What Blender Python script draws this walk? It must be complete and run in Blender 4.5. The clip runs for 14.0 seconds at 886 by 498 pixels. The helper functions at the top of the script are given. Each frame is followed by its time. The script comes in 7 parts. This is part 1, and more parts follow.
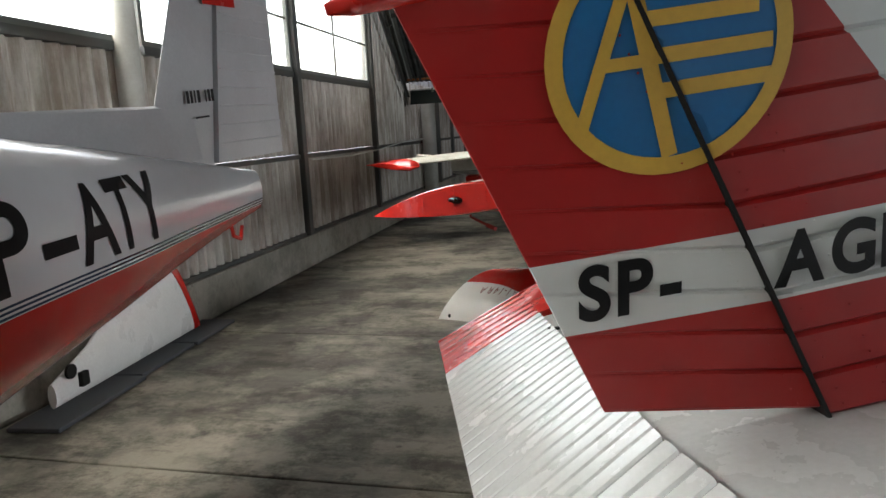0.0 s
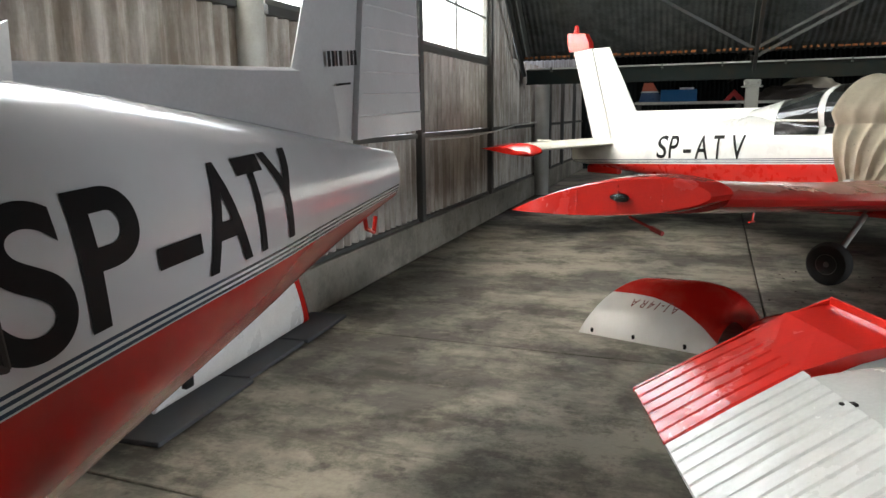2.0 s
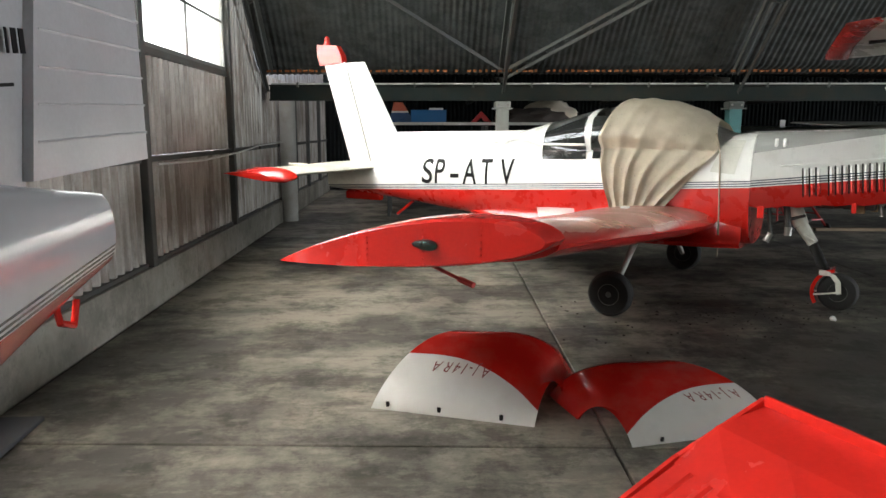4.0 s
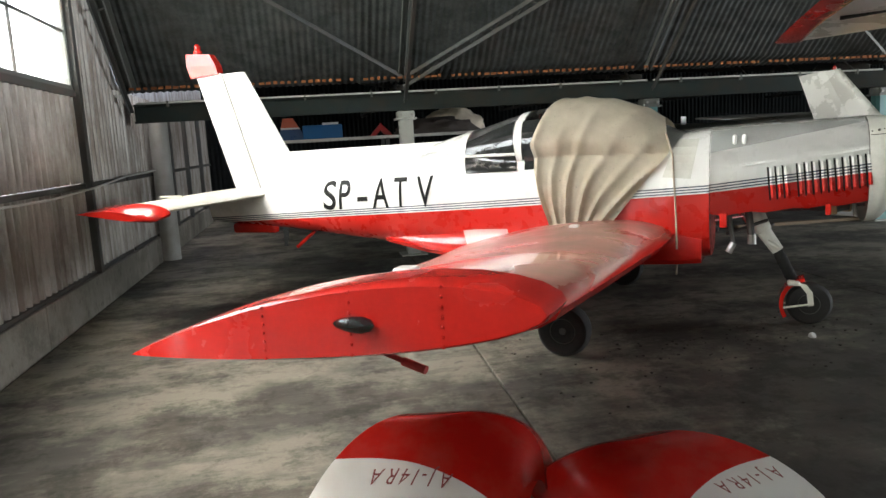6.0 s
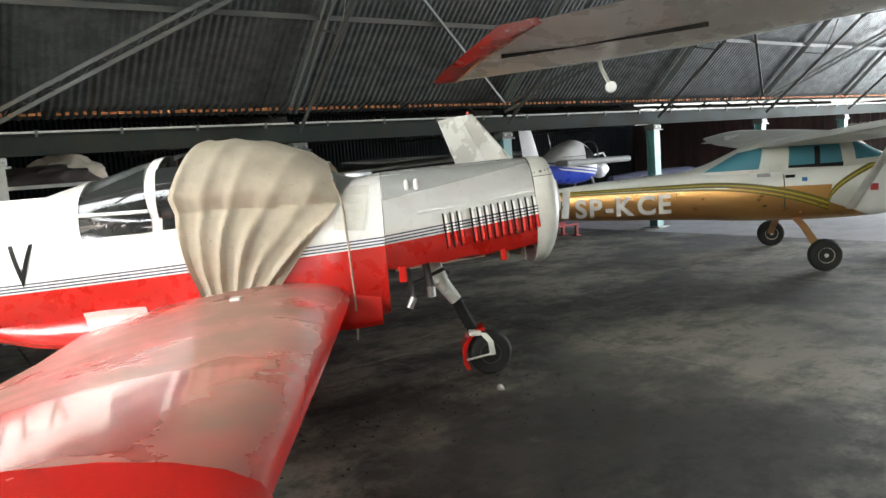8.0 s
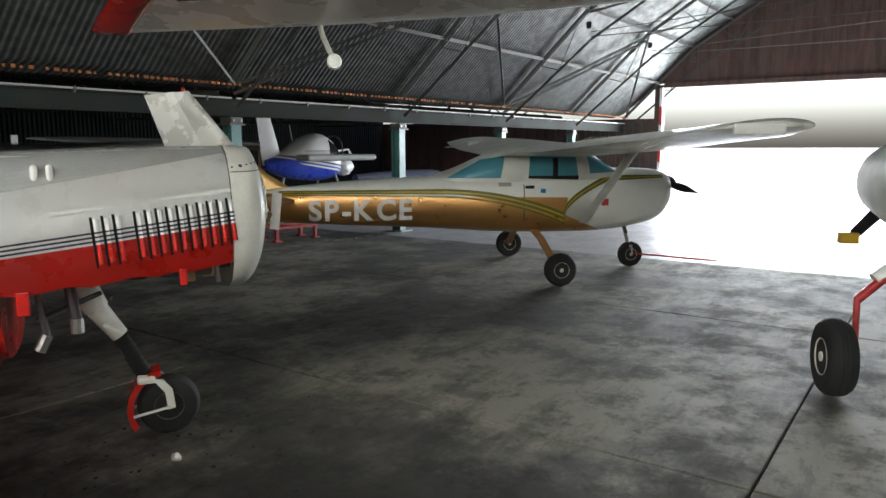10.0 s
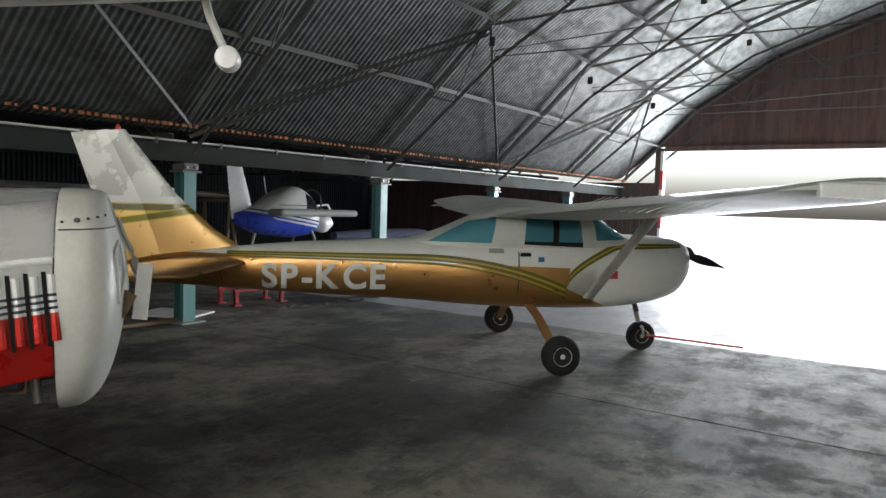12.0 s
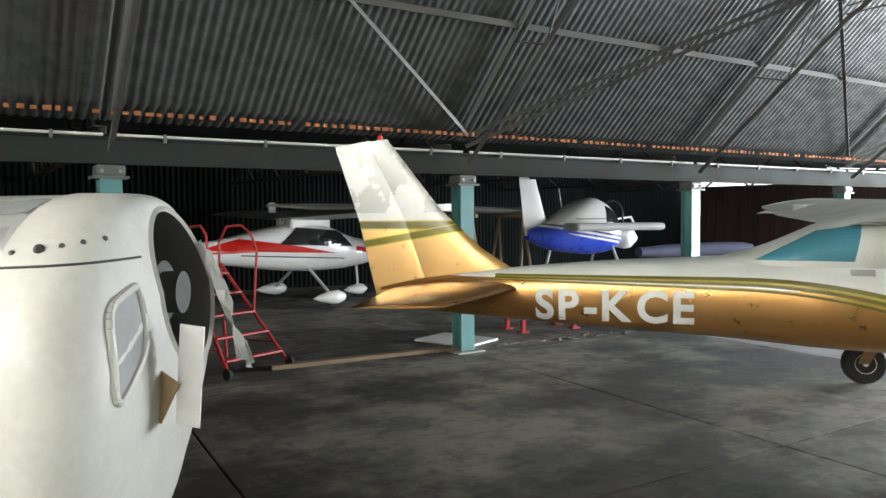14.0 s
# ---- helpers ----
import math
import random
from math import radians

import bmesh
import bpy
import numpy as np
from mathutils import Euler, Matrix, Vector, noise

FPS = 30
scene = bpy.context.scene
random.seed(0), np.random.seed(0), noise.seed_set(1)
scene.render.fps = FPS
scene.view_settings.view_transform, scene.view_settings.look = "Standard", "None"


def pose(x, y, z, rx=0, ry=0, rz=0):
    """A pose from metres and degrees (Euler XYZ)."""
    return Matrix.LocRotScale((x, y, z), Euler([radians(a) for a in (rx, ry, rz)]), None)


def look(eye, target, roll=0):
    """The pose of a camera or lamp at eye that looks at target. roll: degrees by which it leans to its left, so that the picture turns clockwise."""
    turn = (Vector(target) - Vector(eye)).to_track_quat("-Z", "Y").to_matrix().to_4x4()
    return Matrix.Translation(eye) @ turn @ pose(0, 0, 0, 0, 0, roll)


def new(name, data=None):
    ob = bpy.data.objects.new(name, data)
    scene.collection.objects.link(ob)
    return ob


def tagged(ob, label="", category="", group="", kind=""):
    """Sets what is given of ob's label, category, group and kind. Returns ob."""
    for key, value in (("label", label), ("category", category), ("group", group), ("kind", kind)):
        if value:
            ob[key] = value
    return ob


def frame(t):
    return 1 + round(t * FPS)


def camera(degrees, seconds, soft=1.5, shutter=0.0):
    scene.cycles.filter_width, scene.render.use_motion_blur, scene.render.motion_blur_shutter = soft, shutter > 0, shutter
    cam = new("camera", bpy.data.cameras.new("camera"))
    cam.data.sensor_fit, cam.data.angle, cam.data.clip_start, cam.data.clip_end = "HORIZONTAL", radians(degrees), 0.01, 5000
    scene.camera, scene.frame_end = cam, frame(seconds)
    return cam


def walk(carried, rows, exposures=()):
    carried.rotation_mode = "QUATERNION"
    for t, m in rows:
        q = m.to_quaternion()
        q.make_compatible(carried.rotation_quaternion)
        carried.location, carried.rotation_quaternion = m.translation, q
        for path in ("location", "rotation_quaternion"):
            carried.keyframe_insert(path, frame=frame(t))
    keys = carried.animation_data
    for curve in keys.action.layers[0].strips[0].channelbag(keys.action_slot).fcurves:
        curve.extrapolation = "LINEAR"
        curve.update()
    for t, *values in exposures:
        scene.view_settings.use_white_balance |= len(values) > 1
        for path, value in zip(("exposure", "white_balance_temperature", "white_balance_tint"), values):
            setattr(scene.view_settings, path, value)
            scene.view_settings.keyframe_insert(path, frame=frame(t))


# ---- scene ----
cam = camera(63.2, 14.0)
METRES, EYE, TILT, LEAN, TURN = 9.18, 1.68, 0.0, 0.0, 12.0
ROWS = [
    (0.0, 0.0, 0.0, 0.0, -0.51, -9.45, 3.05),
    (0.5, -0.007, 0.0168, 0.0009, -0.29, -7.52, 3.08),
    (1.0, -0.0265, 0.0329, 0.0014, 8.8, -8.54, 0.05),
    (1.5, -0.0472, 0.0616, 0.0023, 7.02, -9.89, 0.6),
    (2.0, -0.0532, 0.0904, -0.0006, 6.5, -10.57, 0.74),
    (2.5, -0.0546, 0.123, 0.001, 10.47, -10.85, 0.58),
    (3.0, -0.0642, 0.1566, 0.001, 1.61, -9.24, -0.05),
    (5.5, -0.0602, 0.3262, 0.0051, -20.99, -9.66, 2.15),
    (6.0, -0.052, 0.3606, 0.0041, -22.64, -8.56, 3.13),
    (6.5, -0.0447, 0.3933, 0.0062, -25.66, -8.64, 2.12),
    (7.0, -0.043, 0.4246, 0.0085, -35.26, -5.82, 3.56),
    (7.5, -0.0268, 0.4475, 0.0076, -45.84, -7.41, 4.1),
    (8.0, 0.0035, 0.4618, 0.0068, -50.6, -6.88, 4.43),
    (8.5, 0.0345, 0.4786, 0.0054, -59.4, -9.74, 5.56),
    (9.0, 0.0675, 0.4943, 0.0061, -66.98, -9.98, 5.49),
    (11.5, 0.2537, 0.5324, 0.0016, -70.15, -6.21, -3.4),
    (12.0, 0.2966, 0.5522, 0.0028, -70.53, -3.42, -1.65),
    (12.5, 0.3379, 0.5654, 0.002, -63.82, -2.39, -0.06),
    (13.0, 0.3786, 0.5739, 0.0029, -55.57, -3.41, -1.21),
    (13.5, 0.4212, 0.5938, -0.0001, -53.58, -2.66, -1.45),
    (14.0, 0.4621, 0.6155, -0.0008, -46.06, -2.51, 0.36),
]
walk(cam, [(t, pose(0, 0, EYE, TILT, LEAN, TURN) @ pose(METRES * x, METRES * y, METRES * z, 90 + pitch, roll, yaw)) for t, x, y, z, yaw, pitch, roll in ROWS],
     [(0.0, 1.65), (1.5, 1.85), (3.0, 2.15), (6.5, 2.3), (8.0, 2.55), (8.5, 2.65), (9.2, 2.35), (11.5, 1.65), (12.5, 2.3), (13.0, 2.85), (14.0, 3.0)])
SKY, DOOR_WATTS, WINDOW_WATTS = 0.3, 950, 125

# ---- light ----
world = bpy.data.worlds.new("overcast_sky")
scene.world = world
world.use_nodes = True
wn = world.node_tree.nodes
wl = world.node_tree.links
sky = wn.new("ShaderNodeTexSky")
sky.sky_type = "NISHITA"
sky.sun_disc = False
sky.sun_elevation = radians(65)
sky.sun_rotation = radians(250)
sky.air_density, sky.dust_density, sky.ozone_density = 1.0, 6.0, 1.0
wn["Background"].inputs["Strength"].default_value = SKY
wl.new(sky.outputs["Color"], wn["Background"].inputs["Color"])
sun = new("sun", bpy.data.lights.new("sun", "SUN"))
sun.data.energy, sun.data.angle, sun.data.color = 0.8, radians(30), (1.0, 0.97, 0.93)
sun.matrix_world = look((12, -20, 60), (0, 0, 0))


def sky_lamp(name, place, target, width, height, watts, tone):
    """Sky light that falls in through one opening."""
    lamp = new(name, bpy.data.lights.new(name, "AREA"))
    lamp.data.shape, lamp.data.size, lamp.data.size_y = "RECTANGLE", width, height
    lamp.data.energy, lamp.data.color = watts, tone
    lamp.matrix_world = look(place, target)
    return lamp


sky_lamp("door_sky_light", (24.9, 6.2, 1.85), (0, 6.2, 1.85), 10.4, 3.5, DOOR_WATTS, (0.93, 0.98, 1.02))
sky_lamp("window_sky_light", (-3.85, 3.9, 3.45), (0, 3.9, 3.2), 16.4, 1.8, WINDOW_WATTS, (0.98, 1.0, 0.88))


# ---- materials ----
def mat_base(name):
    m = bpy.data.materials.new(name)
    m.use_nodes = True
    nt = m.node_tree
    return m, nt, nt.nodes["Principled BSDF"]


def nnode(nt, kind, **kw):
    n = nt.nodes.new(kind)
    for k, v in kw.items():
        if k == "op":
            n.operation = v
        elif k == "clamp":
            n.use_clamp = v
        elif k == "blend":
            n.blend_type = v
    return n


def coords(nt, space="Object"):
    return nt.nodes.new("ShaderNodeTexCoord").outputs[space]


def noise_fac(nt, co, scale, detail=4.0, rough=0.55, stretch=None):
    if stretch:
        mp = nt.nodes.new("ShaderNodeMapping")
        mp.inputs["Scale"].default_value = stretch
        nt.links.new(co, mp.inputs["Vector"])
        co = mp.outputs["Vector"]
    n = nt.nodes.new("ShaderNodeTexNoise")
    n.inputs["Scale"].default_value = scale
    n.inputs["Detail"].default_value = detail
    n.inputs["Roughness"].default_value = rough
    nt.links.new(co, n.inputs["Vector"])
    return n.outputs["Fac"]


def ramp(nt, fac, lo, hi, a=(0, 0, 0), b=(1, 1, 1)):
    r = nt.nodes.new("ShaderNodeValToRGB")
    r.color_ramp.elements[0].position, r.color_ramp.elements[1].position = lo, hi
    r.color_ramp.elements[0].color, r.color_ramp.elements[1].color = (*a, 1), (*b, 1)
    nt.links.new(fac, r.inputs["Fac"])
    return r.outputs["Color"]


def mix(nt, fac, a, b, blend="MIX"):
    m = nt.nodes.new("ShaderNodeMix")
    m.data_type, m.blend_type = "RGBA", blend
    for sock, val in ((m.inputs[0], fac), (m.inputs[6], a), (m.inputs[7], b)):
        if isinstance(val, (int, float)):
            sock.default_value = val
        elif isinstance(val, tuple):
            sock.default_value = (*val, 1)
        else:
            nt.links.new(val, sock)
    return m.outputs[2]


def calc(nt, op, a, b=0.0, clamp=False):
    m = nt.nodes.new("ShaderNodeMath")
    m.operation, m.use_clamp = op, clamp
    for sock, val in ((m.inputs[0], a), (m.inputs[1], b)):
        if isinstance(val, (int, float)):
            sock.default_value = val
        else:
            nt.links.new(val, sock)
    return m.outputs[0]


def bump(nt, bsdf, height, strength=0.2, distance=0.01):
    b = nt.nodes.new("ShaderNodeBump")
    b.inputs["Strength"].default_value, b.inputs["Distance"].default_value = strength, distance
    nt.links.new(height, b.inputs["Height"])
    nt.links.new(b.outputs["Normal"], bsdf.inputs["Normal"])


def surface(name, color, rough=0.5, metal=0.0, dirt=(0.12, 0.1, 0.08), dirt_amount=0.25, scale=3.0, grain=60.0, relief=0.05, coat=0.0, second=None):
    """A plain painted or raw surface with stains, grain and fine relief."""
    m, nt, b = mat_base(name)
    co = coords(nt)
    stain = ramp(nt, noise_fac(nt, co, scale, 6, 0.6), 0.42, 0.78)
    fine = noise_fac(nt, co, grain, 3)
    base = mix(nt, fine, tuple(c * 0.88 for c in color), tuple(min(1, c * 1.08) for c in color))
    if second:
        base = mix(nt, ramp(nt, noise_fac(nt, co, scale * 0.6, 5, 0.6), 0.45, 0.6), base, second)
    c = mix(nt, calc(nt, "MULTIPLY", stain, dirt_amount), base, dirt)
    nt.links.new(c, b.inputs["Base Color"])
    r = calc(nt, "ADD", calc(nt, "MULTIPLY", stain, 0.2), rough)
    nt.links.new(r, b.inputs["Roughness"])
    b.inputs["Metallic"].default_value = metal
    b.inputs["Coat Weight"].default_value = coat
    b.inputs["Coat Roughness"].default_value = 0.08
    if relief:
        bump(nt, b, fine, relief, 0.004)
    return m


def livery(name, z0, slope, upper, lower, bands=(), rough=0.28, coat=0.4, extra=None, metal=0.0):
    """Aircraft paint in two colours parted along z = z0 + slope * x, with thin bands of other colours above the line."""
    m, nt, b = mat_base(name)
    co = coords(nt)
    sep = nt.nodes.new("ShaderNodeSeparateXYZ")
    nt.links.new(co, sep.inputs[0])
    h = calc(nt, "SUBTRACT", sep.outputs["Z"], calc(nt, "ADD", calc(nt, "MULTIPLY", sep.outputs["X"], slope), z0))
    c = mix(nt, calc(nt, "GREATER_THAN", h, 0.0), lower, upper)
    for lo, hi, colour in bands:
        inside = calc(nt, "MULTIPLY", calc(nt, "GREATER_THAN", h, lo), calc(nt, "LESS_THAN", h, hi))
        c = mix(nt, inside, c, colour)
    if extra:
        c = extra(nt, sep, c)
    dirt = calc(nt, "MULTIPLY", ramp(nt, noise_fac(nt, co, 2.3, 7, 0.62), 0.45, 0.85), 0.14)
    c = mix(nt, dirt, c, (0.25, 0.22, 0.18))
    nt.links.new(c, b.inputs["Base Color"])
    if metal:
        front = calc(nt, "LESS_THAN", sep.outputs["X"], 0.5)
        nt.links.new(calc(nt, "MULTIPLY", calc(nt, "MULTIPLY", calc(nt, "LESS_THAN", h, 0.0), metal), front), b.inputs["Metallic"])
    wear = noise_fac(nt, co, 9.0, 5)
    nt.links.new(calc(nt, "ADD", calc(nt, "MULTIPLY", wear, 0.22), rough - 0.1), b.inputs["Roughness"])
    b.inputs["Coat Weight"].default_value = coat
    b.inputs["Coat Roughness"].default_value = 0.07
    bump(nt, b, noise_fac(nt, co, 4.0, 2), 0.12, 0.02)
    return m


RED = (0.54, 0.017, 0.011)
WHITE = (0.8, 0.8, 0.78)
NAVY = (0.03, 0.05, 0.09)
M = {}
M["white"] = surface("white_aircraft_paint", WHITE, 0.25, dirt_amount=0.12, coat=0.35)
M["offwhite"] = surface("aged_white_paint", (0.66, 0.66, 0.6), 0.38, dirt_amount=0.3, coat=0.1)
M["tail_grey"] = surface("grey_white_tail_paint", (0.56, 0.58, 0.58), 0.2, dirt_amount=0.15, coat=0.3)
M["pale_grey"] = surface("pale_grey_fin_paint", (0.5, 0.51, 0.53), 0.3, dirt_amount=0.12, coat=0.25)
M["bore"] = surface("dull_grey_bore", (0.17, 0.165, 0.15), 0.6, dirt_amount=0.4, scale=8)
M["grey_paint"] = surface("anti_glare_grey", (0.33, 0.34, 0.33), 0.5, dirt_amount=0.2)
M["red"] = surface("red_aircraft_paint", RED, 0.18, dirt=(0.4, 0.05, 0.04), dirt_amount=0.05, coat=0.5)
# worn paint whose pink also carries the white fuselage's reflection
M["worn_reflect_pink"] = surface("worn_reflect_pink_paint", (0.72, 0.42, 0.39), 0.25, dirt=(0.5, 0.1, 0.08), dirt_amount=0.5, scale=9, coat=0.5)
M["dull_red"] = surface("dull_red_paint", (0.36, 0.02, 0.016), 0.5, dirt=(0.12, 0.06, 0.05), dirt_amount=0.35)
M["red_steel"] = surface("red_steel_paint", (0.45, 0.03, 0.03), 0.45, dirt_amount=0.3)
M["black"] = surface("black_letter_paint", (0.012, 0.012, 0.013), 0.5, dirt_amount=0.05, relief=0)
M["black"].node_tree.nodes["Principled BSDF"].inputs["Specular IOR Level"].default_value = 0.15
M["white_letter"] = surface("white_letter_paint", (0.72, 0.7, 0.66), 0.35, dirt_amount=0.2, relief=0)
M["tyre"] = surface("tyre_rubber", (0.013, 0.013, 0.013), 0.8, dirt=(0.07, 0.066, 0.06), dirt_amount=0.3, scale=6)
M["rim"] = surface("wheel_rim", (0.68, 0.65, 0.57), 0.45, dirt_amount=0.25, scale=12)
M["dark_rim"] = surface("dark_wheel_rim", (0.08, 0.08, 0.08), 0.5, dirt_amount=0.4, scale=12)
M["steel"] = surface("bare_steel", (0.35, 0.34, 0.32), 0.4, metal=0.8, dirt_amount=0.5, scale=10)
M["dark_steel"] = surface("dark_painted_steel", (0.055, 0.06, 0.058), 0.55, dirt=(0.16, 0.1, 0.06), dirt_amount=0.35, scale=2)
M["beam_steel"] = surface("dark_beam_paint", (0.022, 0.03, 0.028), 0.75, dirt=(0.08, 0.045, 0.025), dirt_amount=0.35, scale=2)
M["beam_steel"].node_tree.nodes["Principled BSDF"].inputs["Specular IOR Level"].default_value = 0.15
M["grey_steel"] = surface("grey_painted_steel", (0.12, 0.135, 0.128), 0.5, dirt=(0.14, 0.09, 0.06), dirt_amount=0.4, scale=2.5)
M["light_steel"] = surface("pale_painted_steel", (0.42, 0.43, 0.4), 0.5, dirt=(0.2, 0.16, 0.1), dirt_amount=0.45, scale=3)
M["teal"] = surface("teal_painted_steel", (0.1, 0.26, 0.26), 0.45, dirt=(0.1, 0.1, 0.08), dirt_amount=0.3, scale=4)
M["rust"] = surface("rusted_edge", (0.32, 0.11, 0.035), 0.85, dirt=(0.1, 0.05, 0.03), dirt_amount=0.6, scale=7)
M["cable"] = surface("pale_conduit", (0.6, 0.6, 0.57), 0.5, dirt_amount=0.3)
M["engine"] = surface("engine_metal", (0.1, 0.1, 0.1), 0.5, metal=0.6, dirt_amount=0.5, scale=15)
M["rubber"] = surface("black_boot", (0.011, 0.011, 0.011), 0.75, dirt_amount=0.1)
M["rubber"].node_tree.nodes["Principled BSDF"].inputs["Specular IOR Level"].default_value = 0.2
M["wood"] = surface("weathered_plank", (0.3, 0.22, 0.14), 0.7, dirt_amount=0.4, scale=4, relief=0.2)
M["blue"] = surface("blue_paint", (0.02, 0.05, 0.36), 0.3, dirt_amount=0.15, coat=0.3)
M["emblem_blue"] = surface("emblem_blue", (0.01, 0.14, 0.36), 0.35, dirt_amount=0.15)
M["emblem_yellow"] = surface("emblem_yellow", (0.62, 0.38, 0.06), 0.4, dirt_amount=0.15)
M["olive"] = surface("olive_stripe", (0.13, 0.105, 0.006), 0.35, dirt_amount=0.1)
M["yellow"] = surface("gold_stripe", (0.42, 0.33, 0.03), 0.35, dirt_amount=0.1)
M["mat"] = surface("grey_foam_mat", (0.05, 0.055, 0.065), 0.85, dirt_amount=0.3)
M["tarp_dark"] = surface("brown_cover_cloth", (0.055, 0.045, 0.04), 0.85, dirt_amount=0.2, grain=200, relief=0.3)
M["paper"] = surface("white_card", (0.75, 0.74, 0.72), 0.6, dirt_amount=0.1)
M["cardboard"] = surface("brown_card", (0.33, 0.22, 0.12), 0.8, dirt_amount=0.2)
M["ink"] = surface("faded_red_ink", (0.25, 0.06, 0.06), 0.7, relief=0)
M["yellow_tip"] = surface("yellow_tip", (0.6, 0.36, 0.03), 0.4)


def cloth_material():
    m, nt, b = mat_base("beige_canvas")
    co = coords(nt)
    weave = noise_fac(nt, co, 180, 2)
    blot = ramp(nt, noise_fac(nt, co, 7, 6, 0.7), 0.35, 0.75)
    c = mix(nt, blot, (0.72, 0.65, 0.53), (0.6, 0.53, 0.42))
    specks = ramp(nt, noise_fac(nt, co, 55, 2), 0.68, 0.74)
    c = mix(nt, calc(nt, "MULTIPLY", specks, 0.5), c, (0.2, 0.16, 0.11))
    nt.links.new(c, b.inputs["Base Color"])
    b.inputs["Roughness"].default_value = 0.92
    bump(nt, b, weave, 0.35, 0.004)
    return m


M["canvas"] = cloth_material()
M["strap"] = surface("soiled_webbing", (0.4, 0.33, 0.25), 0.9, dirt_amount=0.4, grain=150)


def concrete(name, base, dark, stain_amount, rough, oil=()):
    m, nt, b = mat_base(name)
    co = nt.nodes.new("ShaderNodeNewGeometry").outputs["Position"]
    big = ramp(nt, noise_fac(nt, co, 0.5, 8, 0.68), 0.44, 0.56)
    mid = ramp(nt, noise_fac(nt, co, 1.7, 10, 0.78), 0.485, 0.575)
    smear = ramp(nt, noise_fac(nt, co, 1.2, 5, 0.6, (0.5, 2.2, 1)), 0.5, 0.72)
    spots = ramp(nt, noise_fac(nt, co, 5.5, 5, 0.6), 0.62, 0.68)
    fine = noise_fac(nt, co, 42, 5, 0.7)
    c = mix(nt, fine, tuple(v * 0.8 for v in base), tuple(v * 1.2 for v in base))
    c = mix(nt, calc(nt, "MULTIPLY", big, stain_amount), c, dark)
    c = mix(nt, calc(nt, "MULTIPLY", mid, stain_amount * 0.6), c, tuple(v * 0.8 for v in dark))
    c = mix(nt, calc(nt, "MULTIPLY", smear, 0.18), c, tuple(min(1, v * 1.5) for v in base))
    c = mix(nt, calc(nt, "MULTIPLY", spots, 0.5), c, tuple(v * 0.5 for v in dark))
    scuff = ramp(nt, noise_fac(nt, co, 2.1, 9, 0.74, (0.55, 1.9, 1)), 0.515, 0.575)
    c = mix(nt, calc(nt, "MULTIPLY", scuff, stain_amount * 0.42), c, dark)
    worn = ramp(nt, noise_fac(nt, co, 7.5, 6, 0.7, (0.7, 1.5, 1)), 0.57, 0.66)
    c = mix(nt, calc(nt, "MULTIPLY", worn, 0.2), c, tuple(min(1, v * 1.35) for v in base))
    for ox, oy, orad in oil:
        away = nt.nodes.new("ShaderNodeVectorMath")
        away.operation = "DISTANCE"
        nt.links.new(co, away.inputs[0])
        away.inputs[1].default_value = (ox, oy, 0.0)
        blot = calc(nt, "ADD", calc(nt, "DIVIDE", away.outputs["Value"], orad), calc(nt, "MULTIPLY", calc(nt, "SUBTRACT", noise_fac(nt, co, 1.3, 7, 0.7), 0.5), 2.4))
        c = mix(nt, calc(nt, "MULTIPLY", ramp(nt, blot, 0.55, 1.1, (1, 1, 1), (0, 0, 0)), 0.8), c, tuple(v * 0.55 for v in dark))
    rnd = nt.nodes.new("ShaderNodeObjectInfo").outputs["Random"]
    c = mix(nt, calc(nt, "MULTIPLY", rnd, 0.18), c, dark)
    nt.links.new(c, b.inputs["Base Color"])
    nt.links.new(calc(nt, "ADD", calc(nt, "MULTIPLY", mid, 0.2), rough), b.inputs["Roughness"])
    bump(nt, b, fine, 0.25, 0.006)
    return m


M["concrete"] = concrete("stained_concrete", (0.265, 0.248, 0.2), (0.036, 0.034, 0.028), 0.92, 0.68, [(2.3, 6.6, 1.9), (1.2, 5.4, 1.0), (-2.6, 1.5, 1.1)])
M["kerb_concrete"] = concrete("kerb_concrete", (0.3, 0.28, 0.24), (0.12, 0.11, 0.09), 0.6, 0.75)
M["apron"] = concrete("pale_apron_concrete", (0.42, 0.4, 0.4), (0.28, 0.26, 0.26), 0.5, 0.45)
M["joint"] = surface("joint_grime", (0.028, 0.025, 0.021), 0.9, dirt_amount=0.2)


def sheet_metal(name, base, streak, rusty, amount, metal, rough):
    """Corrugated sheet with streaks running down it."""
    m, nt, b = mat_base(name)
    co = nt.nodes.new("ShaderNodeNewGeometry").outputs["Position"]
    run = ramp(nt, noise_fac(nt, co, 3.2, 7, 0.7, (1, 1.9, 0.2)), 0.42, 0.6)
    patch = ramp(nt, noise_fac(nt, co, 1.1, 7, 0.68), 0.5, 0.75)
    fine = noise_fac(nt, co, 50, 4)
    c = mix(nt, fine, tuple(v * 0.85 for v in base), tuple(min(1, v * 1.15) for v in base))
    c = mix(nt, calc(nt, "MULTIPLY", run, amount), c, streak)
    c = mix(nt, calc(nt, "MULTIPLY", patch, amount * 0.8), c, rusty)
    nt.links.new(c, b.inputs["Base Color"])
    b.inputs["Metallic"].default_value = metal
    nt.links.new(calc(nt, "ADD", calc(nt, "MULTIPLY", run, 0.25), rough), b.inputs["Roughness"])
    bump(nt, b, fine, 0.1, 0.004)
    return m


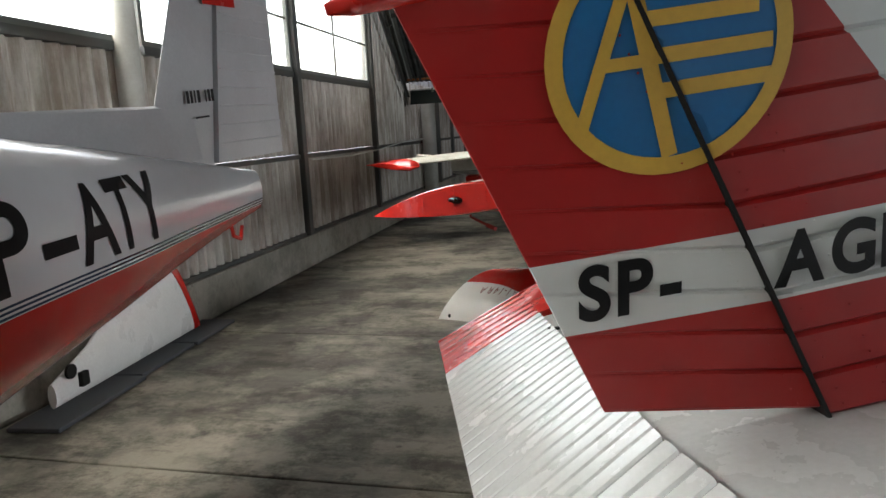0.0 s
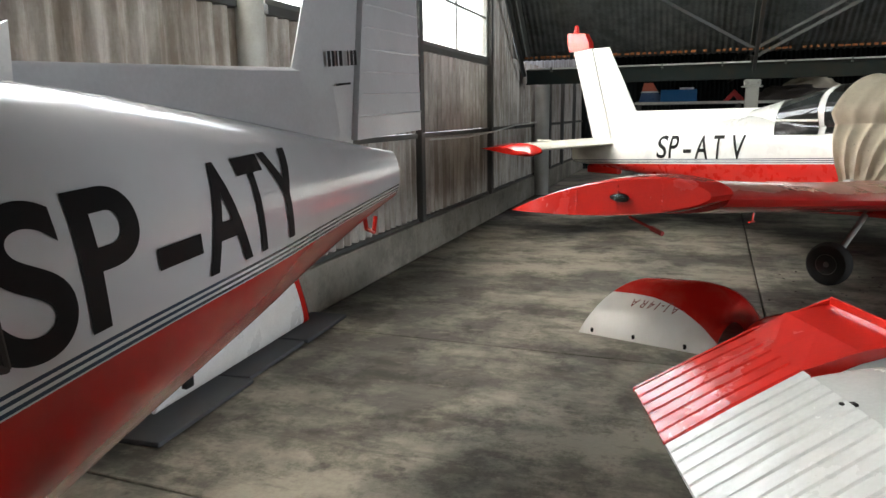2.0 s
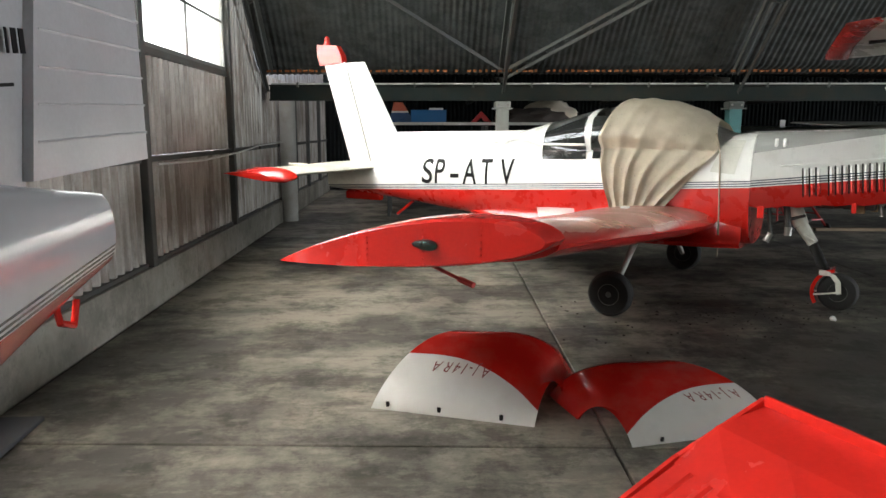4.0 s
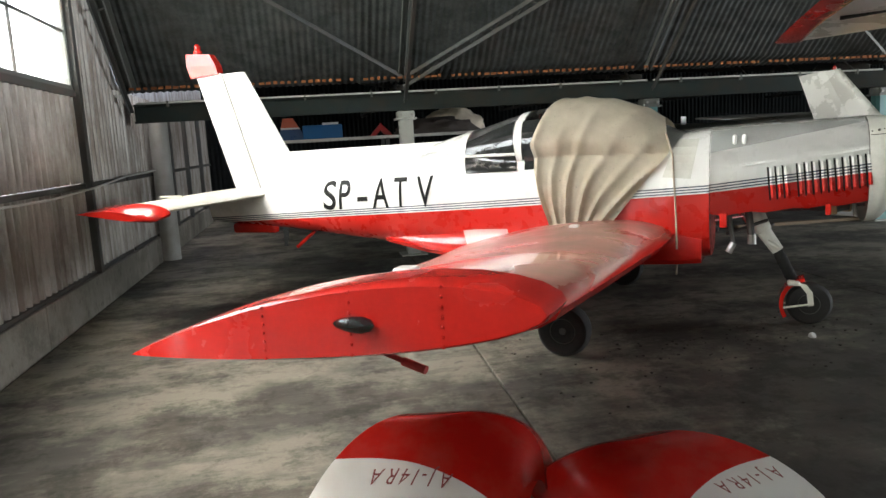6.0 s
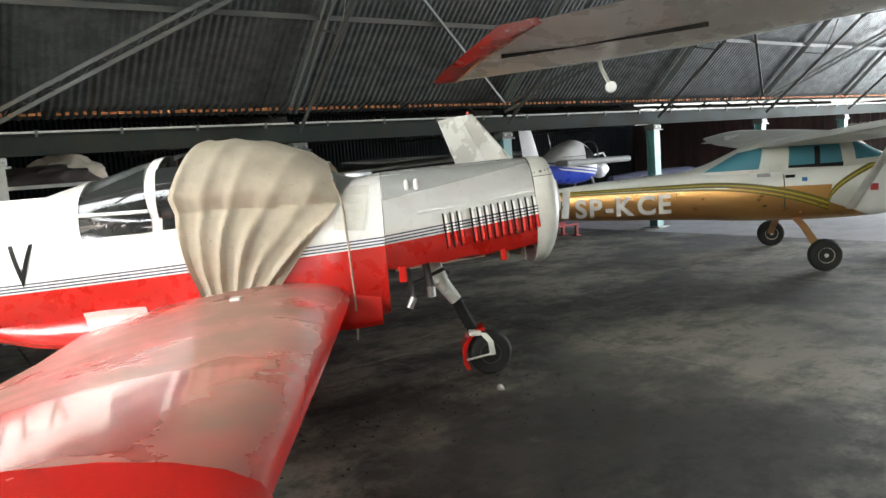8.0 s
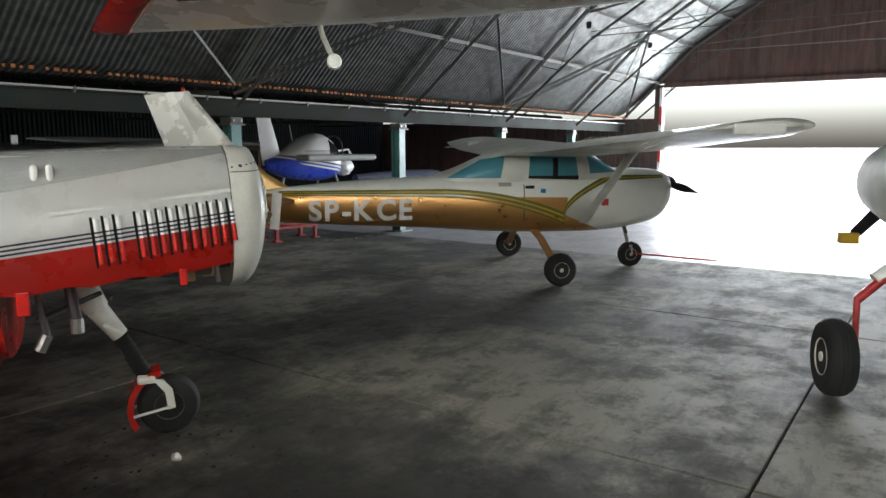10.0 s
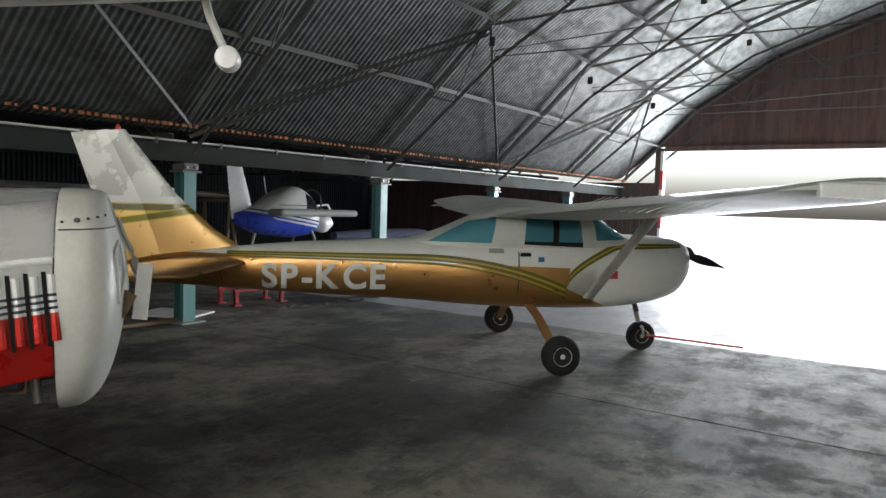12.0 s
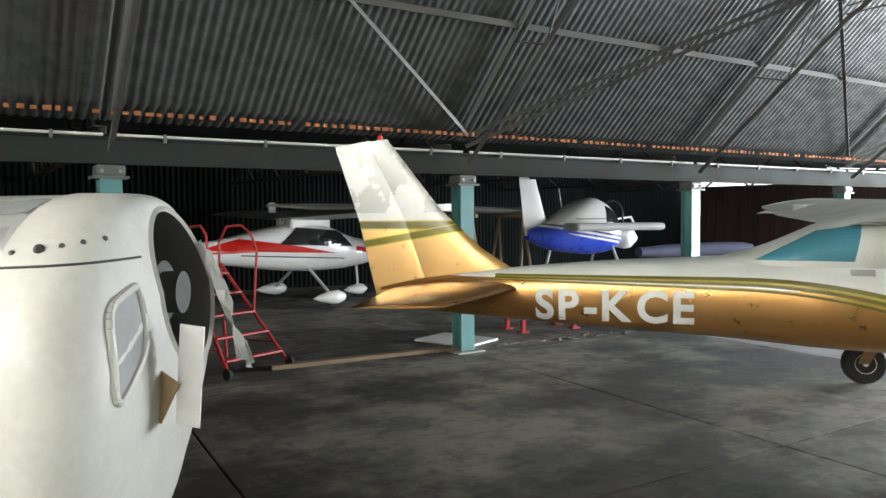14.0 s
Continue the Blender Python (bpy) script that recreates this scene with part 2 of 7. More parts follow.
M["wall_sheet"] = sheet_metal("weathered_wall_sheet", (0.5, 0.48, 0.44), (0.22, 0.18, 0.145), (0.11, 0.065, 0.04), 0.8, 0.1, 0.5)
M["roof_sheet"] = sheet_metal("dark_roof_sheet", (0.085, 0.093, 0.091), (0.042, 0.048, 0.045), (0.065, 0.052, 0.042), 0.65, 0.3, 0.48)
# near-black sheet: the aisle's deep shade is put into its colour
M["shaded_sheet"] = sheet_metal("shaded_aisle_sheet", (0.009, 0.011, 0.011), (0.006, 0.008, 0.008), (0.01, 0.008, 0.006), 0.5, 0.0, 0.85)
M["brown_sheet"] = sheet_metal("brown_gable_board", (0.1, 0.06, 0.05), (0.05, 0.03, 0.027), (0.16, 0.06, 0.045), 0.6, 0.0, 0.65)


M["shaded_sheet"].node_tree.nodes["Principled BSDF"].inputs["Specular IOR Level"].default_value = 0.15


def glass_material(name, tint, rough=0.03):
    m, nt, b = mat_base(name)
    b.inputs["Base Color"].default_value = (*tint, 1)
    b.inputs["Transmission Weight"].default_value = 1.0
    b.inputs["Roughness"].default_value = rough
    b.inputs["IOR"].default_value = 1.45
    return m


M["glass"] = glass_material("dusty_window_glass", (0.96, 0.97, 0.96), 0.15)
M["canopy_glass"] = glass_material("canopy_glass", (0.75, 0.8, 0.8))
M["blue_glass"] = glass_material("blue_tinted_glass", (0.1, 0.36, 0.46))
M["blue_glass"].node_tree.nodes["Principled BSDF"].inputs["Transmission Weight"].default_value = 0.35
# opaque window: black carries the shade of the cabin behind it
M["cabin_shade_glass"] = surface("window_with_cabin_shade", (0.02, 0.022, 0.022), 0.04, dirt_amount=0.05, relief=0, coat=0.5)
M["green_lens"] = glass_material("green_lens", (0.02, 0.25, 0.22), 0.1)


def dusty_red_material():
    """Red wing skin under a coat of brown dust."""
    m, nt, b = mat_base("dusty_red_wing_skin")
    co = coords(nt)
    dust = ramp(nt, noise_fac(nt, co, 1.6, 7, 0.65), 0.25, 0.6)
    sep = nt.nodes.new("ShaderNodeSeparateXYZ")
    nt.links.new(nt.nodes.new("ShaderNodeNewGeometry").outputs["Normal"], sep.inputs[0])
    up = ramp(nt, sep.outputs["Z"], 0.55, 0.93)
    # a panel near the tip that was wiped clean and shines
    pos = nt.nodes.new("ShaderNodeSeparateXYZ")
    nt.links.new(co, pos.inputs[0])
    edge = calc(nt, "MULTIPLY", calc(nt, "SUBTRACT", noise_fac(nt, co, 3.0, 4), 0.5), 0.35)
    across = ramp(nt, calc(nt, "ADD", calc(nt, "ABSOLUTE", calc(nt, "ADD", calc(nt, "ABSOLUTE", pos.outputs["Y"]), -3.95)), edge), 0.42, 0.5, (1, 1, 1), (0, 0, 0))
    along = ramp(nt, calc(nt, "ADD", calc(nt, "ABSOLUTE", calc(nt, "ADD", pos.outputs["X"], 1.62)), edge), 0.4, 0.52, (1, 1, 1), (0, 0, 0))
    wiped = calc(nt, "MULTIPLY", across, along)
    amount = calc(nt, "MULTIPLY", calc(nt, "MULTIPLY", calc(nt, "MULTIPLY", dust, up), 0.85), calc(nt, "SUBTRACT", 1.0, calc(nt, "MULTIPLY", wiped, 0.55)))
    c = mix(nt, amount, (0.5, 0.02, 0.016), (0.3, 0.22, 0.17))
    nt.links.new(c, b.inputs["Base Color"])
    nt.links.new(calc(nt, "ADD", calc(nt, "MULTIPLY", amount, 0.35), 0.13), b.inputs["Roughness"])
    nt.links.new(calc(nt, "ADD", calc(nt, "MULTIPLY", wiped, 0.5), 0.3), b.inputs["Coat Weight"])
    b.inputs["Coat Roughness"].default_value = 0.1
    return m


M["dusty_red"] = dusty_red_material()


# ---- building blocks ----
def finish(name, bm, material, label="", smooth=False):
    me = bpy.data.meshes.new(name)
    bmesh.ops.recalc_face_normals(bm, faces=bm.faces)
    bm.to_mesh(me)
    bm.free()
    for mt in (material if isinstance(material, (list, tuple)) else [material]):
        me.materials.append(mt)
    if smooth:
        me.shade_smooth()
        me.set_sharp_from_angle(angle=radians(38))
    return me


def part(name, bm, material, parent, label="", smooth=False, m=None):
    ob = new(name, finish(name, bm, material, label, smooth))
    ob.parent = parent
    if m is not None:
        ob.matrix_basis = m
    return tagged(ob, label)


def thing(name, bm, material, label, category, m=None, smooth=False, kind="", group=""):
    ob = new(name, finish(name, bm, material, label, smooth))
    if m is not None:
        ob.matrix_basis = m
    return tagged(ob, label, category, group, kind)


def empty(name, m, label, category, kind="", group=""):
    ob = new(name)
    ob.matrix_basis = m
    return tagged(ob, label, category, group, kind)


def box(bm, x0, x1, y0, y1, z0, z1, bevel=0.0, m=None):
    """A box, its edges rounded by bevel."""
    r = bmesh.ops.create_cube(bm, size=1.0)
    vs = r["verts"]
    bmesh.ops.scale(bm, vec=(x1 - x0, y1 - y0, z1 - z0), verts=vs)
    bmesh.ops.translate(bm, vec=((x0 + x1) / 2, (y0 + y1) / 2, (z0 + z1) / 2), verts=vs)
    if bevel:
        es = {e for v in vs for e in v.link_edges}
        r = bmesh.ops.bevel(bm, geom=list(es), offset=bevel, segments=2, affect="EDGES", profile=0.5)
        vs = list({v for f in r["faces"] for v in f.verts} | {v for v in vs if v.is_valid})
    if m is not None:
        bmesh.ops.transform(bm, matrix=m, verts=[v for v in vs if v.is_valid])
    return vs


def boxed(*a, **k):
    bm = bmesh.new()
    box(bm, *a, **k)
    return bm


def rod(bm, a, b, r0, r1=None, n=12):
    """A round bar from a to b."""
    a, b = Vector(a), Vector(b)
    d = b - a
    m = Matrix.Translation((a + b) / 2) @ d.to_track_quat("Z", "Y").to_matrix().to_4x4()
    return bmesh.ops.create_cone(bm, cap_ends=True, segments=n, radius1=r0, radius2=r0 if r1 is None else r1, depth=d.length, matrix=m)["verts"]


def rods(*bars, n=12):
    bm = bmesh.new()
    for bar in bars:
        rod(bm, *bar, n=n)
    return bm


def angle_bar(bm, a, b, w, t=0.008):
    """A rolled L-section bar from a to b."""
    a, b = Vector(a), Vector(b)
    d = b - a
    m = Matrix.Translation(a) @ d.to_track_quat("Z", "Y").to_matrix().to_4x4()
    box(bm, -w / 2, w / 2, -t, 0, 0, d.length, m=m)
    box(bm, -w / 2, -w / 2 + t, -w, -t, 0, d.length, m=m)


def loft(bm, rings, closed=True, caps=True):
    """A skin over rings of equal count."""
    vs = [[bm.verts.new(p) for p in ring] for ring in rings]
    n = len(rings[0])
    for i in range(len(vs) - 1):
        for j in range(n if closed else n - 1):
            k = (j + 1) % n
            bm.faces.new((vs[i][j], vs[i][k], vs[i + 1][k], vs[i + 1][j]))
    if caps and closed:
        bm.faces.new(vs[0])
        bm.faces.new(list(reversed(vs[-1])))
    return vs


def lathe(bm, profile, axis_m=None, n=28):
    """Turns a profile of (radius, height) about z."""
    rings = [[(r * math.cos(2 * math.pi * j / n), r * math.sin(2 * math.pi * j / n), h) for j in range(n)] for r, h in profile]
    vs = loft(bm, rings, True, True)
    if axis_m is not None:
        bmesh.ops.transform(bm, matrix=axis_m, verts=[v for ring in vs for v in ring])


class Body:
    """A fuselage: stations (x, z top, z bottom, half width, squareness), joined smoothly."""

    def __init__(self, stations):
        self.s = np.array(sorted(stations))

    def at(self, x):
        s = self.s
        i = int(np.clip(np.searchsorted(s[:, 0], x) - 1, 0, len(s) - 2))
        t = (x - s[i, 0]) / (s[i + 1, 0] - s[i, 0])
        t = min(1.0, max(0.0, t))
        p0, p1, p2, p3 = s[max(i - 1, 0)], s[i], s[i + 1], s[min(i + 2, len(s) - 1)]
        h = p2[0] - p1[0]
        m1 = (p2 - p0) / max(p2[0] - p0[0], 1e-6) * h
        m2 = (p3 - p1) / max(p3[0] - p1[0], 1e-6) * h
        v = (2 * t ** 3 - 3 * t * t + 1) * p1 + (t ** 3 - 2 * t * t + t) * m1 + (-2 * t ** 3 + 3 * t * t) * p2 + (t ** 3 - t * t) * m2
        return v[1:]

    def ring(self, x, n=36, grow=0.0, zmin=None):
        zt, zb, w, p = self.at(x)
        zc, hz = (zt + zb) / 2, (zt - zb) / 2
        out = []
        for j in range(n):
            a = 2 * math.pi * j / n
            c, s = math.cos(a), math.sin(a)
            y = math.copysign(abs(c) ** (2 / p), c) * (w + grow)
            z = zc + math.copysign(abs(s) ** (2 / p), s) * (hz + grow)
            out.append((x, y, z))
        return out

    def half(self, x, z):
        """Half width of the skin at (x, z)."""
        zt, zb, w, p = self.at(x)
        q = min(0.999, abs((z - (zt + zb) / 2) / max((zt - zb) / 2, 1e-6)))
        return w * (1 - q ** p) ** (1 / p)

    def skin(self, x0, x1, step=0.1, n=36, grow=0.0, caps=True):
        bm = bmesh.new()
        k = max(2, int(abs(x1 - x0) / step) + 1)
        loft(bm, [self.ring(x, n, grow) for x in np.linspace(x0, x1, k)], True, caps)
        return bm

    def patch(self, path, side, lift=0.004, rows=8, cols=14):
        """A thin plate on the skin: path(u, v) gives (x, z) for u, v from 0 to 1."""
        bm = bmesh.new()
        g = []
        for i in range(rows + 1):
            row = []
            for j in range(cols + 1):
                x, z = path(j / cols, i / rows)
                row.append(bm.verts.new((x, side * (self.half(x, z) + lift), z)))
            g.append(row)
        for i in range(rows):
            for j in range(cols):
                bm.faces.new((g[i][j], g[i][j + 1], g[i + 1][j + 1], g[i + 1][j]))
        return bm


def quad_path(a, b, c, d):
    """Bilinear patch with corners a (u0 v0), b (u1 v0), c (u1 v1), d (u0 v1)."""
    def f(u, v):
        return tuple((a[i] * (1 - u) + b[i] * u) * (1 - v) + (d[i] * (1 - u) + c[i] * u) * v for i in (0, 1))
    return f


def letters(text, height, gap=1.0, bold=0.02, width=1.0):
    """Each character of a text as a flat bmesh in the x, z plane, from x = 0 on; returns them and the whole length."""
    out, x = [], 0.0
    for ch in text:
        cu = bpy.data.curves.new("text", "FONT")
        cu.body, cu.size, cu.offset = ch, height / 0.72, bold
        ob = bpy.data.objects.new("text", cu)
        me = bpy.data.meshes.new_from_object(ob)
        bm = bmesh.new()
        bm.from_mesh(me)
        bpy.data.objects.remove(ob)
        bpy.data.meshes.remove(me)
        bpy.data.curves.remove(cu)
        xs = [v.co.x for v in bm.verts]
        lo, hi = (min(xs), max(xs)) if xs else (0, height * 0.3)
        for v in bm.verts:
            v.co = Vector(((v.co.x - lo) * width + x, 0, v.co.y))
        out.append(bm)
        x += (hi - lo) * width + height * 0.16 * gap
    return out, x


def cut_grid(bm, step=0.06):
    """Cuts a flat mesh in the x, z plane into small cells, so that it can bend."""
    for axis in (0, 2):
        vals = [v.co[axis] for v in bm.verts]
        if not vals:
            return
        c = min(vals) + step
        while c < max(vals):
            co, no = [0, 0, 0], [0, 0, 0]
            co[axis], no[axis] = c, 1
            bmesh.ops.bisect_plane(bm, geom=bm.verts[:] + bm.edges[:] + bm.faces[:], plane_co=co, plane_no=no)
            c += step


def registration(body, text, x0, z0, slope, height, side, material, parent, run, gap=1.0, width=1.0, bold=0.02, lift=0.004):
    """Letters on a fuselage side; run is +1 or -1, the way they read along x."""
    for bm in letters(text, height, gap, bold, width)[0]:
        cut_grid(bm)
        for v in bm.verts:
            x = x0 + run * v.co.x
            z = z0 + slope * (x - x0) + v.co.z
            v.co = Vector((x, side * (body.half(x, z) + lift), z))
        part("registration_letter", bm, material, parent)


def placed_letters(body, items, z0, x_ref, slope, height, side, material, parent, run, bold=0.004, lift=0.004):
    """Letters on a fuselage side, each stretched between its own two ends along x."""
    for ch, xa, xb in items:
        bm = letters(ch, height, 1.0, bold, 1.0)[0][0]
        wide = max(v.co.x for v in bm.verts)
        for v in bm.verts:
            v.co.x *= abs(xb - xa) / wide
        cut_grid(bm)
        for v in bm.verts:
            x = xa + run * v.co.x
            z = z0 + slope * (x - x_ref) + v.co.z
            v.co = Vector((x, side * (body.half(x, z) + lift), z))
        part("registration_letter", bm, material, parent)


def foil(n=14, thick=0.12):
    """Points of an aerofoil, chord 1 from the nose at x = 0 back to x = -1, as (x, z)."""
    up, low = [], []
    for i in range(n + 1):
        t = 0.5 * (1 - math.cos(math.pi * i / n))
        h = 5 * thick * (0.2969 * math.sqrt(t) - 0.126 * t - 0.3516 * t * t + 0.2843 * t ** 3 - 0.1036 * t ** 4)
        camber = 0.08 * t * (1 - t)
        up.append((-t, camber + h))
        low.append((-t, camber - h))
    return up + low[-2:0:-1]


def wing_skin(sections, n=14):
    """A wing over sections (y, nose x, tail x, nose z, tail z, thickness ratio)."""
    bm = bmesh.new()
    rings = []
    for y, xl, xt, zl, zt, th in sections:
        c = xl - xt
        rings.append([(xl + px_ * c, y, zl + (zt - zl) * (-px_) + pz * c) for px_, pz in foil(n, th)])
    loft(bm, rings)
    return bm


def upright_skin(sections, n=10, thick=0.08):
    """A fin over sections (z front, z back, front x, back x)."""
    bm = bmesh.new()
    rings = []
    for zf, zb, xf, xb in sections:
        c = xf - xb
        rings.append([(xf + px_ * c, (pz - 0.08 * -px_ * (1 + px_)) * c, zf + (zb - zf) * (-px_)) for px_, pz in foil(n, thick)])
    loft(bm, rings)
    return bm


def wheel(parent, x, y, r, w, rim_mat, axle=(0, 1, 0), name="wheel"):
    """A tyre with a rim as parts of one wheel."""
    q = Vector(axle).to_track_quat("Z", "Y").to_matrix().to_4x4()
    m = Matrix.Translation((x, y, r)) @ q
    bm = bmesh.new()
    h = w / 2
    prof = [(r * 0.46, -h * 0.85), (r * 0.7, -h), (r * 0.88, -h * 0.9), (r * 0.97, -h * 0.6), (r, -h * 0.25), (r * 0.985, -h * 0.2), (r * 0.985, -h * 0.1), (r, -h * 0.05), (r, h * 0.05), (r * 0.985, h * 0.1), (r * 0.985, h * 0.2), (r, h * 0.25), (r * 0.97, h * 0.6), (r * 0.88, h * 0.9), (r * 0.7, h), (r * 0.46, h * 0.85)]
    lathe(bm, prof, m, 36)
    wh = part(name, bm, M["tyre"], parent, "black rubber tyre", smooth=True)
    bm = bmesh.new()
    lathe(bm, [(0.012, -h * 0.95), (r * 0.12, -h * 0.95), (r * 0.14, -h * 0.72), (r * 0.4, -h * 0.72), (r * 0.48, -h * 0.92), (r * 0.48, h * 0.92), (r * 0.4, h * 0.72), (r * 0.14, h * 0.72), (r * 0.12, h * 0.95), (0.012, h * 0.95)], m, 24)
    part("rim", bm, rim_mat, wh, smooth=True)
    bm = bmesh.new()
    for k in range(5):
        a = 2 * math.pi * k / 5
        for s in (-1, 1):
            rod(bm, m @ Vector((r * 0.34 * math.cos(a), r * 0.34 * math.sin(a), s * h * 0.66)), m @ Vector((r * 0.34 * math.cos(a), r * 0.34 * math.sin(a), s * h * 0.8)), 0.01, n=6)
    part("wheel_bolt", bm, M["steel"], wh)
    return wh


def beads(bm, lines, r=0.006):
    """Pressed beads: slim half-round ridges along lines."""
    for a, b in lines:
        rod(bm, a, b, r, n=6)

# ---- the hangar ----
WALL_X, END_X = -3.65, 24.5
TRUSS_X = [WALL_X + 0.1, 0.35, 4.2, 8.2, 12.35, 16.4, 20.45, END_X]
ROOF = [(-0.35, 2.5), (0.0, 2.62), (2.2, 4.75), (4.4, 6.15), (7.0, 7.1), (10.2, 7.5), (13.4, 7.1), (16.0, 6.15), (18.2, 4.75), (20.4, 2.62)]


def foot_y(x):
    """The line of the arcade, which runs a little askew to the west wall."""
    return 13.7 - 0.055 * (x - 8.2)


def roof_z(d):
    return float(np.interp(d, [p[0] for p in ROOF], [p[1] for p in ROOF]))


def corrugated(name, origin, along, up, length, height, pitch, depth, mat, label="", normal=None, parent=None, kind="structure", top=None):
    """A corrugated sheet: waves along one direction, standing along the other. top(s): its height at s."""
    o, a, u = Vector(origin), Vector(along).normalized(), Vector(up).normalized()
    nrm = a.cross(u) if normal is None else Vector(normal)
    k = int(length / pitch * 10) + 1
    verts, faces = [], []
    for i in range(k + 1):
        s = length * i / k
        w = nrm * (depth * max(-1.0, min(1.0, 2.6 * math.sin(2 * math.pi * s / pitch))))
        h = height if top is None else top(s)
        verts += [o + a * s + w, o + a * s + u * h + w]
        if i:
            faces.append((2 * i - 2, 2 * i, 2 * i + 1, 2 * i - 1))
    me = bpy.data.meshes.new(name)
    me.from_pydata([tuple(v) for v in verts], [], faces)
    me.materials.append(mat)
    me.shade_smooth()
    ob = new(name, me)
    if parent:
        ob.parent = parent
        return tagged(ob, label)
    return tagged(ob, label, "wall", kind=kind)


def build_ground():
    bm = bmesh.new()
    box(bm, -600, 600, -600, 600, -0.6, -0.08)
    thing("ground", bm, M["apron"], "pale concrete apron outside the hangar", "ground", kind="structure")
    fl = empty("floor", pose(0, 0, 0), "stained grey concrete floor slabs with dark joints", "floor", kind="structure")
    part("floor_bed", boxed(WALL_X - 0.2, END_X, -7.6, 23.2, -0.078, -0.03), M["joint"], fl)
    return fl


FLOOR = build_ground()

# west wall: kerb, columns, girts, corrugated panels, window band
COLS = [-4.35, -1.05, 2.25, 5.55, 8.85, 12.1]
wall_w = empty("wall_west", pose(0, 0, 0), "weathered corrugated steel wall with a window band", "wall", kind="structure")


def kerb_mesh():
    bm = bmesh.new()
    for y0, y1 in ((-7.2, -2.0), (-1.99, 4.6), (4.61, 10.2), (10.21, 15.6), (15.61, 23.2)):
        box(bm, WALL_X - 0.18, WALL_X + 0.02, y0, y1, -0.02, 0.4, bevel=0.015)
    return bm


thing("kerb_wall", kerb_mesh(), M["kerb_concrete"], "low rough concrete upstand along the wall foot", "kerb", kind="structure")


def west_wall():
    x = WALL_X - 0.08
    ys = [-7.3] + COLS + [13.95, 15.6, 17.4, 19.2, 21.2, 23.2]
    for y0, y1 in zip(ys, ys[1:]):
        hi = y0 >= 12.0
        corrugated("lower_panel", (x, y0 + 0.03, 0.4), (0, 1, 0), (0, 0, 1), y1 - y0 - 0.06, 1.0, 0.165, 0.034, M["wall_sheet"], parent=wall_w)
        if y0 == 12.1:
            corrugated("upper_panel", (x, y0 + 0.03, 1.46), (0, 1, 0), (0, 0, 1), y1 - y0 - 0.06, 1.0, 0.165, 0.034, M["wall_sheet"], parent=wall_w, top=lambda s, y0=y0: roof_z(foot_y(WALL_X) - (y0 + s)) - 1.4)
        else:
            corrugated("upper_panel", (x, y0 + 0.03, 1.46), (0, 1, 0), (0, 0, 1), y1 - y0 - 0.06, 1.0 if not hi else 1.2, 0.165, 0.034, M["wall_sheet"], parent=wall_w)
    # sheets over the windows up to the roof
    for y0, y1 in zip(COLS, COLS[1:]):
        top = (lambda s, y0=y0: max(0.05, roof_z(foot_y(WALL_X) - (y0 + s)) - 4.42))
        corrugated("gable_panel", (x, y0 + 0.03, 4.42), (0, 1, 0), (0, 0, 1), y1 - y0 - 0.06, 1.0, 0.165, 0.034, M["wall_sheet"], parent=wall_w, top=top)
    corrugated("gable_panel", (x, -7.2, 2.5), (0, 1, 0), (0, 0, 1), 2.8, 1.0, 0.165, 0.034, M["wall_sheet"], parent=wall_w, top=lambda s: max(0.05, roof_z(foot_y(WALL_X) - (-7.2 + s)) - 2.5))
    bm = bmesh.new()
    for y0, y1 in zip(ys, ys[1:]):
        box(bm, WALL_X - 0.1, WALL_X - 0.02, y0 + 0.07, y1 - 0.07, 1.40, 1.455)
        if y0 < 12:
            box(bm, WALL_X - 0.1, WALL_X - 0.01, y0 + 0.07, y1 - 0.07, 2.43, 2.5)
        box(bm, WALL_X - 0.1, WALL_X - 0.02, y0 + 0.07, y1 - 0.07, 0.402, 0.44)
    part("girt", bm, M["dark_steel"], wall_w, "dark steel girts")
    bm = bmesh.new()
    for y in (8.85, 12.1, 17.4, 19.2, 21.2):
        h = 2.62 if y > 14 else 4.4
        box(bm, WALL_X - 0.1, WALL_X + 0.03, y - 0.06, y + 0.06, 0.4, h, bevel=0.008)
    for y in (-4.35, -1.05, 2.25):
        box(bm, WALL_X - 0.1, WALL_X + 0.03, y - 0.06, y + 0.06, 0.4, 4.4, bevel=0.008)
    part("column", bm, M["dark_steel"], wall_w, "dark steel wall columns")
    for x, y, r, z in ((WALL_X + 0.03, 5.31, 0.1, 0.4), (WALL_X + 0.14, 15.7, 0.15, 0.0)):
        part("pipe_column", rods(((x, y, z), (x, y, 2.3 if y > 9 else 5.2), r), n=20), M["light_steel"], wall_w, "pale round steel column", smooth=True)
    bm = bmesh.new()
    pts = [(WALL_X + 0.05, 9.0, 1.38), (WALL_X + 0.05, 10.6, 1.36), (WALL_X + 0.05, 12.2, 1.4), (WALL_X + 0.05, 13.6, 1.47), (WALL_X + 0.05, 15.6, 1.5)]
    for a, b in zip(pts, pts[1:]):
        rod(bm, a, b, 0.012, n=8)
    part("conduit", bm, M["cable"], wall_w, "thin pale conduit")


west_wall()


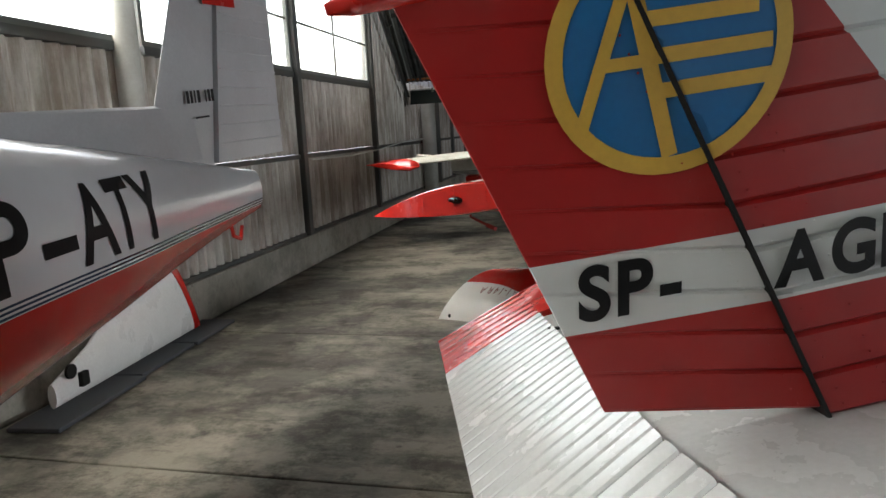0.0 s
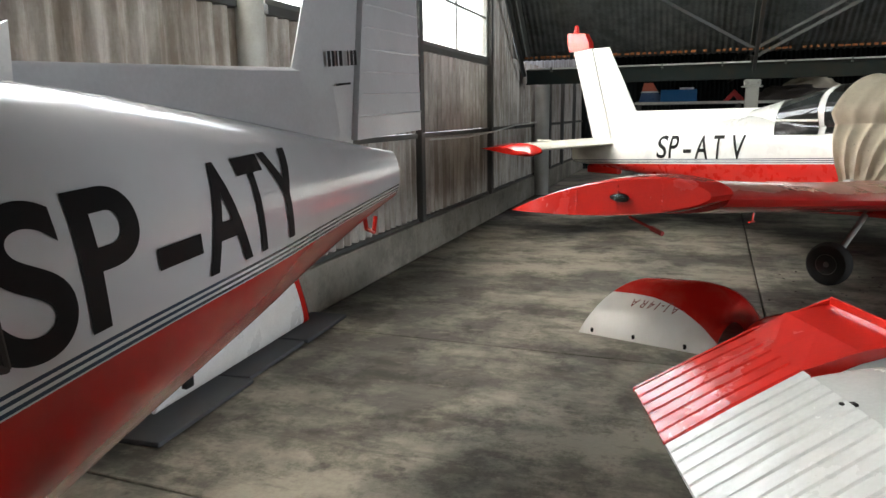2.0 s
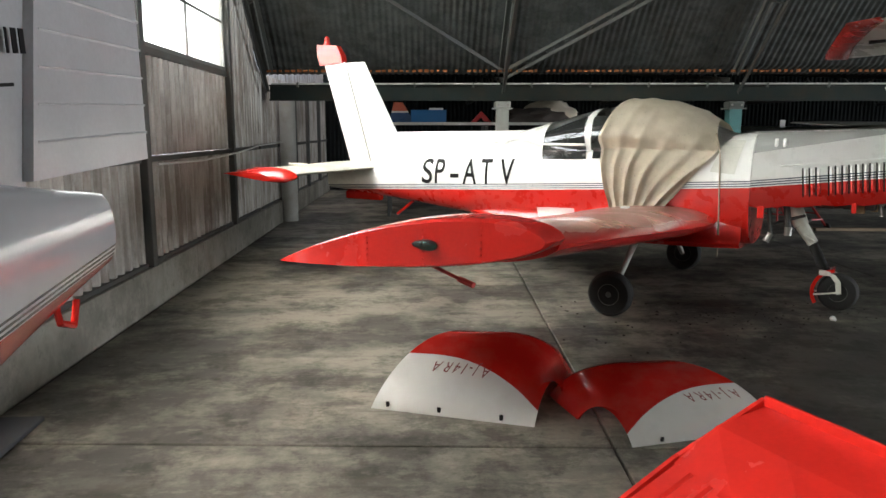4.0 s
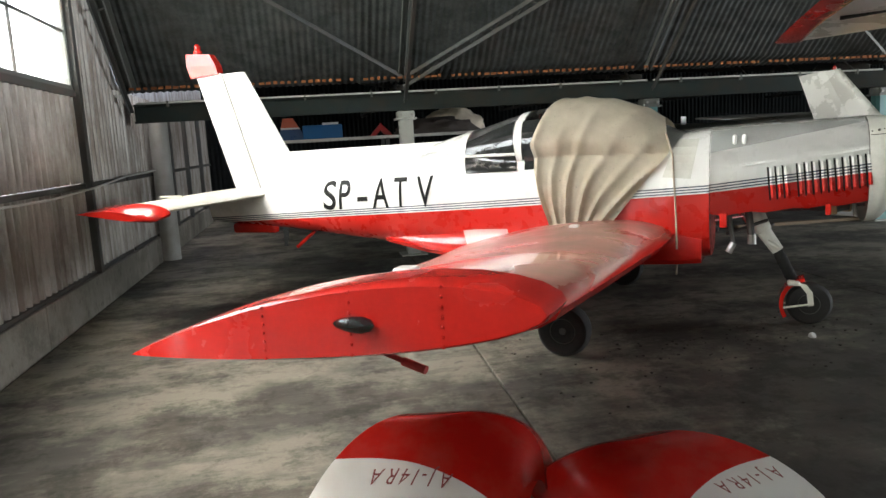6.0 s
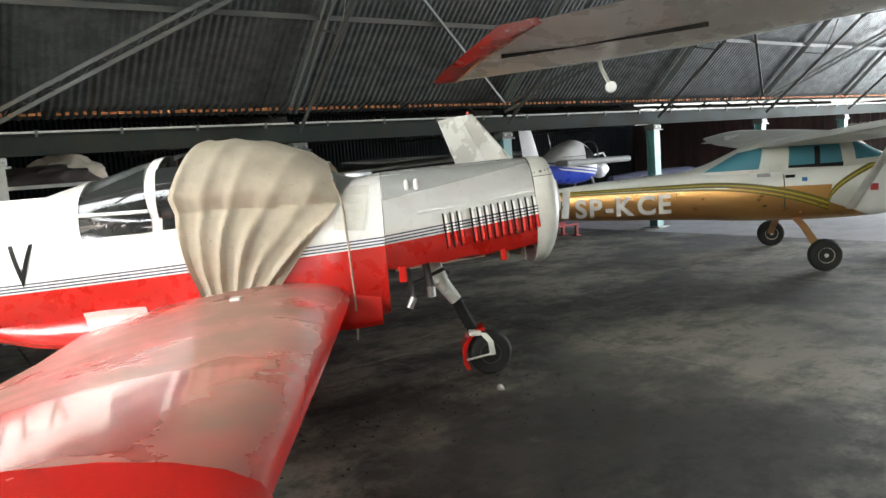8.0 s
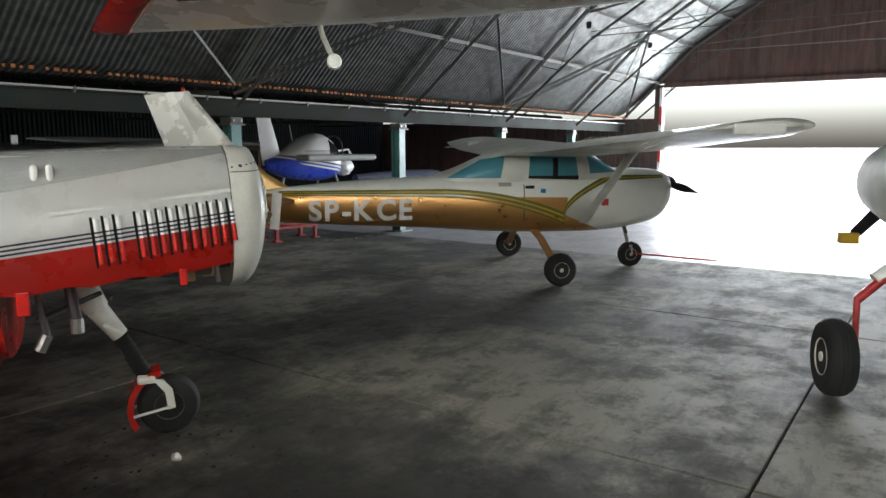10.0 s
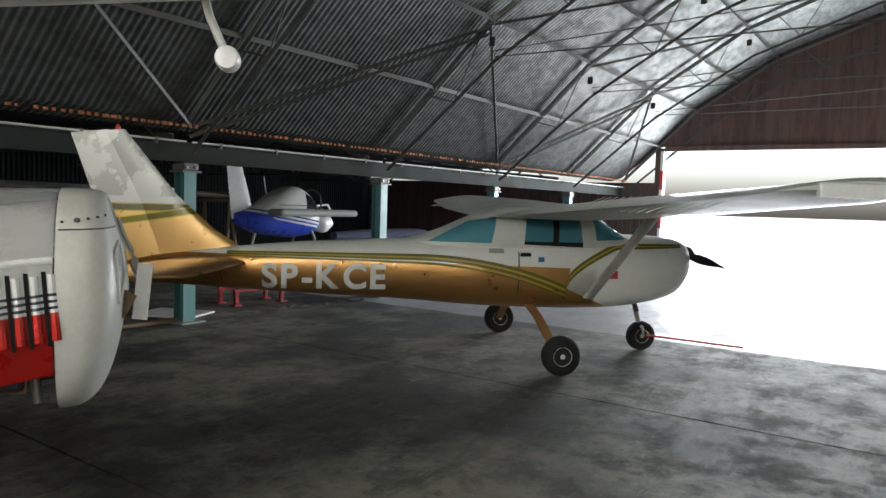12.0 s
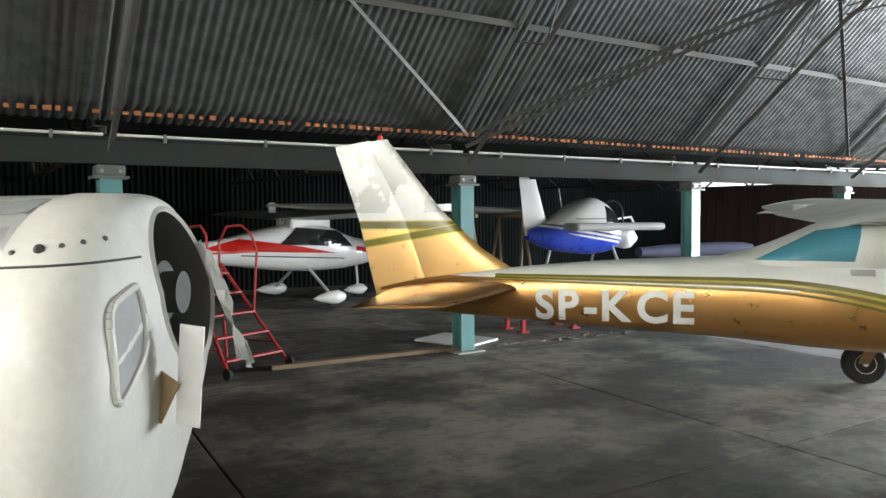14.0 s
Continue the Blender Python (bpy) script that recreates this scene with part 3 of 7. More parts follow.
def window_band():
    for i, (y0, y1) in enumerate(zip(COLS, COLS[1:])):
        win = empty("window_%d" % (i + 1), pose(WALL_X - 0.06, 0, 0), "tall dusty steel-framed hangar window", "window", kind="structure", group="hangar windows")
        bm = bmesh.new()
        box(bm, -0.03, 0.03, y0 + 0.07, y1 - 0.07, 2.502, 2.55)
        box(bm, -0.03, 0.03, y0 + 0.07, y1 - 0.07, 4.35, 4.41)
        box(bm, -0.03, 0.03, y0 + 0.07, y0 + 0.12, 2.55, 4.35)
        box(bm, -0.03, 0.03, y1 - 0.12, y1 - 0.07, 2.55, 4.35)
        part("window_frame", bm, M["grey_steel"], win)
        w = (y1 - y0 - 0.24) / 2
        bm = bmesh.new()
        box(bm, -0.015, 0.015, y0 + 0.12 + w - 0.012, y0 + 0.12 + w + 0.012, 2.55, 4.35)
        for z in (3.14, 3.75):
            box(bm, -0.015, 0.015, y0 + 0.12, y1 - 0.12, z - 0.014, z + 0.014)
        part("glazing_bar", bm, M["dark_steel"], win)
        for k in range(2):
            for z0, z1 in ((2.55, 3.126), (3.154, 3.736), (3.764, 4.35)):
                ya = y0 + 0.12 + k * (w + 0.012)
                p = part("pane", boxed(-0.003, 0.003, ya, ya + w - 0.012, z0, z1), M["glass"], win)
                p.visible_shadow = False


window_band()

# roof: corrugated skin, purlins, trusses
def roof_skin():
    pitch, x0, x1 = 0.1, WALL_X - 0.1, END_X
    k = int((x1 - x0) / pitch * 6)
    ds = [p for p in ROOF]
    verts, faces = [], []
    m = len(ds)
    for i in range(k + 1):
        x = x0 + (x1 - x0) * i / k
        w = 0.009 * math.sin(2 * math.pi * (x - x0) / pitch)
        for d, z in ds:
            verts.append((x, foot_y(x) - d, z + 0.16 + w))
    for i in range(k):
        for j in range(m - 1):
            a = i * m + j
            faces.append((a, a + m, a + m + 1, a + 1))
    me = bpy.data.meshes.new("ceiling")
    me.from_pydata(verts, [], faces)
    me.materials.append(M["roof_sheet"])
    me.shade_smooth()
    me.set_sharp_from_angle(angle=radians(40))
    tagged(new("ceiling", me), "dark corrugated steel vaulted hangar roof", "ceiling", kind="structure")


roof_skin()


def roof_frame():
    fr = empty("roof_frame", pose(0, 0, 0), "riveted steel roof trusses, purlins and bracing", "roof frame", kind="structure")
    for x in TRUSS_X:
        y = foot_y(x)
        end = x in (TRUSS_X[0], TRUSS_X[-1])
        bm = bmesh.new()
        for (d0, z0), (d1, z1) in zip(ROOF[1:], ROOF[2:]):
            a, b = Vector((x, y - d0, z0 + 0.04)), Vector((x, y - d1, z1 + 0.04))
            angle_bar(bm, a - Vector((0.045, 0, 0)), b - Vector((0.045, 0, 0)), 0.07)
            angle_bar(bm, a + Vector((0.045, 0, 0)), b + Vector((0.045, 0, 0)), 0.07)
        part("rafter", bm, M["grey_steel"], fr, "double-angle steel rafter")
        # lower chord meets the rafter at knee and foot
        low = [(0.15, 2.35), (2.3, 4.15), (4.6, 5.55), (7.2, 6.5), (10.2, 6.85), (13.2, 6.5), (15.8, 5.55), (18.1, 4.15), (20.25, 2.35)]
        bm = bmesh.new()
        for (d0, z0), (d1, z1) in zip(low, low[1:]):
            angle_bar(bm, (x, y - d0, z0), (x, y - d1, z1), 0.06)
        part("lower_chord", bm, M["dark_steel"], fr)
        bm = bmesh.new()
        for k in range(1, 20):
            d = 20.4 * k / 20
            zt = roof_z(d) + 0.02
            zl = float(np.interp(d, [p[0] for p in low], [p[1] for p in low]))
            d2 = min(20.2, d + 0.5) if k % 2 else max(0.2, d - 0.5)
            zl2 = float(np.interp(d2, [p[0] for p in low], [p[1] for p in low]))
            rod(bm, (x, y - d, zt), (x, y - d2, zl2), 0.011, n=6)
        part("lacing_bar", bm, M["dark_steel"], fr)
        bm = bmesh.new()
        for d, z in ((2.25, 4.45), (4.5, 5.85), (7.1, 6.8)):
            for s in (1, -1):
                dd = 10.2 - s * (10.2 - d)
                box(bm, x - 0.012, x + 0.012, y - dd - 0.06, y - dd + 0.06, z - 0.08, z + 0.08, bevel=0.03)
        part("gusset", bm, M["dark_steel"], fr)
    # purlins
    for d in (1.15, 2.25, 3.4, 4.45, 7.0, 10.2, 13.4, 15.95, 18.15):
        z = roof_z(d) + 0.06
        bm = bmesh.new()
        for xa, xb in zip(TRUSS_X, TRUSS_X[1:]):
            angle_bar(bm, (xa, foot_y(xa) - d, z), (xb, foot_y(xb) - d, z), 0.07)
        part("purlin", bm, M["dark_steel"], fr)
    # sag and wind bracing between trusses on the north slope
    for i, (xa, xb) in enumerate(zip(TRUSS_X, TRUSS_X[1:])):
        ya, yb = foot_y(xa), foot_y(xb)
        bm = bmesh.new()
        def at(x, y, d):
            return (x, y - d, roof_z(d) - 0.02)
        if i % 2 == 0:
            angle_bar(bm, at(xa, ya, 2.2), at(xb, yb, 0.1), 0.05)
            angle_bar(bm, at(xb, yb, 4.4), at(xa, ya, 2.25), 0.05)
        else:
            a, b = Vector(at(xa, ya, 0.1)), Vector(at(xb, yb, 2.2))
            drop = Vector((0, 0.05, -0.13))
            angle_bar(bm, a, b, 0.05)
            angle_bar(bm, a + drop, b + drop, 0.05)
            for k in range(28):
                p, q = a.lerp(b, k / 28), a.lerp(b, (k + 1) / 28)
                rod(bm, p + (drop if k % 2 else Vector()), q + (Vector() if k % 2 else drop), 0.009, n=5)
            angle_bar(bm, at(xa, ya, 2.25), at(xb, yb, 4.4), 0.05)
        part("wind_brace", bm, M["dark_steel"], fr)
    # tie rods across
    bm = bmesh.new()
    for x in TRUSS_X[2:-1]:
        y = foot_y(x)
        rod(bm, (x, y - 2.3, 4.2), (x, y - 18.1, 4.2), 0.011, n=6)
        rod(bm, (x, y - 2.3, 4.3), (x, y - 10.2, 4.75), 0.009, n=6)
    part("tie_rod", bm, M["dark_steel"], fr)
    return fr


roof_frame()


def arcade():
    ar = empty("arcade_beam", pose(0, 0, 0), "long dark steel arcade beam carrying cables", "beam", kind="structure")
    bm, bc, br, bk = bmesh.new(), bmesh.new(), bmesh.new(), bmesh.new()
    for xa, xb in zip(TRUSS_X, TRUSS_X[1:]):
        a, b = Vector((xa, foot_y(xa), 0)), Vector((xb, foot_y(xb), 0))
        q = Matrix.Translation(a) @ (b - a).to_track_quat("X", "Z").to_matrix().to_4x4()
        L_ = (b - a).length
        box(bm, 0, L_, -0.05, 0.05, 2.2, 2.225, m=q)
        box(bm, 0, L_, -0.05, 0.05, 2.44, 2.465, m=q)
        box(bm, 0, L_, 0.0, 0.012, 2.225, 2.44, m=q)
        rod(bc, q @ Vector((0.05, -0.08, 2.475)), q @ Vector((L_ - 0.05, -0.08, 2.475)), 0.014, n=8)
        for k in range(4):
            box(bk, L_ * (k + 0.5) / 4 - 0.015, L_ * (k + 0.5) / 4 + 0.015, -0.1, -0.05, 2.42, 2.5, m=q)
        n = int(L_ / 0.1)
        for k in range(n):
            if random.random() < 0.93:
                box(br, k * 0.1 + 0.01, k * 0.1 + 0.01 + 0.03 + 0.05 * random.random(), -0.2, -0.17, 2.655, 2.685 + 0.015 * random.random(), m=q)
    part("beam_flange", bm, M["beam_steel"], ar)
    part("conduit", bc, M["cable"], ar, "long white conduit")
    part("conduit_clip", bk, M["grey_steel"], ar)
    part("rusted_eaves_edge", br, M["rust"], ar, "rusted wavy lower edge of the roof sheets")
    for i, x in enumerate(TRUSS_X[1:-1]):
        y = foot_y(x)
        post = empty("post", pose(x, y, 0), "teal painted steel arcade post with a bolted cap" if i else "pale painted steel arcade post with a bolted cap", "post", group="arcade posts")
        mt = M["teal"] if i else M["light_steel"]
        bm = bmesh.new()
        box(bm, -0.1, 0.1, -0.1, -0.088, 0.02, 2.06)
        box(bm, -0.1, 0.1, 0.088, 0.1, 0.02, 2.06)
        box(bm, -0.012, 0.012, -0.088, 0.088, 0.02, 2.06)
        part("shaft", bm, mt, post)
        part("base_plate", boxed(-0.2, 0.2, -0.2, 0.2, 0.0, 0.02, bevel=0.004), M["light_steel"], post, "pale steel base plate")
        bm = bmesh.new()
        box(bm, -0.16, 0.16, -0.14, 0.14, 2.06, 2.085)
        box(bm, -0.13, 0.13, -0.12, 0.12, 2.085, 2.19, bevel=0.02)
        part("cap", bm, M["grey_steel"] if i else M["light_steel"], post)
        for sx in (-1, 1):
            part("bolt", rods(((sx * 0.08, -0.14, 2.13), (sx * 0.08, -0.11, 2.13), 0.018), n=6), M["steel"], post)


arcade()


def other_walls():
    # north aisle: back wall and low roof, shade put into their colour; end wall
    corrugated("wall_north", (WALL_X - 0.1, 23.0, -0.05), (1, 0, 0), (0, 0, 1), END_X - WALL_X + 0.2, 3.6, 0.12, 0.015, M["shaded_sheet"], "corrugated back wall of the side aisle, shade put into its near-black colour")
    bm = bmesh.new()
    rings = []
    for x in TRUSS_X:
        y = foot_y(x)
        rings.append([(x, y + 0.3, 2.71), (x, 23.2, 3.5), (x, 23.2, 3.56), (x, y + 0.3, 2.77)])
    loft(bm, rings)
    thing("ceiling_aisle", bm, M["shaded_sheet"], "low roof of the side aisle, shade put into its near-black colour", "ceiling", kind="structure")
    bm = bmesh.new()
    for x in TRUSS_X[1:-1]:
        y = foot_y(x)
        angle_bar(bm, (x, y + 0.3, 2.6), (x, 22.9, 3.4), 0.08)
        angle_bar(bm, (x, y + 0.3, 2.45), (x, 22.9, 2.5), 0.06)
        for k in range(6):
            ya = y + 0.5 + k * 1.4
            angle_bar(bm, (x, ya, 2.46), (x, ya + 0.7, 2.95), 0.04)
            angle_bar(bm, (x, ya + 0.7, 2.95), (x, ya + 1.4, 2.46), 0.04)
    thing("aisle_truss", bm, M["dark_steel"], "dark lattice trusses over the side aisle", "truss", kind="structure")
    # slab added against light leaks behind the west wall's north end, up to roof
    bm = bmesh.new()
    outline = [(12.05, -0.05), (23.2, -0.05), (23.2, 3.55), (14.7, 3.0), (14.4, 2.85), (12.05, 4.95)]
    near = [bm.verts.new((WALL_X - 0.105, y, z)) for y, z in outline]
    far = [bm.verts.new((WALL_X - 0.15, y, z)) for y, z in outline]
    bm.faces.new(near)
    bm.faces.new(list(reversed(far)))
    for i in range(len(outline)):
        j = (i + 1) % len(outline)
        bm.faces.new((near[j], near[i], far[i], far[j]))
    thing("wall_west_leak_stop", bm, M["wall_sheet"], "weathered backing slab added behind the west wall sheets against light leaks", "wall", kind="structure")
    # south wall
    ya, yb = foot_y(WALL_X) - 20.4, foot_y(END_X) - 20.4
    d = Vector((END_X - WALL_X, yb - ya, 0))
    corrugated("wall_south", (WALL_X, ya, -0.05), d, (0, 0, 1), d.length, 2.85, 0.1, 0.02, M["wall_sheet"], "weathered corrugated south wall")
    # east gable over the open door
    y0 = foot_y(END_X)
    bm = bmesh.new()
    def slab(pts):
        f = [bm.verts.new((END_X, y, z)) for y, z in pts]
        g = [bm.verts.new((END_X + 0.15, y, z)) for y, z in pts]
        bm.faces.new(f)
        bm.faces.new(list(reversed(g)))
        for i in range(len(pts)):
            j = (i + 1) % len(pts)
            bm.faces.new((f[j], f[i], g[i], g[j]))
    slab([(y0 - d_, z_ + 0.2) for d_, z_ in ROOF[1:]][::-1] + [(y0 - 1.2, 3.74), (y0 - 19.2, 3.74)])
    thing("wall_east", bm, M["brown_sheet"], "brown boarded gable above the open hangar door", "wall", kind="structure")
    bm = bmesh.new()
    box(bm, END_X, END_X + 0.15, y0 - 1.35, 23.2, -0.05, 2.62)
    box(bm, END_X, END_X + 0.15, y0 - 1.35, y0 - 1.05, 2.62, 3.7)
    thing("wall_east_north", bm, M["brown_sheet"], "brown boarded wall beside the open hangar door", "wall", kind="structure")
    # unseen wall, made wide to keep door light off the ribbed fin
    bm = bmesh.new()
    box(bm, END_X, END_X + 0.15, y0 - 20.5, y0 - 11.9, -0.05, 3.7)
    thing("wall_east_light_stop", bm, M["brown_sheet"], "brown boarded wall beside the open hangar door", "wall", kind="structure")
    bm = bmesh.new()
    box(bm, END_X - 0.06, END_X - 0.004, y0 - 17.5, y0 - 1.35, 3.6, 3.76, bevel=0.01)
    thing("door_rail", bm, M["brown_sheet"], "dull brown steel sliding door rail", "door rail", kind="structure")
    dj = empty("door_jamb", pose(END_X - 0.1, y0 - 1.3, 0), "red and white painted door jamb post", "door jamb", kind="structure")
    for k in range(6):
        part("jamb_band", boxed(-0.05, 0.05, -0.05, 0.05, 0.6 * k, 0.6 * k + 0.6), M["red_steel"] if k % 2 == 0 else M["white"], dj)
    bm = bmesh.new()
    for k in range(14):
        box(bm, END_X - 0.04, END_X - 0.004, y0 - 1.2 + 0.28 * k, y0 - 1.2 + 0.28 * k + 0.05, 0.0, 2.5)
    for z in (0.5, 1.1, 1.7, 2.3):
        box(bm, END_X - 0.06, END_X - 0.042, y0 - 1.25, y0 + 2.6, z, z + 0.06)
    thing("door_leaf_frame", bm, M["dark_steel"], "dark steel framing of the folded door leaf", "door frame", kind="structure")


other_walls()

# ---- low-wing trainer ----
ZL = Body([(-6.3, 1.2, 0.93, 0.06, 2.0), (-5.9, 1.25, 0.9, 0.12, 2.0), (-5.0, 1.37, 0.82, 0.23, 2.2), (-4.0, 1.52, 0.71, 0.37, 2.4), (-3.0, 1.66, 0.6, 0.5, 2.7), (-2.0, 1.62, 0.55, 0.56, 3.0), (-1.1, 1.66, 0.55, 0.55, 2.9), (-0.75, 1.7, 0.6, 0.52, 2.8), (-0.7, 1.7, 0.6, 0.52, 2.8)])
COWL = Body([(-0.74, 1.705, 0.6, 0.525, 2.8), (-0.2, 1.72, 0.72, 0.51, 2.7), (0.3, 1.73, 0.82, 0.47, 2.5), (0.42, 1.73, 0.84, 0.455, 2.45)])
BOWL = Body([(0.38, 1.735, 0.89, 0.462, 2.45), (0.52, 1.73, 0.86, 0.44, 2.35), (0.62, 1.69, 0.93, 0.39, 2.2), (0.66, 1.64, 1.0, 0.34, 2.1)])
CANOPY = Body([(-3.45, 1.66, 1.36, 0.14, 2.0), (-2.9, 1.8, 1.3, 0.38, 2.1), (-2.3, 1.95, 1.3, 0.49, 2.1), (-1.8, 1.98, 1.3, 0.5, 2.1), (-1.35, 1.88, 1.3, 0.48, 2.1), (-1.0, 1.69, 1.34, 0.42, 2.1), (-0.85, 1.68, 1.4, 0.36, 2.1)])
BANDS_A = [(0.012, 0.022, NAVY), (0.034, 0.044, NAVY), (0.056, 0.066, NAVY)]
BANDS_B = [(0.004, 0.013, NAVY), (0.021, 0.03, NAVY), (0.038, 0.047, NAVY)]
LIV_ATV = livery("white_and_red_fuselage_paint", 1.215, 0.05, WHITE, RED, BANDS_A)
LIV_COWL = livery("white_and_red_cowling_paint", 1.265, 0.112, WHITE, RED, BANDS_A)
LIV_ATY = livery("grey_white_and_red_fuselage_paint", 1.213, 0.05, (0.66, 0.67, 0.7), (0.5, 0.01, 0.008), BANDS_B, rough=0.17, coat=0.6)


def zlin_tail(pl, paint_fin, rudder_top_red, dorsal=True, big=False):
    """Fin with its dorsal strake, and a ribbed rudder."""
    if big:
        fin = upright_skin([(1.15, 1.15, -5.2, -5.93), (1.625, 1.6, -5.4, -6.03), (2.7, 2.7, -5.98, -6.33)], thick=0.1)
    else:
        fin = upright_skin([(1.25, 1.25, -4.95, -5.6), (1.68, 1.68, -5.14, -5.74), (2.6, 2.6, -5.66, -6.02)], thick=0.1)
    fin_ob = part("fin", fin, paint_fin, pl, smooth=True)
    bm = bmesh.new()
    if dorsal:
        x1, z1 = (-5.42, 1.625) if big else (-5.16, 1.69)
        x0, z0 = (-3.85, 1.69) if big else (-3.3, 1.71)
        ring = lambda x, zt, w: [(x, -w, 1.3), (x, -w * 0.4, zt - 0.015), (x, 0, zt), (x, w * 0.4, zt - 0.015), (x, w, 1.3)]
        loft(bm, [ring(x0, z0, 0.02), ring((x0 + x1) / 2, (z0 + z1) / 2, 0.04), ring(x1, z1, 0.05), ring(x1 - 0.3, z1, 0.05)])
        part("dorsal_strake", bm, paint_fin, pl, smooth=True)
    # rudder: plain skin with pressed ribs
    if big:
        q = [(-5.93, 1.25), (-6.95, 1.193), (-6.99, 2.68), (-6.32, 2.7)]
    else:
        q = [(-5.56, 1.26), (-5.92, 1.26), (-6.36, 2.62), (-5.98, 2.61)]
    bm = bmesh.new()
    rings = []
    for t in (0, 0.5, 1.0):
        xh, zh = q[0][0] + (q[3][0] - q[0][0]) * t, q[0][1] + (q[3][1] - q[0][1]) * t
        xt, zt = q[1][0] + (q[2][0] - q[1][0]) * t, q[1][1] + (q[2][1] - q[1][1]) * t
        w = 0.035 - 0.008 * t
        rings.append([(xh, -w, zh), (xt, -0.004, zt), (xt, 0.004, zt), (xh, w, zh)])
    loft(bm, rings)
    rud = part("rudder", bm, paint_fin, pl, "ribbed rudder")
    for k in range(1, 13 if big else 12):
        t = k / (13 if big else 12)
        for s in (-1, 1):
            bm = bmesh.new()
            xh, zh = q[0][0] + (q[3][0] - q[0][0]) * t, q[0][1] + (q[3][1] - q[0][1]) * t
            xt, zt = q[1][0] + (q[2][0] - q[1][0]) * t, q[1][1] + (q[2][1] - q[1][1]) * t
            rod(bm, (xh - 0.03, s * 0.03, zh), (xt, s * 0.006, zt), 0.006, n=5)
            part("rib", bm, paint_fin, rud)
    if rudder_top_red:
        bm = bmesh.new()
        loft(bm, [[(-6.0, -0.05, 2.6), (-6.4, -0.045, 2.58), (-6.4, 0.045, 2.58), (-6.0, 0.05, 2.6)], [(-6.02, -0.055, 2.7), (-6.44, -0.05, 2.72), (-6.44, 0.05, 2.72), (-6.02, 0.055, 2.7)], [(-6.1, -0.045, 2.83), (-6.45, -0.04, 2.86), (-6.45, 0.04, 2.86), (-6.1, 0.045, 2.83)]])
        part("rudder_cover", bm, M["red"], pl, "red cloth cover on the rudder top")
        bm = bmesh.new()
        lathe(bm, [(0.05, 0), (0.05, 0.03), (0.035, 0.045), (0.035, 0.09), (0.015, 0.115)], Matrix.Translation((-6.3, 0, 2.85)))
        part("beacon", bm, M["red"], pl, "red beacon lamp", smooth=True)


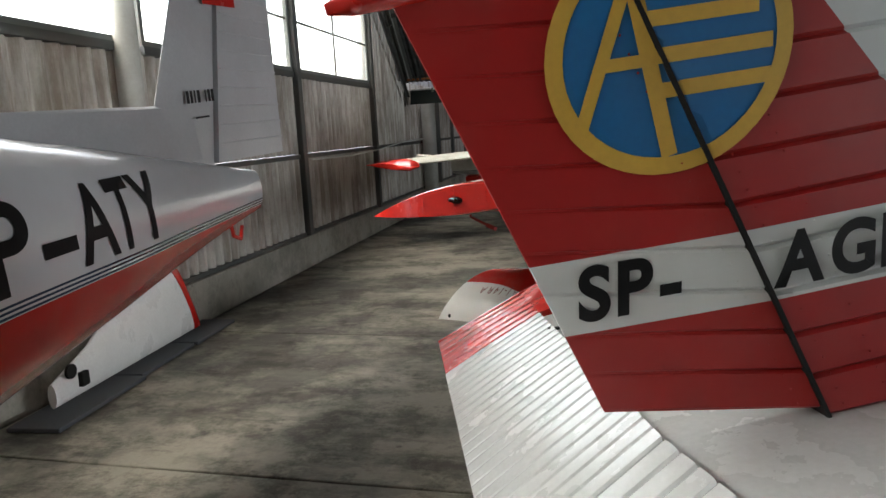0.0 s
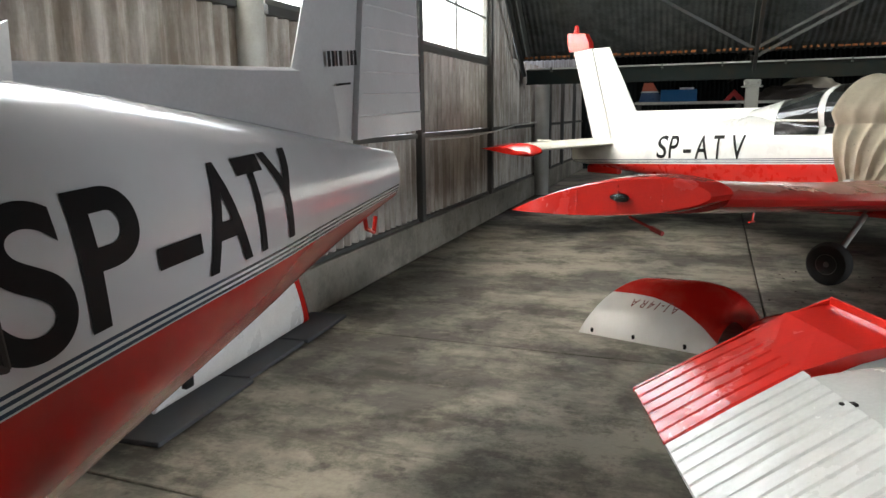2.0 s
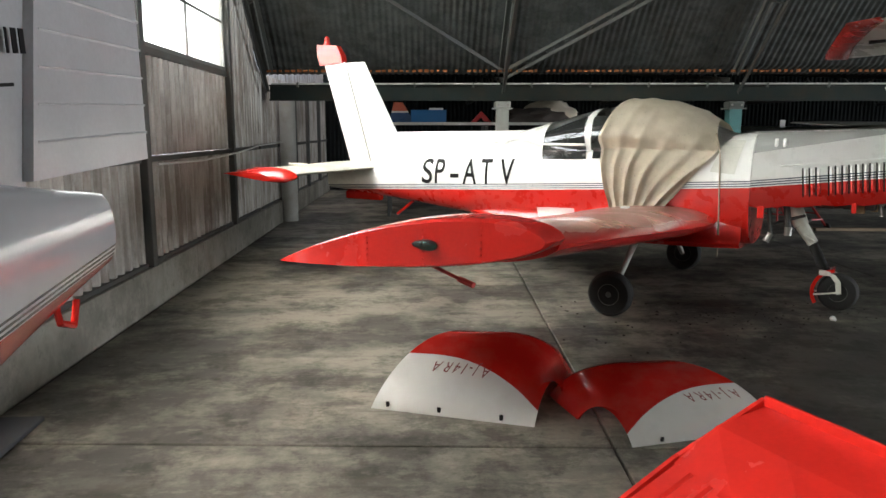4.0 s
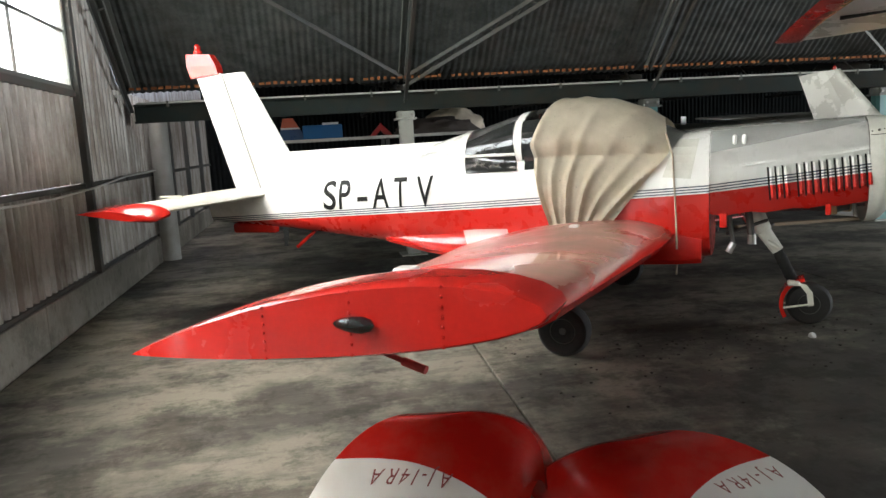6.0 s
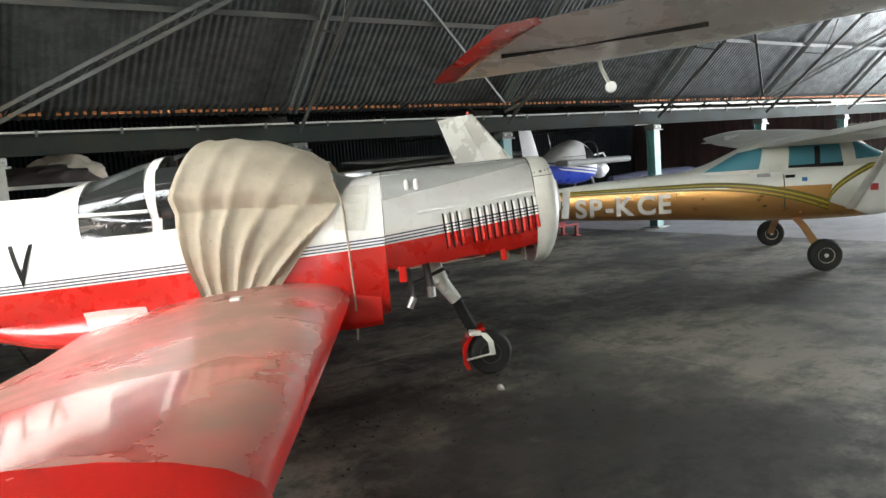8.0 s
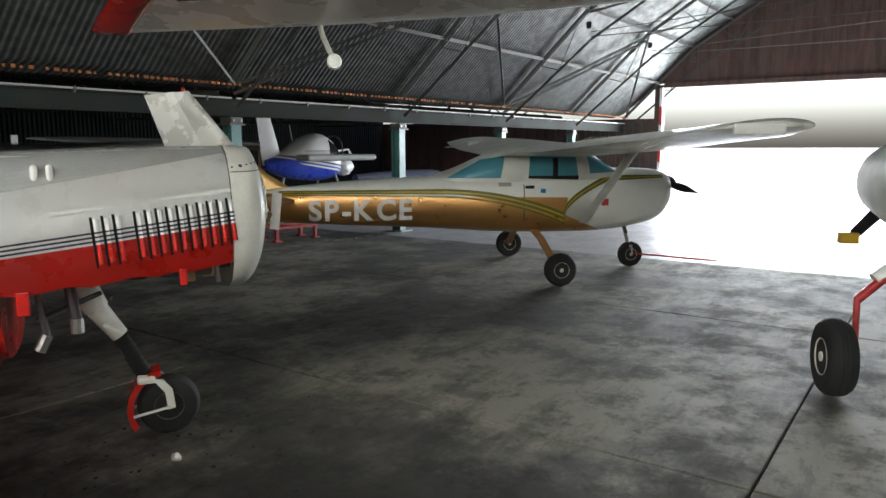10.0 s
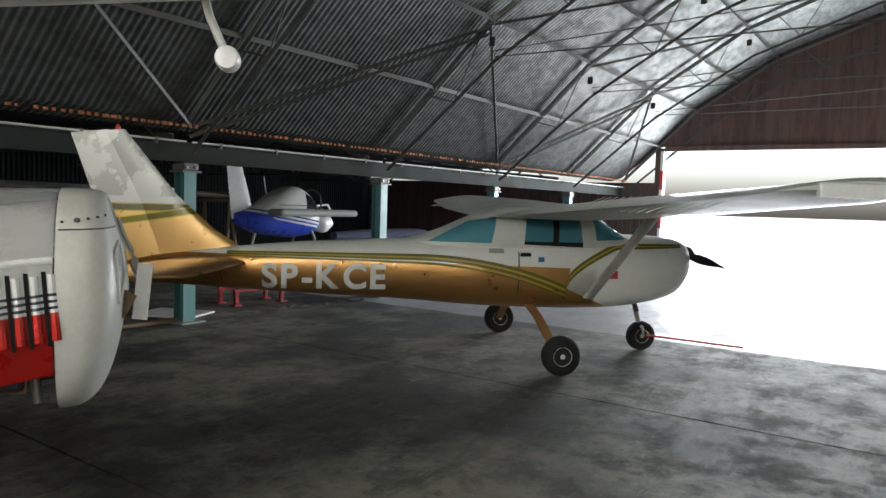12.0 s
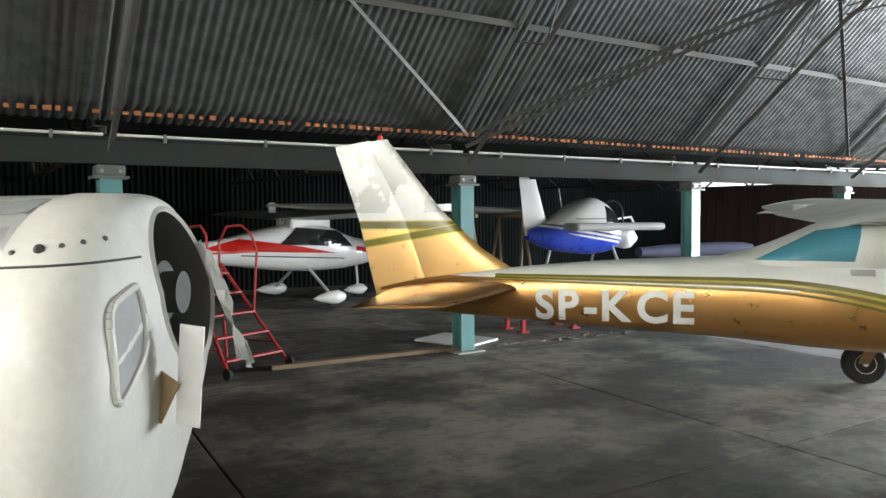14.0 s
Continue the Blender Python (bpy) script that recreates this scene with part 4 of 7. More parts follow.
def zlin_wing(pl, side):
    s = side
    secs = [(s * 0.42, -1.02, -2.95, 0.82, 0.72, 0.15), (s * 1.6, -1.0, -2.72, 0.9, 0.8, 0.15), (s * 3.2, -0.97, -2.5, 1.04, 0.91, 0.15), (s * 4.4, -0.95, -2.42, 1.15, 1.0, 0.15), (s * 4.5, -0.95, -2.43, 1.16, 1.0, 0.15)]
    w = part("wing", wing_skin(secs), M["dusty_red"], pl, "red wing dulled by brown dust", smooth=True)
    # tip fairing: a long pointed fish-shaped body
    bm = bmesh.new()
    rings = []
    for y, g in ((4.5, 1.02), (4.62, 1.0), (4.67, 0.97), (4.695, 0.92), (4.707, 0.85)):
        ring = []
        for i in range(30):
            a = 2 * math.pi * i / 30
            c, sn = math.cos(a), math.sin(a)
            t = (1 - c) / 2
            x = -0.93 - 1.72 * t
            zc = 1.19 - 0.24 * t ** 1.5
            h = 0.155 * (t ** 0.5) * (1 - t) ** 0.85 * 2.05
            gx = -1.6 + (x + 1.6) * (0.9 + 0.1 * g)
            ring.append((gx, s * y, zc + math.copysign(h * abs(sn) ** 0.08, sn) * g if abs(sn) > 1e-6 else zc))
        rings.append(ring)
    loft(bm, rings)
    tip = part("wing_tip", bm, M["red"], w, "glossy red wing tip fairing", smooth=True)
    bm = bmesh.new()
    for x in (-1.28, -1.62, -1.98):
        t = (-0.93 - x) / 1.72
        zc, h = 1.19 - 0.24 * t ** 1.5, 0.155 * (t ** 0.5) * (1 - t) ** 0.85 * 2.05
        for k in range(7):
            z = zc + h * (k - 3) / 3.6
            bm = bmesh.new()
            bmesh.ops.create_uvsphere(bm, u_segments=6, v_segments=4, radius=0.007, matrix=Matrix.Translation((x, s * 4.708, z)))
            part("screw", bm, M["red"], w)
    bm = bmesh.new()
    lathe(bm, [(0.001, -0.1), (0.016, -0.08), (0.027, -0.03), (0.029, 0.015), (0.02, 0.045), (0.001, 0.06)], Matrix.Translation((-1.58, s * 4.72, 1.13)) @ pose(0, 0, 0, 0, 90, 0))
    part("navigation_light", bm, M["green_lens"] if s < 0 else M["red"], w, "green glass navigation light", smooth=True)
    bm = bmesh.new()
    box(bm, -1.75, -1.66, s * 4.1 - 0.045, s * 4.1 + 0.045, 1.185, 1.21, bevel=0.01)
    part("fuel_cap", bm, M["paper"], w, "white cap on the wing")
    bm = bmesh.new()
    box(bm, -1.7, -1.63, s * 1.3 - 0.04, s * 1.3 + 0.04, 1.005, 1.025, bevel=0.008)
    part("fuel_cap", bm, M["paper"], w, "white cap on the wing")
    # hinge brackets and pitot below
    for y in (1.4, 2.3, 3.1, 4.0):
        part("hinge_bracket", boxed(-2.45, -2.35, s * y - 0.012, s * y + 0.012, 0.66 + 0.058 * y, 0.74 + 0.058 * y, bevel=0.005), M["red"], w)
    bm = rods(((-1.85, s * 4.3, 0.99), (-1.82, s * 4.32, 0.94), 0.01), ((-1.82, s * 4.32, 0.94), (-1.6, s * 4.34, 0.88), 0.011), ((-1.62, s * 4.34, 0.885), (-1.52, s * 4.35, 0.86), 0.018), n=8)
    part("mass_balance", bm, M["dull_red"], w)
    # root fairing
    fair = np.array([(-3.85, 0.78, 0.3, 0.73), (-3.6, 0.83, 0.4, 0.7), (-3.3, 0.88, 0.52, 0.66), (-2.8, 0.96, 0.66, 0.62), (-2.2, 1.01, 0.7, 0.6), (-1.5, 1.01, 0.68, 0.6), (-1.0, 0.96, 0.62, 0.6), (-0.8, 0.86, 0.54, 0.6)])

    def fairing(x, t, lift=0.0):
        zt, yo, zb = (float(np.interp(x, fair[:, 0], fair[:, c])) for c in (1, 2, 3))
        y0 = max(0.1, ZL.half(x, zt) - 0.03)
        return (x, s * (y0 + (yo - y0) * (1 - math.cos(t)) + lift), zt - (zt - zb - 0.04) * math.sin(t) + lift)
    bm = bmesh.new()
    rings = []
    for x, zt, yo, zb in fair:
        rings.append([fairing(x, t) for t in np.linspace(0, math.pi / 2, 7)] + [(x, s * (yo - 0.03), zb), (x, s * 0.1, zb - 0.02)])
    loft(bm, rings)
    part("root_fairing", bm, M["red"], w, smooth=True)
    # worn patch on the fairing, fuselage reflection painted in as pink
    bm = bmesh.new()
    g = [[bm.verts.new(fairing(x + 0.1 * t, t, 0.008)) for x in np.linspace(-2.95, -2.5, 8)] for t in np.linspace(0.12, 1.15, 9)]
    for q, r in zip(g, g[1:]):
        for k in range(7):
            bm.faces.new((q[k], q[k + 1], r[k + 1], r[k]))
    part("worn_reflection_patch", bm, M["worn_reflect_pink"], w, "worn glossy patch with the fuselage reflection painted in pink", smooth=True)
    return w


def zlin_gear(pl, nose=True, lift=0.0):
    for s in (-1, 1):
        leg = part("main_leg", rods(((-1.75, s * 0.5, 0.72), (-1.75, s * 1.28, 0.22 - lift), 0.035, 0.026)), M["light_steel"], pl, "grey main landing gear leg", smooth=True)
        wheel(pl, -1.75, s * 1.36, 0.21, 0.15, M["dark_rim"], name="main_wheel").location.z -= lift
    if nose:
        part("nose_leg", rods(((-0.42, 0, 1.0), (-0.33, 0, 0.8), 0.08, 0.07), ((-0.33, 0, 0.8), (-0.215, 0, 0.63), 0.062, 0.05), ((-0.3, -0.07, 0.72), (-0.2, -0.07, 0.66), 0.018), n=14), M["offwhite"], pl, "white nose landing gear leg", smooth=True)
        bm = bmesh.new()
        lathe(bm, [(0.04, 0)] + [(0.05 if k % 2 else 0.043, 0.012 + 0.022 * k) for k in range(13)] + [(0.04, 0.3)], Matrix.Translation((-0.085, 0, 0.35)) @ pose(0, 0, 0, 0, -25.5, 0))
        part("rubber_boot", bm, M["rubber"], pl, "black ribbed rubber boot", smooth=True)
        bm = bmesh.new()
        for t in (-1, 1):
            loft(bm, [[(x - 0.022, t * 0.088 - 0.012, z), (x + 0.022, t * 0.088 - 0.012, z + 0.01), (x + 0.022, t * 0.088 + 0.012, z + 0.01), (x - 0.022, t * 0.088 + 0.012, z)] for x, z in ((-0.1, 0.36), (-0.02, 0.345), (0.03, 0.28), (0.042, 0.17))])
        box(bm, -0.14, -0.04, -0.1, 0.1, 0.34, 0.385, bevel=0.015)
        part("fork", bm, M["offwhite"], pl, "white wheel fork")
        part("stay", rods(((0.03, -0.11, 0.19), (-0.17, -0.09, 0.15), 0.009), ((0.03, 0.11, 0.19), (-0.17, 0.09, 0.15), 0.009), n=8), M["offwhite"], pl)
        wheel(pl, 0.03, 0, 0.18, 0.13, M["dark_rim"], name="nose_wheel")
        bm = bmesh.new()
        rings = []
        for k in range(9):
            a = radians(100 + 14 * k)
            c, sn = math.cos(a), math.sin(a)
            ro, ri = 0.235, 0.2
            rings.append([(0.03 + ro * c, -0.085, 0.18 + ro * sn), (0.03 + ro * c, 0.085, 0.18 + ro * sn), (0.03 + ri * c, 0.075, 0.18 + ri * sn), (0.03 + ri * c, -0.075, 0.18 + ri * sn)])
        loft(bm, rings)
        part("mudguard", bm, M["red"], pl, "red nose wheel mudguard", smooth=True)


def bowl_point(a, u, lift=0.0, even=True):
    """A point of the nose bowl: a turns about its axis, u runs from the cowl edge to the lip of the ring, which leans back at the top. If not even, the side away from the inlet is drawn in."""
    zt, zb, w, p = BOWL.at(0.395)
    c, sn = math.cos(a), math.sin(a)
    y = math.copysign(abs(c) ** (2 / p), c) * w
    z = (zt + zb) / 2 + math.copysign(abs(sn) ** (2 / p), sn) * (zt - zb) / 2
    e = 0.0 if even else max(0.0, c) ** 0.5
    k = u ** (2.6 - 1.7 * e)
    r, ry = 0.19, 0.17
    yy, zz = y + (ry * c - y) * k, z + (1.515 + r * sn - z) * k
    reach = 0.215 - (0.3 if sn > 0 else 0.1) * r * sn
    low = 0.75 * max(0.0, -sn)
    f = (1 - (1 - u) ** (2.2 - 1.2 * e)) * (1 - low) + (1 - (1 - u) ** 1.15) * low
    return Vector((0.395 + reach * f, yy + lift * c, zz + lift * sn))


def zlin_nose(pl, mats):
    """Cowl with louvres, open below, and the nose bowl."""
    n = 60
    bm = bmesh.new()
    rings = []
    xs = np.linspace(-0.735, 0.39, 12)
    for x in xs:
        zcut = 0.98 + 0.1 * (x + 0.7) / 1.2
        ring = [p for p in COWL.ring(x, 120) if p[2] > zcut]
        # resample by arc length from one lower edge over the top to the other
        ang = sorted(ring, key=lambda p: -math.atan2(p[1], p[2] - 1.2))
        pts = np.array(ang)
        L_ = np.concatenate([[0], np.cumsum(np.linalg.norm(np.diff(pts, axis=0), axis=1))])
        u = np.linspace(0, L_[-1], 44)
        rings.append([(x, float(np.interp(v, L_, pts[:, 1])), float(np.interp(v, L_, pts[:, 2]))) for v in u])
    loft(bm, rings, closed=False)
    r = bmesh.ops.solidify(bm, geom=bm.faces[:], thickness=0.012)
    part("cowling", bm, mats, pl, "white and red engine cowling", smooth=True)
    for s in (-1, 1):
        x = -0.315
        for k in range(13):
            if k == 3:
                x += 0.047
            z0, z1 = 1.115 + 0.12 * (x + 0.3), 1.375 + 0.11 * (x + 0.3)
            # black patch on the closed cowl paints the shade of a louvre opening
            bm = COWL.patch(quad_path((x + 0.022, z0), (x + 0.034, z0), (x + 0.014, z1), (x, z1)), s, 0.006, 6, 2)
            part("louvre_slot", bm, M["rubber"], pl, "black patch for the shade in a louvre slot")
            bm = bmesh.new()
            rod(bm, (x + 0.048, s * (COWL.half(x, z0 + 0.02) - 0.002), z0 + 0.02), (x + 0.029, s * (COWL.half(x, z1) - 0.002), z1 - 0.01), 0.015, n=8)
            part("louvre_lip", bm, mats, pl)
            x += 0.052
        bm = bmesh.new()
        rod(bm, (-0.49, s * COWL.half(-0.49, 1.39), 1.39), (0.39, s * COWL.half(0.39, 1.485), 1.485), 0.013, n=8)
        part("cowl_moulding", bm, M["white"], pl)
        bm = bmesh.new()
        for x in (-0.55, -0.48):
            box(bm, x - 0.018, x + 0.018, s * COWL.half(x, 1.58) - 0.02, s * COWL.half(x, 1.58) + 0.022, 1.52, 1.64, bevel=0.016)
        part("cowl_scoop", bm, M["white"], pl)
        part("cowl_latch", boxed(-0.66, -0.6, s * 0.53 - 0.015, s * 0.53 + 0.015, 0.9, 1.02, bevel=0.008), M["red"], pl, "red cowl latch")
        part("cowl_latch", boxed(0.1, 0.14, s * 0.5 - 0.015, s * 0.5 + 0.015, 0.99, 1.08, bevel=0.008), M["red"], pl, "red cowl latch")
        # grey anti-glare panel
        part("glare_panel", COWL.patch(quad_path((-0.73, 1.5), (0.38, 1.69), (0.38, 1.715), (-0.73, 1.69)), s, 0.003, 8, 12), M["grey_paint"], pl, "grey anti-glare panel")
    # bowl: upright ring at the top, chin raked back below it
    n = 56
    bm = bmesh.new()
    turn = [2 * math.pi * k / n for k in range(n)]
    rings = [[bowl_point(a, u, 0.0, False) for a in turn] for u in np.linspace(0, 1, 16)]
    ring_at = lambda x, r: [(x - 0.05 - (0.3 if math.sin(a) > 0 else 0.1) * r * math.sin(a), 0.895 * r * math.cos(a), 1.515 + r * math.sin(a)) for a in turn]
    rings += [ring_at(0.668, 0.184), ring_at(0.66, 0.176)]
    loft(bm, rings, True, False)
    part("nose_bowl", bm, M["offwhite"], pl, "aged white nose bowl with an open ring", smooth=True)
    bm = bmesh.new()
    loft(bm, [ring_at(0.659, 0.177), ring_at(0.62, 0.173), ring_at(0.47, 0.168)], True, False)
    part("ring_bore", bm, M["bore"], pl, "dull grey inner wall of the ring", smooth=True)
    # black disc closes the ring and stands in for the shaded engine bay
    part("ring_shade_disc", rods(((0.44, 0, 1.5), (0.47, 0, 1.5), 0.19), n=30), M["tyre"], pl, "black disc for the shade of the engine bay behind the ring")
    part("propeller_hub", rods(((0.44, 0, 1.5), (0.6, 0, 1.5), 0.05), ((0.53, 0, 1.5), (0.555, 0, 1.5), 0.075), n=20), M["engine"], pl, "bare steel propeller shaft flange", smooth=True)
    for s in (-1,):
        def side(a, u, lift=0.0):
            p = bowl_point(a, u, lift)
            return Vector((p.x, s * p.y, p.z))
        # flat patch, no recess: grey paints the shaded inside of the inlet
        bm = bmesh.new()
        g = [[bm.verts.new(side(-0.18 + 0.46 * p, 0.7 + 0.19 * q, 0.003)) for q in np.linspace(0, 1, 6)] for p in np.linspace(0, 1, 7)]
        for q, r in zip(g, g[1:]):
            for k in range(5):
                bm.faces.new((q[k], q[k + 1], r[k + 1], r[k]))
        part("air_inlet", bm, M["grey_paint"], pl, "flat grey patch for the shaded inside of the side air inlet")
        bm = bmesh.new()
        loop = [(0.05 + 0.25 * math.copysign(abs(math.cos(t)) ** 0.45, math.cos(t)), 0.795 + 0.105 * math.copysign(abs(math.sin(t)) ** 0.45, math.sin(t))) for t in np.linspace(0, 2 * math.pi, 28, endpoint=False)]
        for a, b in zip(loop, loop[1:] + loop[:1]):
            rod(bm, side(*a, 0.002), side(*b, 0.002), 0.009, n=8)
        part("inlet_lip", bm, M["offwhite"], pl, smooth=True)
        def level(u, z):
            """The turn at which the bowl stands z high."""
            lo, hi = -0.5, 1.5
            for _ in range(24):
                mid = (lo + hi) / 2
                lo, hi = (mid, hi) if bowl_point(mid, u).z < z else (lo, mid)
            return lo
        bm = bmesh.new()
        run = [side(level(u, 1.585 + 0.01 * u), u, -0.0005) for u in np.linspace(0.02, 0.93, 16)]
        for a, b in zip(run, run[1:]):
            rod(bm, a, b, 0.0028, n=5)
        part("waist_seam", bm, M["dark_steel"], pl)
        for k, (u, r) in enumerate(((0.05, 0.006), (0.19, 0.011), (0.32, 0.006), (0.46, 0.006), (0.62, 0.006))):
            bm = bmesh.new()
            bmesh.ops.create_uvsphere(bm, u_segments=8, v_segments=5, radius=r, matrix=Matrix.Translation(side(level(u, 1.612 + 0.006 * k), u, -0.001)))
            part("cowl_screw", bm, M["dark_steel"], pl)
    bm = bmesh.new()
    box(bm, -0.002, 0.002, -0.028, 0.028, -0.22, 0.0, m=pose(0.69, -0.2, 1.45, 0, -3, 78) @ pose(0, 0, 0, 6, 0, 0))
    part("hanging_card", bm, M["paper"], pl, "white paper tag hung in the nose opening")
    part("card_sheet", boxed(-0.002, 0.002, -0.03, 0.025, -0.1, 0.0, m=pose(0.635, -0.19, 1.34, 0, 2, 70) @ pose(0, 0, 0, 28, 0, 0)), M["cardboard"], pl, "brown card tag")
    bm = bmesh.new()
    g = [[bm.verts.new((0.6 + 0.1 * v + 0.03 * noise.noise((u * 3, v * 4, 1.0)), 0.13 + 0.1 * u + 0.05 * noise.noise((u * 4, v * 3, 7.0)), 1.62 - 0.3 * v - 0.05 * u)) for u in np.linspace(0, 1, 9)] for v in np.linspace(0, 1, 11)]
    for q, r in zip(g, g[1:]):
        for n_ in range(8):
            bm.faces.new((q[n_], q[n_ + 1], r[n_ + 1], r[n_]))
    bmesh.ops.solidify(bm, geom=bm.faces[:], thickness=0.003)
    part("crumpled_wrap", bm, M["offwhite"], pl, "crumpled pale wrapping in the nose ring")
    # engine parts that hang below the open cowl
    bm = bmesh.new()
    rod(bm, (-0.6, 0, 1.22), (0.42, 0, 1.26), 0.2, n=14)
    for k in range(5):
        box(bm, -0.5 + 0.17 * k, -0.39 + 0.17 * k, -0.3, 0.3, 1.0, 1.4, bevel=0.02)
    part("engine_block", bm, M["engine"], pl, "dark oily engine block", smooth=False)
    bm = rods(((-0.6, -0.25, 1.0), (-0.56, -0.3, 0.72), 0.02), ((-0.62, -0.2, 0.8), (-0.3, -0.05, 0.9), 0.015), ((-0.45, -0.2, 1.0), (-0.42, -0.22, 0.78), 0.03), ((-0.6, 0.2, 1.0), (-0.25, 0.02, 0.85), 0.015), ((-0.2, -0.2, 1.0), (0.4, -0.22, 1.04), 0.012), n=8)
    part("engine_pipe", bm, M["engine"], pl)
    for a, b, r in (((-0.56, -0.3, 0.74), (-0.6, -0.31, 0.66), 0.03), ((-0.42, -0.22, 0.8), (-0.42, -0.22, 0.72), 0.035), ((0.32, -0.25, 1.05), (0.33, -0.25, 0.95), 0.016)):
        part("pipe_end", rods((a, b, r), n=10), M["steel"], pl)
    bm = bmesh.new()
    box(bm, 0.12, 0.2, -0.3, -0.22, 0.97, 1.05, bevel=0.01)
    box(bm, 0.24, 0.3, -0.28, -0.22, 0.99, 1.06, bevel=0.01)
    part("wrapped_pipe_end", bm, M["cardboard"], pl, "brown wrapped pipe ends")


def build_zlin_atv():
    pl = empty("low_wing_trainer", pose(2.92, 8.5, 0, 0, 0, -34.1), "white and red low-wing trainer aircraft under a beige cockpit cover", "aircraft")
    part("fuselage", ZL.skin(-6.3, -0.74, 0.08), LIV_ATV, pl, "white fuselage with red belly and thin navy lines", smooth=True)
    bm = CANOPY.skin(-3.28, -0.86, 0.08, 32)
    part("canopy", bm, M["canopy_glass"], pl, "clear canopy glass", smooth=True)
    bm = bmesh.new()
    for x, w in ((-2.36, 0.04),):
        loft(bm, [CANOPY.ring(x - w, 32, 0.006), CANOPY.ring(x + w, 32, 0.006)], True, False)
    for s in (-1, 1):
        for xa, xb in ((-2.9, -2.38),):
            pts = [(x, s * (CANOPY.half(x, 1.56) + 0.016), 1.56) for x in np.linspace(xa, xb, 10)]
            for a, b in zip(pts, pts[1:]):
                rod(bm, a, b, 0.014, n=6)
    part("canopy_frame", bm, M["white"], pl, "white canopy frame", smooth=True)
    bm = bmesh.new()
    rings = [[(x, y * 1.02, max(z, 1.36) if z > 1.66 + 0.0 * x else z) for x_, y, z in CANOPY.ring(x, 32, 0.008)] for x in np.linspace(-3.4, -2.9, 8)]
    loft(bm, rings)
    part("canopy_fairing", bm, M["white"], pl, "white fairing behind the canopy", smooth=True)
    for s in (-1, 1):
        for nm, corners in (("rear_window", ((-2.86, 1.4), (-2.36, 1.415), (-2.42, 1.86), (-2.93, 1.68))), ("side_window", ((-2.29, 1.42), (-2.17, 1.425), (-2.15, 1.86), (-2.33, 1.85)))):
            bm = bmesh.new()
            path = quad_path(*corners)
            g = []
            for i in range(13):
                g.append([])
                for j in range(9):
                    x, z = path(j / 8, i / 12)
                    half = max(b.half(x, z) if z < b.at(x)[0] - 0.01 else 0.0 for b in (ZL, CANOPY))
                    g[-1].append(bm.verts.new((x, s * (half + 0.01), z)))
            for q, r in zip(g, g[1:]):
                for k in range(8):
                    bm.faces.new((q[k], q[k + 1], r[k + 1], r[k]))
            # cabin shade is in the window colour
            part(nm, bm, M["cabin_shade_glass"], pl, "glossy rear side window with the cabin shade in its colour", smooth=True)
        part("windscreen_panel", ZL.patch(quad_path((-1.1, 1.32), (-0.88, 1.3), (-0.82, 1.62), (-1.0, 1.62)), s, 0.008, 5, 6), M["offwhite"], pl, "pale panel ahead of the windscreen")
    for s in (-1, 1):
        seat = bmesh.new()
        box(seat, -2.3, -1.85, s * 0.25 - 0.2, s * 0.25 + 0.2, 0.95, 1.1, bevel=0.03)
        box(seat, -2.45, -2.3, s * 0.25 - 0.2, s * 0.25 + 0.2, 0.95, 1.72, bevel=0.03)
        part("seat", seat, M["tarp_dark"], pl, "dark cockpit seat")
    placed_letters(ZL, [("S", -4.57, -4.4), ("P", -4.36, -4.21), ("-", -4.12, -3.99), ("A", -3.93, -3.73), ("T", -3.67, -3.51), ("V", -3.4, -3.21)], 1.072, -4.5, 0.028, 0.3, -1, M["black"], pl, 1)
    zlin_tail(pl, M["white"], True)
    for s in (-1, 1):
        zlin_wing(pl, s)
        bm = wing_skin([(s * 0.1, -5.42, -6.5, 1.23, 1.24, 0.09), (s * 1.5, -5.55, -6.5, 1.2, 1.2, 0.09)])
        st = part("tailplane", bm, M["offwhite"], pl, "cream tailplane with ribbed elevator", smooth=True)
        for k in range(9):
            y = s * (0.35 + 0.13 * k)
            part("rib", rods(((-5.98, y, 1.265), (-6.46, y, 1.222), 0.006), n=5), M["offwhite"], st)
        bm = wing_skin([(s * 1.5, -5.5, -6.52, 1.17, 1.21, 0.14), (s * 1.6, -5.55, -6.54, 1.14, 1.2, 0.14), (s * 1.68, -5.75, -6.56, 1.14, 1.19, 0.1)])
        part("tailplane_tip", bm, M["red"], st, "red tailplane tip", smooth=True)
        part("tab", boxed(-6.2, -5.9, s * 0.9 - 0.012, s * 0.9 + 0.012, 1.28, 1.3), M["offwhite"], st)
    zlin_gear(pl)
    zlin_nose(pl, LIV_COWL)
    part("tail_bumper", rods(((-4.9, 0, 0.8), (-5.15, 0, 0.62), 0.02)), M["red"], pl, "red tail bumper")
    bm = bmesh.new()
    box(bm, -6.0, -5.4, -0.05, 0.05, 0.78, 0.9, bevel=0.03)
    part("ventral_fin", bm, M["red"], pl)
    part("entry_step", rods(((-2.95, -0.62, 0.62), (-2.95, -0.66, 0.42), 0.012), ((-2.95, -0.62, 0.42), (-2.95, -0.74, 0.42), 0.012)), M["red"], pl)
    return pl


ATV = build_zlin_atv()


